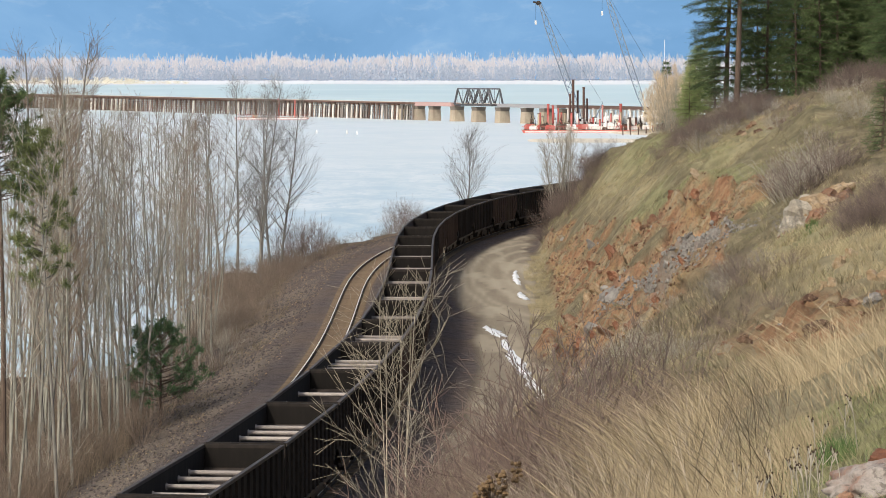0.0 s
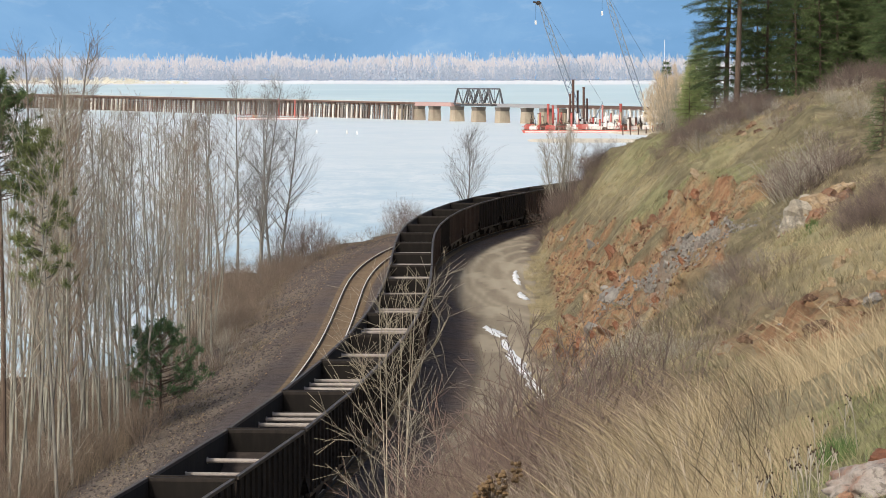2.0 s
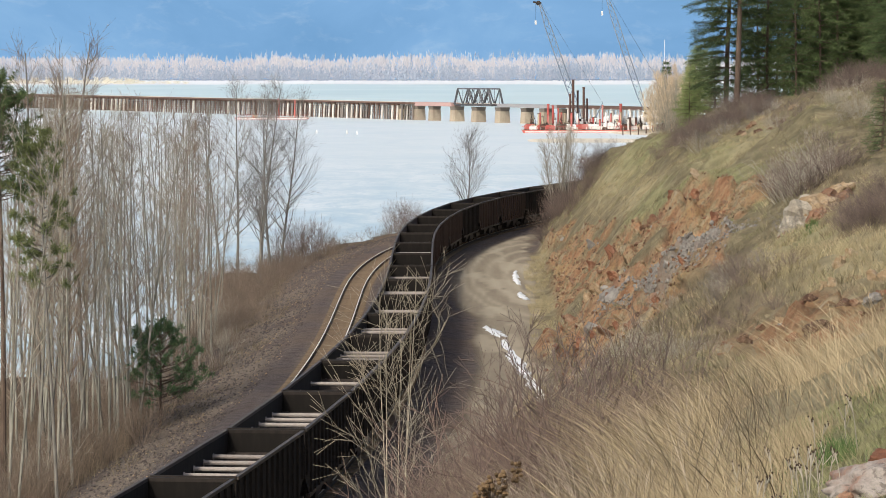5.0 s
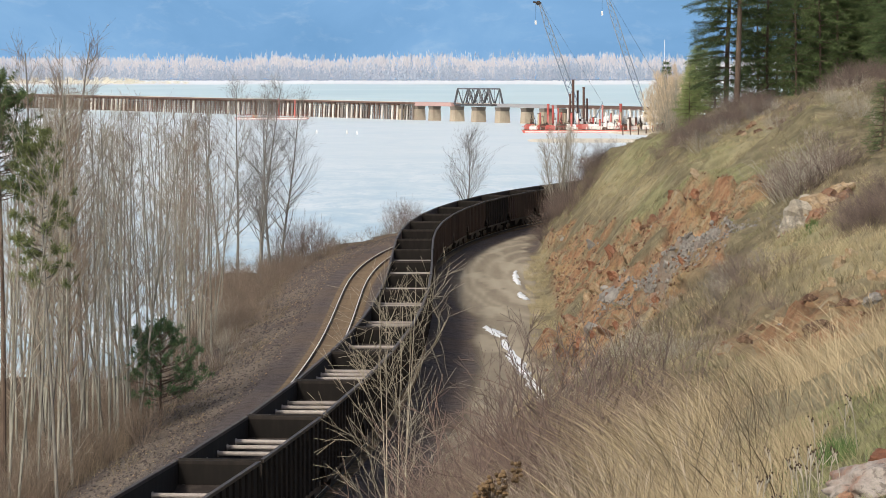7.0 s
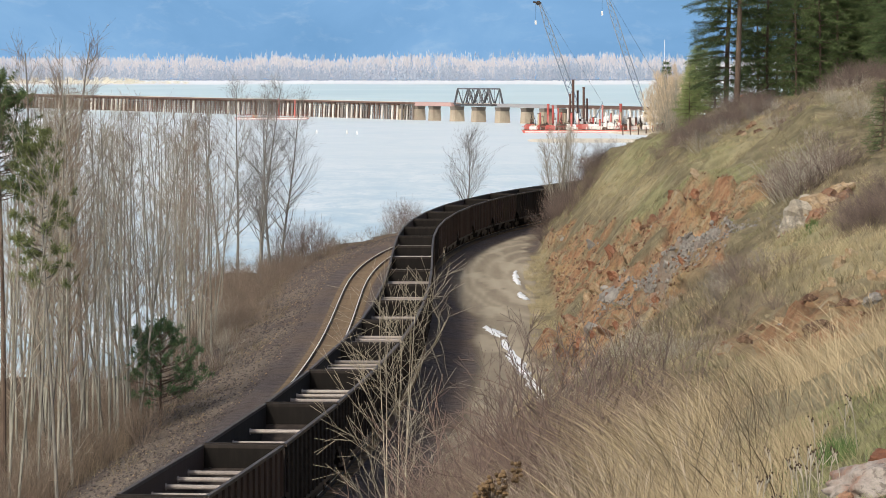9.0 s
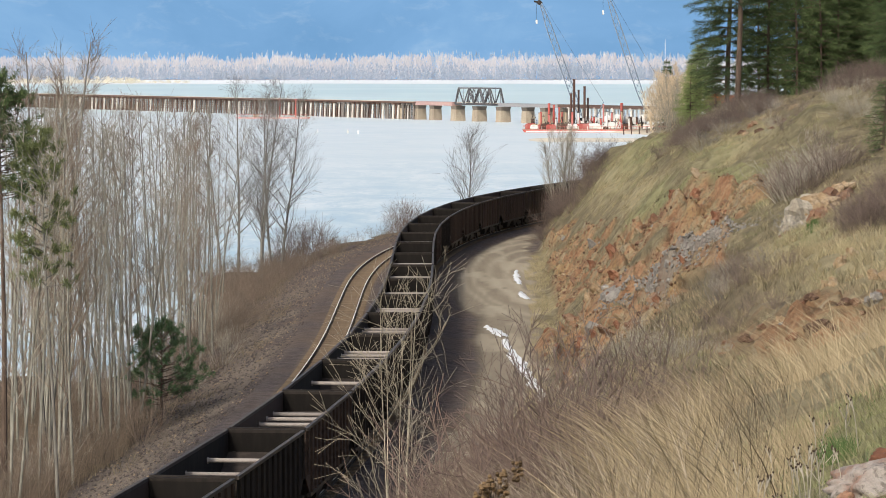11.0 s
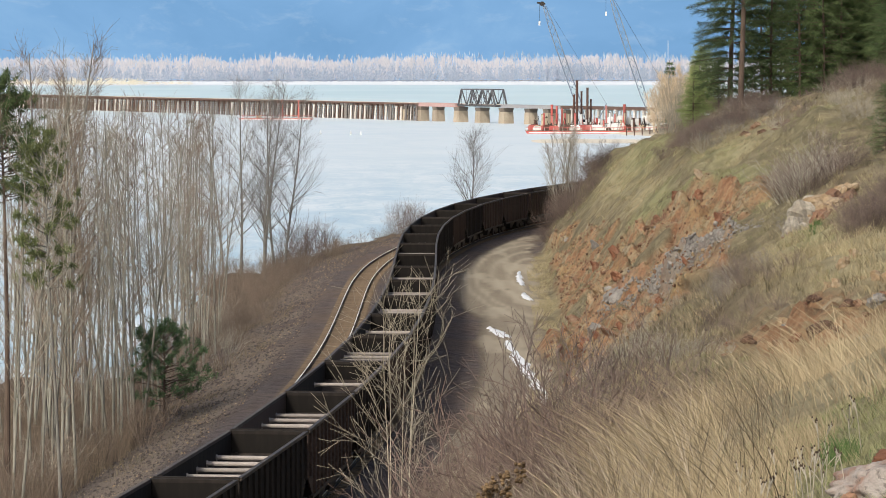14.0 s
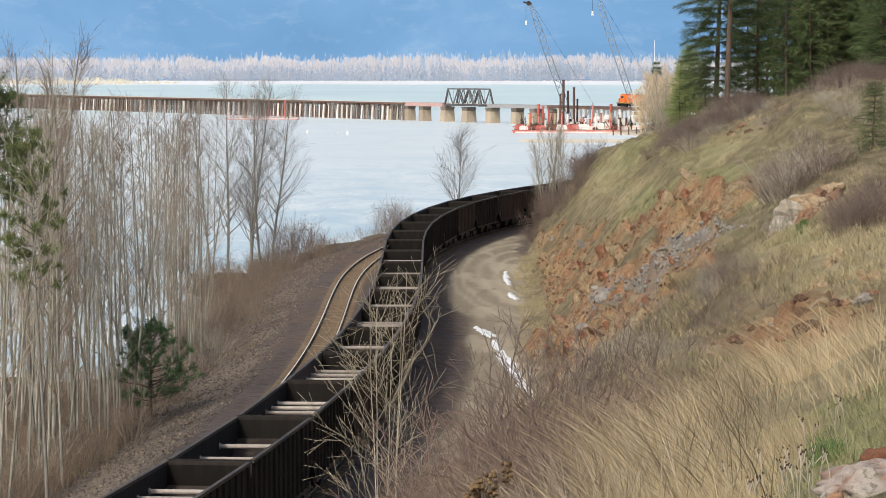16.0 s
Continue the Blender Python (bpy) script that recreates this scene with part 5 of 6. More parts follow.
pair = bare_tree(161, 9.8, 0.075, 2.3, 15, 5, (M["bark_pale"], M["twig_tan"]), "clump of leafless saplings beside the curve", fork=7, first=0.3, open_angle=0.6, rise=0.08, fine=0.012, group="grey shore trees")
pair.matrix_basis = stand(12.9, 391, 0.5, 1.15)
copy_thing(pair, stand(14.2, 388, 2.5, 0.8))
for x, y, k in ((26.8, 424, 0.8), (28.6, 425, 0.95), (27.8, 416, 0.7)):
    copy_thing(pair, stand(x, y, place.uniform(0, 6.28), k))
tall = bare_tree(150, 22.5, 0.15, 3.6, 40, 9, (M["bark_grey"], M["twig_red"]), "tall reddish leafless cottonwood above the shore woods", group="shore woods", first=0.3, open_angle=0.75, rise=0.05, lean=0.03, fine=0.0115)
tall.matrix_basis = stand(-20.3, 184, 1.0)
copy_thing(tall, stand(-21.6, 187, 3.0, 1.0, 0.98))
copy_thing(tall, stand(-19.6, 189, 4.4, 0.9, 0.93))
drop(slim + grey)
# ---- low brush on the shore and along the gravel slope
shore_bush = [bush(200 + i, 3.0, 2.4, 26, M[m], l, 0.012) for i, (m, l) in enumerate((("twig_red", "red-brown leafless brush at the foot of the embankment"),
              ("twig_tan", "tan leafless brush on the lake shore"), ("twig_mauve", "dark leafless brush on the lake shore")))]
made = 0
while made < 80:
    y = place.uniform(150, 400)
    x = float(line_x(y)) + place.uniform(-22, -12.2) * float(np.interp(y, SHELF_Y, SHELF_W))
    if not -0.135 < x / y < -0.03 or float(ground_z(x, y)) < 0.15 or (x / y > -0.062 and y < 330):
        continue
    copy_thing(shore_bush[place.choice((0, 0, 1, 1, 2))], stand(x, y, place.uniform(0, 6.28), place.uniform(0.45, 1.0) if y < 300 else place.uniform(0.3, 0.6)))
    made += 1
spots = []
for i in range(96):
    y = place.uniform(152, 260)
    x = y * place.uniform(-0.132, -0.075)
    if -28 < x - float(line_x(y)) < -12.6 and float(ground_z(x, y)) > 0:
        spots.append((shore_bush[0], stand(x, y, place.uniform(0, 6.28), place.uniform(0.55, 1.05))))
for i in range(26):
    y = place.uniform(270, 345)
    spots.append((shore_bush[0], stand(y * place.uniform(-0.078, -0.06), y, place.uniform(0, 6.28), place.uniform(0.4, 0.8))))
for i in range(40):
    y = place.uniform(325, 366)
    spots.append((shore_bush[0], stand(place.uniform(-25, -15.5), y, place.uniform(0, 6.28), place.uniform(0.3, 0.8))))
for i in range(60):
    y = place.uniform(235, 400)
    x = float(line_x(y)) + place.uniform(-15.0, -10.8) * float(np.interp(y, SHELF_Y, SHELF_W))
    spots.append((shore_bush[0], stand(x, y, place.uniform(0, 6.28), place.uniform(0.25, 0.7))))
for i in range(90):
    y = place.uniform(250, 340)
    x = float(line_x(y)) + place.uniform(-21, -13.5)
    if float(ground_z(x, y)) > -0.1:
        spots.append((shore_bush[0], stand(x, y, place.uniform(0, 6.28), place.uniform(0.35, 0.8))))
for i in range(60):
    y = place.uniform(375, 462)
    x = float(line_x(y)) + place.uniform(-11.5, -9.0) * float(np.interp(y, SHELF_Y, SHELF_W))
    spots.append((shore_bush[0], stand(x, y, place.uniform(0, 6.28), place.uniform(0.15, 0.42))))
thicket("shore_brush", "dense red-brown undergrowth between the shore trees", spots)
for x, y, k in ((-16.0, 372, 1.5), (-14.5, 376, 1.4), (-15.2, 368, 1.1), (-13.6, 385, 1.0), (-5.6, 452, 1.35), (-4.6, 455, 1.1), (-7.0, 447, 0.8), (-3.6, 462, 0.9), (-16.6, 364, 1.5), (-14.9, 371, 1.3), (-13.9, 378, 1.2), (-17.3, 369, 1.3), (-12.9, 388, 0.8), (-5.0, 449, 1.3), (-6.2, 456, 1.2), (-4.1, 458, 1.2)):
    copy_thing(shore_bush[2], stand(x, y, place.uniform(0, 6.28), k))
drop(shore_bush)
# ---- evergreens on the left
tuft_pine(301, 5.2, 0.1, 2.9, (M["bark_pine"], M["needle_blue"]), "small green pine at the foot of the gravel slope", 0.3, 64).matrix_basis = stand(-15.6, 190.5)
tuft_pine(302, 20.4, 0.17, 2.5, (M["bark_pine"], M["needle_mid"]), "tall pine with sparse branches among bare trees", 0.74, 100).matrix_basis = stand(-21.2, 166)
tuft_pine(303, 16.4, 0.09, 2.5, (M["bark_grey"], M["needle_olive"]), "thin pine with sparse tufted crown in the woods", 0.62, 56).matrix_basis = stand(-17.1, 153)

# ---- evergreens on the hill
fir = [conifer(320 + i, 21, 0.16, 3.6, (M["bark_pine"], M["needle_wood" if i != 1 else "needle_dark"]), "dark green fir in the dense hilltop wood", first=0.06, whorls=30, per=7, spray=0.75, full=0.75, group="hilltop firs", name="fir_tree") for i in range(3)]
hillwood = random.Random(33)
for i in range(32):
    y = hillwood.uniform(308, 352)
    q = 0.090 + 0.042 * (i + hillwood.random()) / 32
    if i % 2 and 0.0915 < q < 0.107:
        continue
    copy_thing(fir[i % 3], stand(q * y, y, hillwood.uniform(0, 6.28), hillwood.uniform(0.75, 1.05), hillwood.uniform(0.7, 1.15)))
drop(fir)
conifer(330, 27, 0.28, 4.2, (M["bark_pine"], M["needle_dark"]), "tall pine with bare lower trunk on the hill edge", first=0.36, whorls=26, per=7, droop=0.25, spray=0.6).matrix_basis = stand(25.9, 306)
conifer(331, 25, 0.24, 4.6, (M["bark_pine"], M["needle_dark"]), "tall fir with drooping layered branches", first=0.08, whorls=34, per=9, droop=0.32, spray=0.65, full=1.4, name="fir_tree").matrix_basis = stand(25.7, 315)
young = conifer(332, 7.5, 0.12, 1.9, (M["bark_pine"], M["needle_light"]), "young light green pine on the hill edge", first=0.03, whorls=20, per=8, spray=0.5, group="young pines")
young.matrix_basis = stand(23.6, 325, 0, 1.0, 1.05)
copy_thing(young, stand(25.2, 321, 2, 0.75))
copy_thing(young, stand(24.5, 331, 1, 1.2, 1.1))
copy_thing(young, stand(22.9, 322, 1, 0.8, 0.8))
conifer(333, 14, 0.25, 3.6, (M["bark_pine"], M["needle_mid"]), "broad green pine on the upper hillside", first=0.15, whorls=20, per=8, spray=0.75).matrix_basis = stand(37.6, 285, 0, 1.0)
conifer(334, 4.2, 0.09, 1.2, (M["bark_pine"], M["needle_mid"]), "small juniper among brown brush on the hillside", first=0.03, whorls=16, per=7, spray=0.34).matrix_basis = stand(25.6, 202)
conifer(335, 24, 0.35, 6.0, (M["bark_pine"], M["needle_mid"]), "dark pine above the pale shore trees", first=0.1, whorls=18, per=7, spray=1.5).matrix_basis = stand(75.0, 1155, 0, 0.95)
# ---- pale golden trees near the bridge head
gold = [bare_tree(340 + i, 18, 0.16, 5.0, 32, 8, (M["twig_gold"], M["twig_gold"]), "pale golden leafless tree near the bridge end", group="golden shore trees", fork=2, first=0.14, open_angle=1.0, rise=0.08, fine=0.032) for i in range(2)]
for i in range(26):
    y = hillwood.uniform(1085, 1150)
    x = y * hillwood.uniform(0.0592, 0.0735)
    copy_thing(gold[i % 2], stand(x, y, hillwood.uniform(0, 6.28), hillwood.uniform(0.8, 1.1), hillwood.uniform(0.65, 1.05)))
drop(gold)
# ---- brown brush on the hillside
hill_bush = [bush(220 + i, 2.0, 2.8, 46, M[m], l, 0.0105) for i, (m, l) in enumerate((("twig_mauve", "mauve-brown leafless brush on the hillside"), ("twig_grey", "grey leafless brush on the hillside"), ("twig_tan", "tan leafless brush on the hillside")))]


def scatter(kinds, count, qs, ys, size, rnd, keep=None, joined=None):
    made = tries = 0
    spots = []
    while made < count and tries < count * 60:
        tries += 1
        y, q = rnd.uniform(*ys), rnd.uniform(*qs)
        x = q * y
        if x < float(toe_x(np.float64(y))) + 0.3 or (keep and not keep(x, y)):
            continue
        kind, m = rnd.choice(kinds), stand(x, y, rnd.uniform(0, 6.28), rnd.uniform(*size))
        made += 1
        if joined:
            spots.append((kind, m))
        else:
            copy_thing(kind, m)
    if joined:
        thicket(*joined, spots)


bushes = random.Random(44)
scatter([hill_bush[0]], 58, (0.068, 0.094), (280, 315), (0.45, 1.0), bushes, None, ("ridge_brush", "dense mauve-brown leafless brush along the ridge"))
scatter([hill_bush[1], hill_bush[2]], 26, (0.070, 0.096), (270, 312), (0.35, 0.8), bushes)
scatter([hill_bush[0]], 26, (0.112, 0.131), (270, 312), (0.6, 1.2), bushes, None, ("hilltop_brush", "mauve-brown leafless brush below the firs"))
scatter([hill_bush[0], hill_bush[2]], 20, (0.092, 0.122), (240, 285), (0.3, 0.7), bushes)
scatter([hill_bush[2], hill_bush[0]], 24, (0.097, 0.117), (190, 208), (0.75, 1.25), bushes)
scatter([hill_bush[0]], 16, (0.117, 0.131), (152, 168), (0.5, 0.85), bushes)
scatter([hill_bush[0], hill_bush[2]], 14, (0.104, 0.13), (206, 250), (0.4, 0.8), bushes, lambda x, y: x - float(toe_x(np.float64(y))) > 15)
scatter([hill_bush[0]], 50, (0.028, 0.047), (335, 400), (0.6, 1.2), bushes, None, ("curve_brush", "mauve-brown leafless brush beside the curve"))
scatter([hill_bush[0]], 12, (0.060, 0.068), (290, 312), (0.3, 0.55), bushes)
scatter([hill_bush[2]], 34, (0.032, 0.085), (105, 172), (0.3, 0.65), bushes, None, ("bank_brush", "tan leafless brush on the bank above the road"))
scatter([hill_bush[0], hill_bush[1]], 12, (0.075, 0.105), (130, 172), (0.3, 0.6), bushes)
scatter([hill_bush[0]], 14, (0.076, 0.102), (112, 126), (0.2, 0.4), bushes)
scatter([hill_bush[0], hill_bush[2]], 16, (-0.03, 0.03), (70, 110), (0.3, 0.5), bushes)
drop(hill_bush)
# ---------------------------------------------------------------- rock, grass and weeds
def rock_material(name, a, b, c):
    n = Nodes(name)
    f, fine = n.local_noise(1.6, 6), n.local_noise(9, 5)
    col = n.ramp(f, (0.3, a), (0.5, b), (0.72, c))
    col = n.mix(n.ramp(n.random(), (0.0, 0.0), (1.0, 0.55)), col, tint(a, 0.75))
    col = n.mix(n.ramp(fine, (0.45, 0.0), (0.75, 0.6)), col, tint(a, 0.6))
    n.bump(fine, 0.7, 0.06)
    return n.done(col, 0.92, spec=0.2)


M["rock_orange"] = rock_material("rusty_rock", (0.165, 0.09, 0.06), (0.28, 0.165, 0.105), (0.35, 0.265, 0.185))
M["rock_tan"] = rock_material("tan_rock", (0.27, 0.185, 0.105), (0.38, 0.285, 0.185), (0.44, 0.365, 0.27))
M["rock_grey"] = rock_material("grey_rock", (0.20, 0.185, 0.17), (0.31, 0.29, 0.265), (0.41, 0.385, 0.35))


M["slope_stone"] = rock_material("dark_ballast_stone", (0.09, 0.075, 0.068), (0.17, 0.14, 0.125), (0.26, 0.22, 0.20))


def rock_geo(rnd, n=13, flat=0.7):
    """An angular lump: the hull of a few scattered points."""
    bm = bmesh.new()
    for _ in range(n):
        v = unit(rnd) * rnd.uniform(0.75, 1.1)
        bm.verts.new((v.x, v.y, v.z * flat))
    bmesh.ops.convex_hull(bm, input=bm.verts)
    loose = [v for v in bm.verts if not v.link_faces]
    bmesh.ops.delete(bm, geom=loose, context="VERTS")
    bm.verts.index_update()
    g = Geo()
    g.v = [tuple(v.co) for v in bm.verts]
    g.f = [tuple(v.index for v in f.verts) for f in bm.faces]
    bm.free()
    return g


rocks = random.Random(71)
SHAPES = [rock_geo(rocks, 11 + i, 0.55 + 0.08 * (i % 4)) for i in range(8)]
def lichen_rock():
    n = Nodes("lichen_spotted_rock")
    grain, spots, stain = n.local_noise(60, 5), n.local_noise(22, 4), n.local_noise(5, 5)
    c = n.ramp(stain, (0.35, (0.27, 0.17, 0.13)), (0.48, (0.33, 0.285, 0.255)), (0.7, (0.42, 0.385, 0.35)))
    c = n.mix(n.ramp(spots, (0.55, 0.0), (0.66, 0.75)), c, (0.10, 0.085, 0.075))
    c = n.mix(n.ramp(grain, (0.4, 0.0), (0.7, 0.5)), c, (0.22, 0.195, 0.175))
    n.bump(spots, 0.9, 0.02)
    return n.done(c, 0.95, spec=0.15)


M["rock_boulder"] = lichen_rock()
M["rock_pale"] = rock_material("pale_bedded_rock", (0.27, 0.235, 0.185), (0.40, 0.36, 0.295), (0.50, 0.465, 0.40))
M["rock_dark"] = rock_material("dark_brown_rock", (0.075, 0.045, 0.032), (0.145, 0.085, 0.058), (0.23, 0.15, 0.105))
M["rock_red"] = rock_material("rust_red_rock", (0.17, 0.075, 0.045), (0.28, 0.135, 0.08), (0.36, 0.225, 0.15))
ROCK_MESH = {m: [g.mesh("rock", M[m]) for g in SHAPES] for m in ("rock_orange", "rock_tan", "rock_grey", "rock_red", "rock_dark", "rock_pale")}


def lay_rock(parent, x, y, size, mat, stretch=(1, 1, 1), sink=0.25, turn=None):
    ob = new("rock", rocks.choice(ROCK_MESH[mat]))
    ob.parent = parent
    z = float(ground_z(x, y)) - sink * size * stretch[2]
    e = turn or (rocks.uniform(-0.5, 0.5), rocks.uniform(-0.7, 0.1), rocks.uniform(0, 6.28))
    ob.matrix_basis = Matrix.LocRotScale((x, y, z), Euler(e), (size * stretch[0], size * stretch[1], size * stretch[2]))
    return ob


cut = empty("rock_cut", "broken orange and grey rock face beside the dirt road", "rock face", kind="structure")
made = 0
while made < 260:
    y, s = rocks.uniform(172, 330), rocks.uniform(0.6, 13.5)
    x = float(toe_x(np.float64(y))) + s
    if float(rock_mask(np.float64(x), np.float64(y))) < 0.45 + 0.3 * rocks.random():
        continue
    grey = float(scree_mask(x, y))
    m = "rock_grey" if rocks.random() < grey * 0.6 + 0.06 else rocks.choice(("rock_orange", "rock_red", "rock_tan"))
    k = rocks.uniform(0.12, 0.34) * (1.6 if rocks.random() < 0.12 else 1)
    lay_rock(cut, x, y, k, m, (rocks.uniform(0.8, 1.4), rocks.uniform(0.7, 1.1), rocks.uniform(0.7, 1.5)))
    made += 1
# the large faces: rough crags, leaning with the strata
def crag_geo(seed, fineness=3):
    bm = bmesh.new()
    bmesh.ops.create_icosphere(bm, subdivisions=fineness, radius=1.0)
    o = Vector((seed * 3.7, seed * 1.3, 0))
    for v in bm.verts:
        p = v.co.copy()
        q = Vector((round(p.x * 2.1 + seed), round(p.y * 1.8), round(p.z * 2.6))) * 0.5
        k = 0.78 + 0.34 * noise.noise(q + o) + 0.22 * noise.noise(p * 2.3 + o) + 0.12 * noise.noise(p * 6 + o)
        v.co = Vector((p.x * k, p.y * k, p.z * k))
    g = Geo()
    bm.verts.index_update()
    g.v = [tuple(v.co) for v in bm.verts]
    g.f = [tuple(v.index for v in f.verts) for f in bm.faces]
    bm.free()
    return g


CRAGS = [crag_geo(i) for i in range(5)]
CRAG_MESH = {m: [g.mesh("crag", M[m]) for g in CRAGS] for m in ("rock_orange", "rock_tan", "rock_grey", "rock_red", "rock_dark", "rock_pale")}


def lay_crag(x, y, size, mat, stretch, sink=0.3, dip=-0.7):
    ob = new("crag", rocks.choice(CRAG_MESH[mat]))
    ob.parent = cut
    z = float(ground_z(x, y)) - sink * size
    ob.matrix_basis = Matrix.LocRotScale((x, y, z), Euler((rocks.uniform(-0.3, 0.3), dip + rocks.uniform(-0.25, 0.25), rocks.uniform(-0.6, 0.6))), tuple(size * k for k in stretch))


lay_crag(11.2, 221, 1.5, "rock_grey", (0.55, 0.9, 1.3), 0.2, 0.4)
lay_crag(10.5, 223, 1.0, "rock_grey", (0.6, 1.0, 1.2), 0.2, 0.4)
# outcrop of leaning beds above the cut: grey faces on one side, orange on the other
for x, y, k, m, st in ((18.5, 173, 1.2, "rock_tan", (1.25, 1.0, 0.85)), (19.4, 174, 1.05, "rock_orange", (1.3, 1.0, 0.8)), (17.5, 172, 0.8, "rock_pale", (0.9, 1.0, 1.1)), (17.1, 171.6, 0.6, "rock_pale", (1.1, 0.9, 0.9)),
                       (17.9, 172.6, 1.0, "rock_pale", (0.9, 0.9, 1.2)), (18.5, 173.4, 1.0, "rock_pale", (1.2, 0.9, 1.0)), (20.1, 175.5, 0.8, "rock_tan", (1.2, 1.0, 0.8)), (19.0, 172.2, 0.7, "rock_tan", (1.3, 1.0, 0.7)),
                       (16.9, 171, 0.5, "rock_orange", (1.2, 1.0, 0.8)), (18.6, 171.6, 0.6, "rock_orange", (1.3, 1.0, 0.7))):
    lay_crag(x, y, k * 1.15, m, st, 0.0, -0.6)
for k in range(14):
    lay_crag(rocks.gauss(24.6, 0.9), rocks.gauss(258, 5), rocks.uniform(0.25, 0.6), rocks.choice(("rock_dark", "rock_tan", "rock_orange")), (1.1, 1.0, 0.8), 0.2, -0.3)
# dark broken blocks under the turf at the head of the cut, and a squared orange block
for k in range(16):
    u = rocks.random()
    lay_crag(15.4 + 4.6 * u + rocks.gauss(0, 0.4), 247 - 30 * u + rocks.gauss(0, 3), rocks.uniform(0.35, 0.7), rocks.choice(("rock_dark", "rock_dark", "rock_red", "rock_orange")), (0.8, 1.0, 1.2), 0.2, -0.4)
for k in range(3):
    lay_crag(14.3 + 0.4 * k, 249 - k, 0.6, "rock_orange", (0.9, 0.9, 0.95), 0.25, -0.1)
made = 0
while made < 60:
    y, s = rocks.uniform(178, 185 + 150 * rocks.random() ** 0.6), rocks.uniform(0.8, 10.5)
    x = float(toe_x(np.float64(y))) + s
    if float(rock_mask(np.float64(x), np.float64(y))) < 0.4:
        continue
    grey = float(scree_mask(x, y)) * 0.25
    lay_crag(x, y, rocks.uniform(0.4, 1.0), "rock_grey" if rocks.random() < grey + 0.06 else rocks.choice(("rock_orange", "rock_red", "rock_tan")), (rocks.uniform(0.35, 0.7), rocks.uniform(0.8, 1.3), rocks.uniform(1.0, 1.6)), 0.55)
    made += 1
for _ in range(9):
    lay_crag(rocks.gauss(6.7, 0.5), rocks.gauss(213, 2.5), rocks.uniform(0.15, 0.32), rocks.choice(("rock_orange", "rock_red")), (1.1, 1.0, 0.8), 0.2, -0.2)
for _ in range(26):
    lay_crag(rocks.gauss(10.8, 1.2), rocks.gauss(103, 5), rocks.uniform(0.2, 0.5), rocks.choice(("rock_orange", "rock_grey", "rock_red", "rock_dark", "rock_dark")), (1.1, 1.0, 0.9), 0.2, -0.3)
for _ in range(14):
    lay_crag(rocks.gauss(13.2, 0.9), rocks.gauss(112, 5), rocks.uniform(0.25, 0.6), "rock_tan", (0.8, 1.0, 1.2), 0.3, -0.4)
for _ in range(50):
    lay_rock(cut, rocks.gauss(10.8, 1.4), rocks.gauss(103, 6), rocks.uniform(0.08, 0.3), rocks.choice(("rock_orange", "rock_red", "rock_tan")))
# small rubble between the rocks, too many to count
spread = np.random.RandomState(17)
for name, mat, count in (("orange_rubble", "rock_orange", 2600), ("grey_rubble", "rock_grey", 2600), ("tan_rubble", "rock_tan", 1600), ("dark_rubble", "rock_dark", 500)):
    Y, S = spread.uniform(160, 345, 60000), spread.uniform(0.2, 14, 60000)
    X = toe_x(Y) + S
    w = rock_mask(X, Y)
    if mat == "rock_grey":
        w = (w + 0.4) * scree_mask(X, Y) * 1.5 + 0.01
    keep = np.nonzero(w > 0.15 + 0.6 * spread.rand(60000))[0][:count]
    Z = ground_z(X[keep], Y[keep])
    g = Geo()
    for x, y, z in zip(X[keep], Y[keep], Z):
        k = rocks.uniform(0.05, 0.17)
        sh = rocks.choice(SHAPES)
        rot = Euler((rocks.uniform(0, 6), rocks.uniform(0, 6), rocks.uniform(0, 6))).to_matrix() * k
        g.add([rot @ Vector(p) + Vector((x, y, z + 0.02)) for p in sh.v], sh.f)
    tagged(part(name, g, M[mat]), "loose rubble on the rock cut", "rubble", kind="stuff")

# stones on the gravel slope and the bench
Y = spread.uniform(150, 400, 12000)
D = spread.uniform(-14.5, -7.6, 12000)
X = line_x(Y) + D
Z = ground_z(X, Y)
for name, mat, part_of, k0, k1 in (("slope_stones", "rock_grey", slice(0, 9000), 0.03, 0.12), ("slope_rubble", "rock_tan", slice(9000, 10800), 0.03, 0.09)):
    g = Geo()
    for x, y, z in zip(X[part_of], Y[part_of], Z[part_of]):
        sh = rocks.choice(SHAPES[:3])
        rot = Euler((rocks.uniform(0, 6), rocks.uniform(0, 6), 0)).to_matrix() * rocks.uniform(k0, k1)
        g.add([rot @ Vector(p) + Vector((x, y, z)) for p in sh.v], sh.f)
    tagged(part(name, g, M["slope_stone" if mat == "rock_grey" else mat]), "loose stones on the gravel embankment", "stones", kind="stuff")

# ---- foreground boulder
def boulder(x, y, k, label, mat="rock_grey"):
    g = Geo()
    bm = bmesh.new()
    bmesh.ops.create_icosphere(bm, subdivisions=5, radius=1.0)
    z, o = float(ground_z(x, y)), Vector((x * 3, y, 0))
    for v in bm.verts:
        p = v.co
        s = 0.85 + 0.28 * noise.noise(p * 1.4 + o) + 0.16 * abs(noise.noise(p * 3.2 + o)) + 0.07 * noise.noise(p * 6 + o) + 0.03 * noise.noise(p * 15 + o) - 0.12 * max(0.0, noise.noise(p * 4.5 + o) - 0.25)
        g.v.append((p.x * s * k[0] + x, p.y * s * k[1] + y, p.z * s * k[2] + z))
    bm.verts.index_update()
    g.f = [tuple(v.index for v in f.verts) for f in bm.faces]
    bm.free()
    ob = part("boulder", g, M[mat])
    ob.data.polygons.foreach_set("use_smooth", [True] * len(ob.data.polygons))
    return tagged(ob, label, "rock", "foreground rocks")


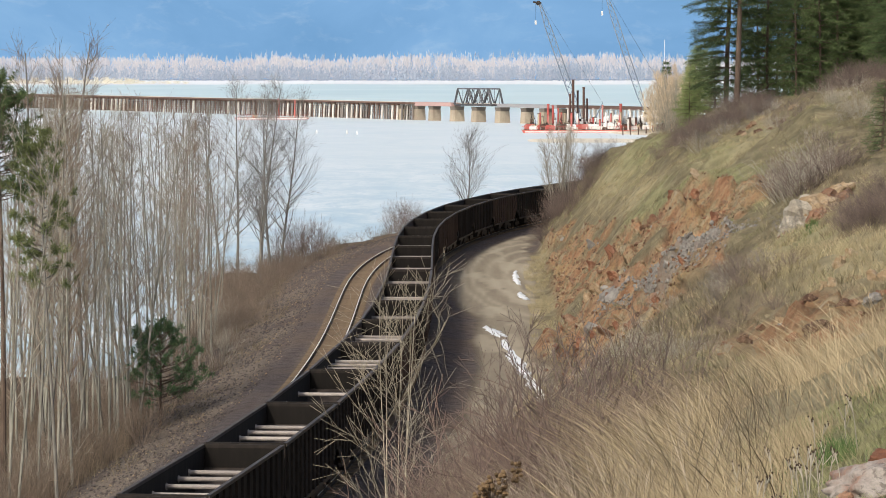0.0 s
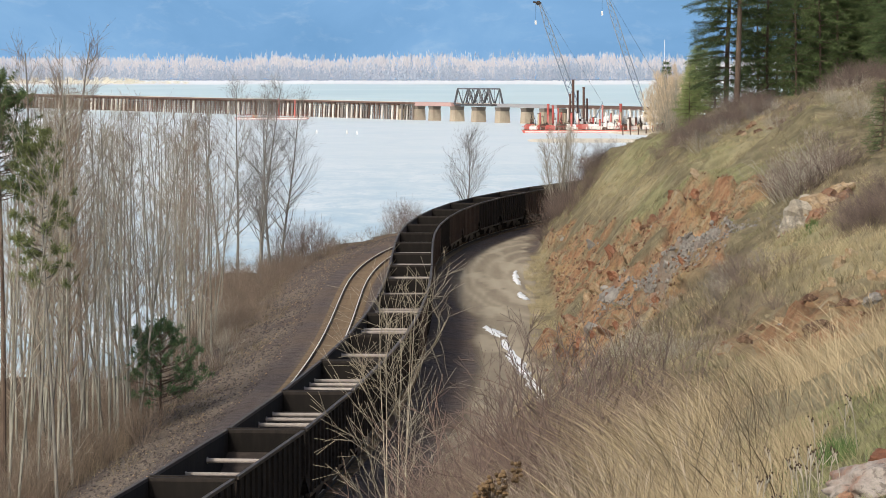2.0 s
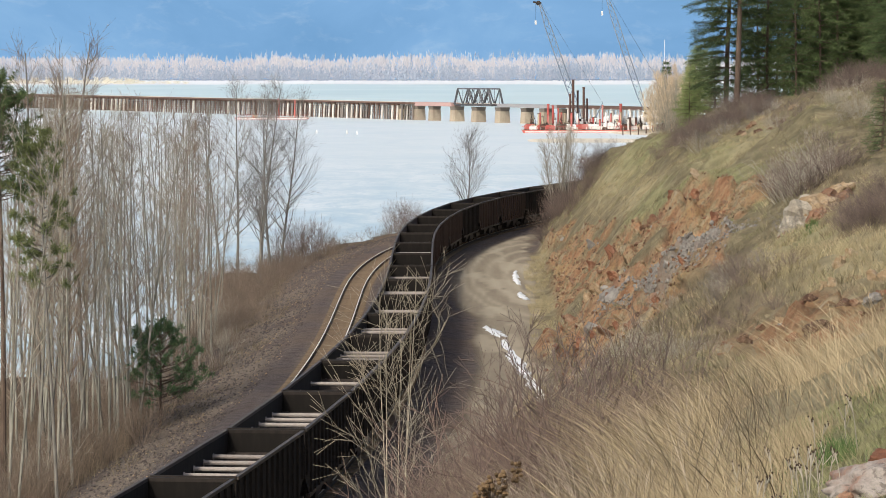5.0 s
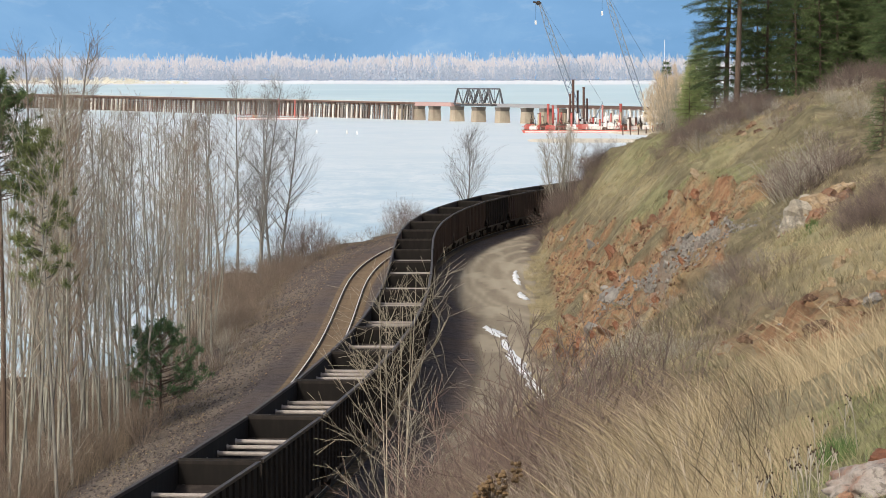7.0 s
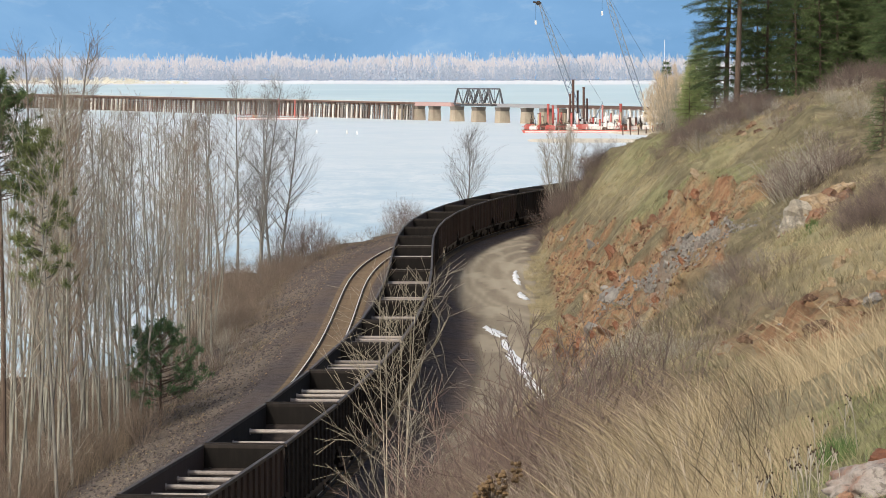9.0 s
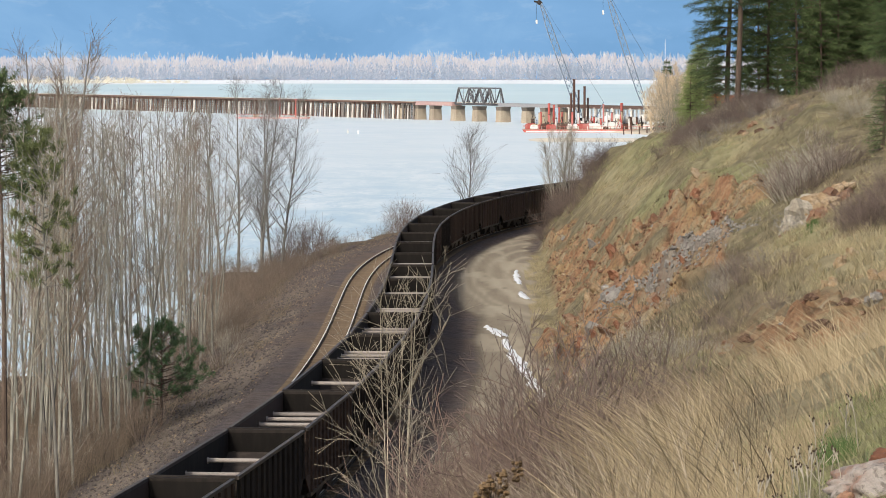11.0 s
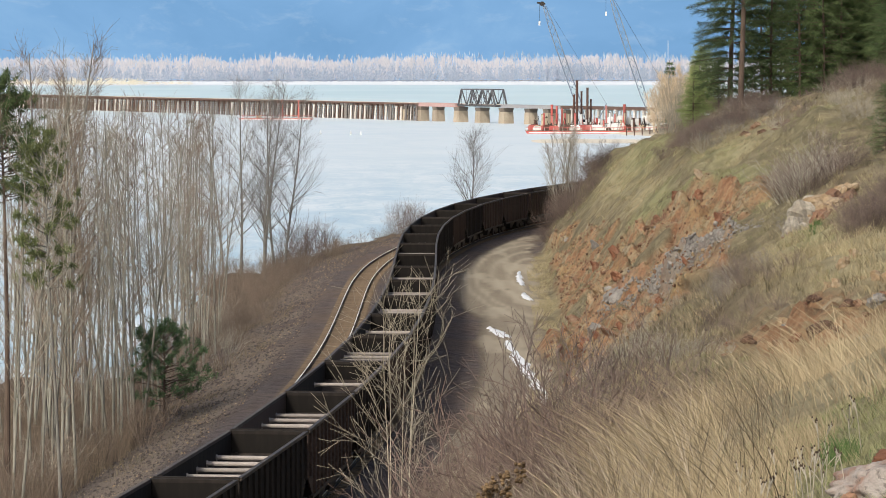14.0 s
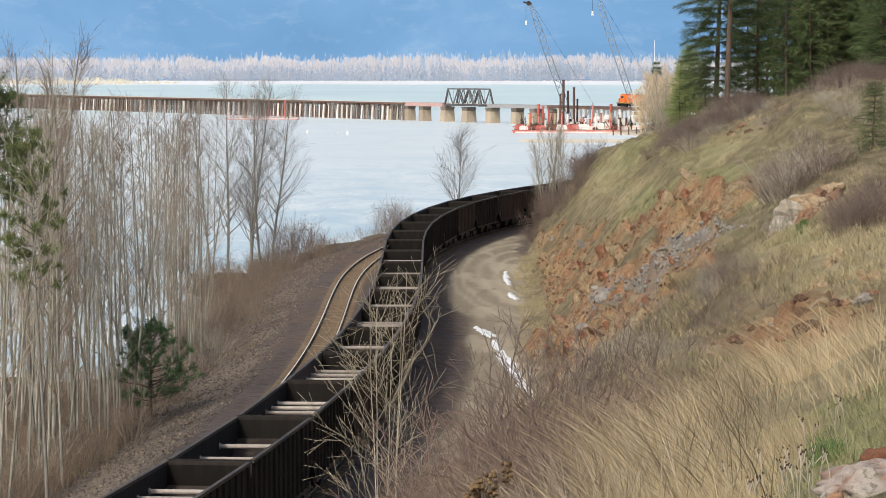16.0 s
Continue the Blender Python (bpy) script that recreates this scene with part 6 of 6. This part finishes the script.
boulder(2.95, 22.6, (0.48, 0.45, 0.25), "pale lichen-spotted boulder in the grass", "rock_boulder")
boulder(2.6, 22.3, (0.09, 0.12, 0.14), "small reddish rock beside the boulder", "rock_red")
boulder(3.15, 24.3, (0.16, 0.25, 0.11), "rusty rock in the grass", "rock_red")


# ---- grass
def blades(name, label, mat, spots, height, width, lean, count, segs=2, wild=0.25, seed=5):
    """Grass as thin bent blades; spots(n, rs) gives the feet and their size."""
    rs = np.random.RandomState(seed)
    x, y, k = spots(count, rs)
    n = len(x)
    z = ground_z(x, y) - 0.03
    h = height * rs.uniform(0.5, 1.15, n) * k
    a = rs.uniform(0, 6.283, n)
    dx, dy = lean[0] + wild * np.cos(a), lean[1] + wild * np.sin(a)
    w = width * rs.uniform(0.6, 1.3, n)
    rows = []
    for i in range(segs):
        u = i / segs
        cx, cy, cz, ww = x + dx * h * (0.55 * u + 0.45 * u * u), y + dy * h * u, z + h * u * (1 - 0.12 * u), w * (1 - 0.6 * u) / 2
        rows += [np.stack([cx - ww, cy, cz], -1), np.stack([cx + ww, cy, cz], -1)]
    rows.append(np.stack([x + dx * h, y + dy * h, z + h * 0.88], -1))
    m = 2 * segs + 1
    co = np.stack(rows, 1).reshape(-1, 3)
    first = np.arange(n)[:, None] * m
    loops = np.concatenate([first + np.array([2 * i, 2 * i + 1, 2 * i + 3, 2 * i + 2]) for i in range(segs - 1)] + [first + np.array([2 * segs - 2, 2 * segs - 1, 2 * segs])], 1)
    starts = (np.arange(n)[:, None] * loops.shape[1] + np.array([4 * i for i in range(segs)])).ravel()
    me = bpy.data.meshes.new(name)
    me.vertices.add(len(co))
    me.vertices.foreach_set("co", co.ravel())
    me.loops.add(loops.size)
    me.loops.foreach_set("vertex_index", loops.ravel().astype(np.int32))
    me.polygons.add(len(starts))
    me.polygons.foreach_set("loop_start", starts.astype(np.int32))
    me.materials.append(mat)
    me.update()
    me.validate()
    return tagged(new(name, me), label, "grass", kind="stuff")


M["straw"] = leafy("straw_blades", (0.26, 0.205, 0.125), (0.61, 0.50, 0.325))
M["straw_dull"] = leafy("dull_straw", (0.15, 0.13, 0.083), (0.35, 0.31, 0.20))
M["dead_grass"] = leafy("dead_grass", (0.10, 0.08, 0.055), (0.27, 0.22, 0.15))
M["green_blade"] = leafy("green_blades", (0.05, 0.095, 0.03), (0.19, 0.28, 0.10))
M["olive_blade"] = leafy("olive_blades", (0.17, 0.175, 0.085), (0.40, 0.38, 0.21))


def hill_spot(n, rs):
    y = rs.uniform(66, 380, n)
    x = y * rs.uniform(0.0, 0.131, n)
    ok = (x - toe_x(y) > 0.4) & (rock_mask(x, y) < 0.12 + 0.35 * rs.rand(n))
    return x[ok], y[ok]


def verge_spot(n, rs):
    """Straw along the foot of the cut and beside the ditch."""
    y = rs.uniform(178, 330, n)
    x = toe_x(y) + rs.uniform(-1.7, 0.6, n)
    ok = (fbm(x * 0.8, y * 0.2, 3, 65) > 0.38 + 0.2 * rs.rand(n)) & (rock_mask(x, y) < 0.2)
    return x[ok], y[ok], np.ones(ok.sum())


def clumps(wanted, per, radius):
    """Bunch grass: many blades out of each foot; wanted(x, y) is the share of feet kept."""
    def f(n, rs):
        x, y = hill_spot(n // per * 3, rs)
        ok = np.nonzero(wanted(x, y) > rs.rand(len(x)))[0][:n // per]
        k = np.repeat(rs.uniform(0.55, 1.35, len(ok)), per)
        x, y = np.repeat(x[ok], per), np.repeat(y[ok], per)
        a, d = rs.uniform(0, 6.283, len(x)), radius * k * np.sqrt(rs.rand(len(x)))
        return x + d * np.cos(a), y + d * np.sin(a), k
    return f


def dull_share(x, y):
    return 0.15 + 0.55 * smooth01(0.4, 0.6, fbm(x * 0.5, y * 0.2, 3, 62)) * (1 - pale_field(x, y)) * (1 - green_field(x, y))


def straw_share(x, y):
    return 0.04 + pale_field(x, y)


def olive_share(x, y):
    return 0.03 + green_field(x, y) + 0.18 * smooth01(0.5, 0.62, fbm(x * 0.2, y * 0.08, 3, 63)) * (y > 160)


def dead_share(x, y):
    return 0.04 + 0.8 * brown_field(x, y)


def hanging(n, rs):
    """Tufts that hold on between the broken rock."""
    y = rs.uniform(165, 340, n)
    x = toe_x(y) + rs.uniform(0.4, 13.5, n)
    ok = np.nonzero((rock_mask(x, y) > 0.3) & (fbm(x * 0.6, y * 0.3, 3, 64) > 0.46 + 0.12 * rs.rand(n)) & (scree_mask(x, y) < 0.35))[0][:n // 40]
    k = np.repeat(rs.uniform(0.5, 1.3, len(ok)), 18)
    x, y = np.repeat(x[ok], 18), np.repeat(y[ok], 18)
    return x + rs.normal(0, 0.22, len(x)), y + rs.normal(0, 0.22, len(x)), k


M["straw_hill"] = leafy("bleached_hill_straw", (0.27, 0.225, 0.13), (0.52, 0.45, 0.28))
blades("dry_hill_grass", "dull dry bunch grass covering the hillside", M["straw_dull"], clumps(dull_share, 16, 0.28), 0.42, 0.02, (-0.15, 0.0), 90000, 2, 0.75, 5)
blades("straw_hill_grass", "pale straw tufts on the hillside", M["straw_hill"], clumps(straw_share, 18, 0.26), 0.5, 0.016, (-0.2, 0.0), 80000, 2, 0.7, 6)
blades("green_hill_grass", "olive green grass on the upper hillside", M["olive_blade"], clumps(olive_share, 16, 0.3), 0.3, 0.02, (-0.1, 0.0), 90000, 2, 0.7, 7)
blades("verge_grass", "short straw along the edge of the dirt road", M["straw_hill"], verge_spot, 0.3, 0.018, (-0.2, 0.0), 16000, 2, 0.7, 23)
blades("hanging_grass", "dull grass tufts between the broken rocks of the cut", M["straw_dull"], hanging, 0.38, 0.02, (-0.25, 0.0), 30000, 2, 0.7, 22)
blades("dead_hill_grass", "grey-brown dead weeds among the brush", M["dead_grass"], clumps(dead_share, 14, 0.3), 0.6, 0.018, (-0.1, 0.0), 50000, 2, 0.7, 21)


def clear(x, y):
    """Grass keeps off the boulder and thins out on the stony corner."""
    return (np.hypot((x - 2.95) / 0.42, (y - 22.4) / 2.6) > 1) & (x / y < np.interp(y, (19, 23, 28, 34, 38), (0.078, 0.097, 0.108, 0.121, 0.16)) + 0.03 * (fbm(x * 3.0, y * 0.8, 3, 72) - 0.5))


def knoll_spot(q0, q1, y0, y1):
    def f(n, rs):
        y = rs.uniform(y0, y1, n)
        x = y * rs.uniform(q0, q1, n)
        ok = clear(x, y)
        return x[ok], y[ok], np.ones(ok.sum())
    return f


def patchy(q0, q1, y0, y1):
    def f(n, rs):
        y = rs.uniform(y0, y1, n)
        x = y * rs.uniform(q0, q1, n)
        ok = (fbm(x * 1.3, y * 0.22, 3, 71) > 0.38 + 0.25 * rs.rand(n)) & clear(x, y) & (rock_mask(x, y) < 0.15 + 0.3 * rs.rand(n))
        return x[ok], y[ok], np.ones(ok.sum())
    return f


blades("tall_straw_grass", "tall bleached grass leaning over on the near slope", M["straw"], patchy(0.048, 0.135, 26, 62), 1.05, 0.0075, (-0.6, 0.1), 4600, 5, 0.7, 8)
blades("front_straw_grass", "pale dry stems on the nearest slope", M["straw"], knoll_spot(0.06, 0.118, 21, 34), 0.5, 0.0045, (-0.5, 0.0), 3000, 4, 0.5, 17)
blades("dead_stem", "dark dead stems among the straw", M["dead_grass"], knoll_spot(0.01, 0.1, 24, 66), 0.9, 0.008, (-0.45, 0.1), 1900, 4, 0.7, 18)
blades("near_straw_grass", "bleached tangled grass on the near slope", M["straw"], patchy(0.046, 0.135, 21, 72), 0.55, 0.006, (-0.45, 0.1), 10000, 4, 0.8, 9)
blades("bank_grass", "dry grass on the slope behind the knoll", M["straw"], patchy(0.05, 0.131, 92, 170), 0.42, 0.014, (-0.35, 0.0), 12000, 3, 0.6, 15)
blades("matted_grass", "matted dead grass on the near slope", M["dead_grass"], knoll_spot(0.0, 0.075, 18, 85), 0.24, 0.011, (-0.3, 0.0), 9000, 2, 0.9, 10)


def tuft_spot(cx, cy, r):
    def f(n, rs):
        a, d = rs.uniform(0, 6.28, n), r * np.sqrt(rs.rand(n))
        return cx + d * np.cos(a), cy + 4 * d * np.sin(a), 1.2 - 0.6 * d / r
    return f


def sprout_spot(n, rs):
    y = rs.uniform(20, 37, n)
    x = y * rs.uniform(0.08, 0.135, n)
    ok = (np.hypot((x - 2.9) / 0.3, (y - 22.6) / 1.6) > 1) & (fbm(x * 2.0, y * 0.6, 3, 91) > 0.35 + 0.3 * rs.rand(n))
    return x[ok], y[ok], np.ones(ok.sum())


def olive_spot(n, rs):
    y = rs.uniform(20, 38, n)
    x = y * rs.uniform(0.078, 0.135, n)
    ok = (np.hypot((x - 2.95) / 0.42, (y - 22.4) / 2.2) > 1) & (x / y - 0.112 + 0.0022 * (y - 23) > 0.03 * (rs.rand(n) - 0.6))
    return x[ok], y[ok], np.ones(ok.sum())


M["stalk"] = leafy("grey_tan_stalks", (0.26, 0.215, 0.165), (0.50, 0.425, 0.33))
blades("dry_stalk", "pale dead stalks among the brambles", M["stalk"], knoll_spot(-0.02, 0.075, 28, 76), 0.95, 0.008, (-0.3, 0.0), 1500, 5, 0.9, 19)
blades("green_tuft", "fresh green grass tuft beside the boulder", M["green_blade"], tuft_spot(3.14, 27.6, 0.15), 0.34, 0.006, (-0.05, 0.0), 330, 4, 0.35, 11)
blades("green_sprouts", "short green grass on the near slope", M["green_blade"], sprout_spot, 0.1, 0.006, (-0.1, 0.0), 3000, 2, 0.6, 12)
blades("olive_sprouts", "short olive grass between the straw and the boulder", M["olive_blade"], olive_spot, 0.15, 0.0055, (-0.15, 0.0), 9000, 3, 0.7, 20)
blades("green_tuft", "small green grass tuft on the near slope", M["green_blade"], tuft_spot(1.75, 22.6, 0.09), 0.2, 0.007, (0.0, 0.0), 200, 4, 0.4, 13)
blades("green_tuft", "small green tuft on the hillside", M["green_blade"], tuft_spot(17.6, 165.0, 0.3), 0.5, 0.03, (0.0, 0.0), 90, 3, 0.6, 14)


M["flower_brown"] = leafy("dried_flower_brown", (0.085, 0.055, 0.03), (0.31, 0.205, 0.11))


def slope_spot(n, rs):
    y = rs.uniform(150, 420, n)
    d = -13.6 + 4.0 * rs.rand(n) ** 2
    x = line_x(y) + d * np.interp(y, SHELF_Y, SHELF_W)
    ok = fbm(x * 0.4, y * 0.12, 3, 81) > 0.42 + 0.2 * rs.rand(n)
    return x[ok], y[ok], np.ones(ok.sum())


blades("embankment_grass", "dry grass at the foot of the embankment", M["dead_grass"], slope_spot, 0.5, 0.03, (0.1, 0.0), 8000, 3, 0.6, 16)


def reed_spot(n, rs):
    y = rs.uniform(146, 215, n)
    x = y * rs.uniform(-0.134, -0.085, n)
    d = x - line_x(y)
    ok = (d < -12.8) & (d > -34) & (ground_z(x, y) > 0.1) & (fbm(x * 0.5, y * 0.15, 3, 82) > 0.3 + 0.25 * rs.rand(n))
    return x[ok], y[ok], np.ones(ok.sum())


M["reed_brown"] = leafy("brown_reeds", (0.085, 0.066, 0.05), (0.23, 0.178, 0.132))
blades("reed_thicket", "dense brown reeds and dead stems at the foot of the wood", M["reed_brown"], reed_spot, 1.9, 0.02, (0.05, 0.0), 22000, 3, 0.22, 24)
# ---- weeds with dark seed heads
def weed(seed, h, label):
    rnd = random.Random(seed)
    g = Geo()
    top = limb(g, rnd, (0, 0, -0.05), (-0.1, 0, 1), h, 0.0022, 5, 0.08, 0.02, 4)
    tips = [top[-1]]
    for b in range(4):
        p, d = along(top, rnd.uniform(0.45, 0.9))
        tips.append(limb(g, rnd, p, d + unit(rnd) * 0.7, h * rnd.uniform(0.15, 0.3), 0.0016, 3, 0.1, 0.08, 3)[-1])
    w = empty("seed_weed", label, "weed", "weeds with seed heads")
    part("stem", g, M["twig_tan"], w)
    for t in tips:
        part("seed_head", Geo().tube([t - Vector((0, 0, 0.008)), t, t + Vector((0, 0, 0.007)), t + Vector((0, 0, 0.012))], [0.003, 0.0085, 0.007, 0.002], 7), M["seed_dark"], w)
    return w


M["seed_dark"] = leafy("dark_seed_heads", (0.035, 0.024, 0.018), (0.11, 0.075, 0.05))
weeds = [weed(400 + i, 0.55, "dry brown weed with round dark seed heads") for i in range(3)]
for i in range(26):
    y = rocks.uniform(21, 28)
    x = y * rocks.uniform(0.078, 0.118) if i < 25 else y * rocks.uniform(0.12, 0.128)
    copy_thing(rocks.choice(weeds), stand(x, y, rocks.uniform(0, 6.28), rocks.uniform(0.55, 0.95)))
drop(weeds)


# ---- dried flower cluster close to the camera
def dried_flower():
    rnd = random.Random(9)
    f = empty("dried_flower", "brown dried flower cluster on a thin stalk", "flower")
    stem, heads = Geo(), Geo()
    base = float(ground_z(0.14, 10.0))
    top = limb(stem, rnd, (0.16, 10.0, base - 0.05), (-0.02, 0, 1), 20.76 - base, 0.004, 6, 0.01, 0.01, 5)
    for k in range(30):
        a = rnd.uniform(0, 6.28)
        end = top[-1] + Vector((rnd.uniform(-0.10, 0.075), rnd.uniform(-0.06, 0.06), 0))
        end.z += 0.06 + (end.x - top[-1].x) * 0.75 + rnd.uniform(-0.03, 0.03)
        stem.tube([top[-2].lerp(top[-1], rnd.random()), (top[-1] + end) / 2 + Vector((0, 0, 0.01)), end], [0.002, 0.0018, 0.0015], 4, cap=False)
        for j in range(5):
            c = end + unit(rnd) * 0.014
            heads.tube([c + Vector((0, 0, -0.006)), c, c + Vector((0, 0, 0.006))], [0.003, 0.0075, 0.004], 6)
    part("stalk", stem, M["twig_red"], f)
    part("flower_head", heads, M["flower_brown"], f, "rusty brown seed clusters")
    return f


dried_flower()

# ---- leafless sapling in front of the train, brambles and thin shrubs on the near slope
M["bark_sapling"] = bark("tan_sapling_bark", (0.34, 0.30, 0.23), (0.66, 0.60, 0.48), 12)
M["twig_sapling"] = leafy("tan_sapling_twigs", (0.27, 0.235, 0.18), (0.52, 0.46, 0.36))
sx, sy = -0.86, 62.0
sap = bare_tree(501, 18.3 - float(ground_z(sx, sy)), 0.022, 1.9, 10, 4, (M["bark_sapling"], M["twig_sapling"]), "leafless multi-stemmed sapling on the slope beside the train", fork=5, first=0.16, open_angle=1.25, rise=0.08, fine=0.0036, tilts=(0.02, 0.1), crook=1.8)
sap.matrix_basis = stand(sx, sy, 0.4)
M["twig_bramble"] = leafy("bramble_canes", (0.11, 0.075, 0.063), (0.28, 0.205, 0.175))
cane = [bush(520 + i, 1.6, 2.0, 18, M["twig_bramble" if i < 2 else "twig_mauve"], "arching reddish bramble canes on the near slope", 0.0065, 0.10, "brambles") for i in range(3)]
for i in range(46):
    y = rocks.uniform(44, 78)
    x = y * rocks.uniform(0.002, 0.06)
    copy_thing(cane[i % 3], stand(x, y, rocks.uniform(0, 6.28), rocks.uniform(0.6, 1.2)))
tangle = []
for count, y0, y1, q0, q1, k0, k1 in ((40, 62, 84, 0.0, 0.036, 0.7, 1.25), (30, 30, 60, 0.0, 0.052, 0.35, 0.7), (22, 60, 84, 0.044, 0.078, 0.6, 1.0)):
    for i in range(count):
        y = rocks.uniform(y0, y1)
        tangle.append((cane[i % 2], stand(y * rocks.uniform(q0, q1), y, rocks.uniform(0, 6.28), rocks.uniform(k0, k1))))
thicket("bramble_tangle", "dense tangle of red-brown bramble canes on the near slope", tangle)
drop(cane)
shrub = bare_tree(510, 2.6, 0.028, 1.3, 7, 3, (M["twig_mauve"], M["twig_mauve"]), "thin dark leafless shrub on the near slope", fork=3, first=0.25, open_angle=0.9, rise=0.05, fine=0.008, name="shrub", category="bush", group="thin shrubs")
for x, y, k in ((2.05, 58, 1.0), (1.75, 54, 0.9), (2.9, 66, 1.1), (1.2, 60, 0.9), (3.6, 70, 1.0), (4.4, 76, 1.0), (5.2, 80, 1.1), (1.5, 63, 1.2)):
    copy_thing(shrub, stand(x, y, rocks.uniform(0, 6.28), k))
drop([shrub])
# ---------------------------------------------------------------- what moves
def motions():
    for thing, s, spread in TRAIN:
        walk(thing, [(t, ride(s + train_s(t), spread)) for t in TIMES])


motions()
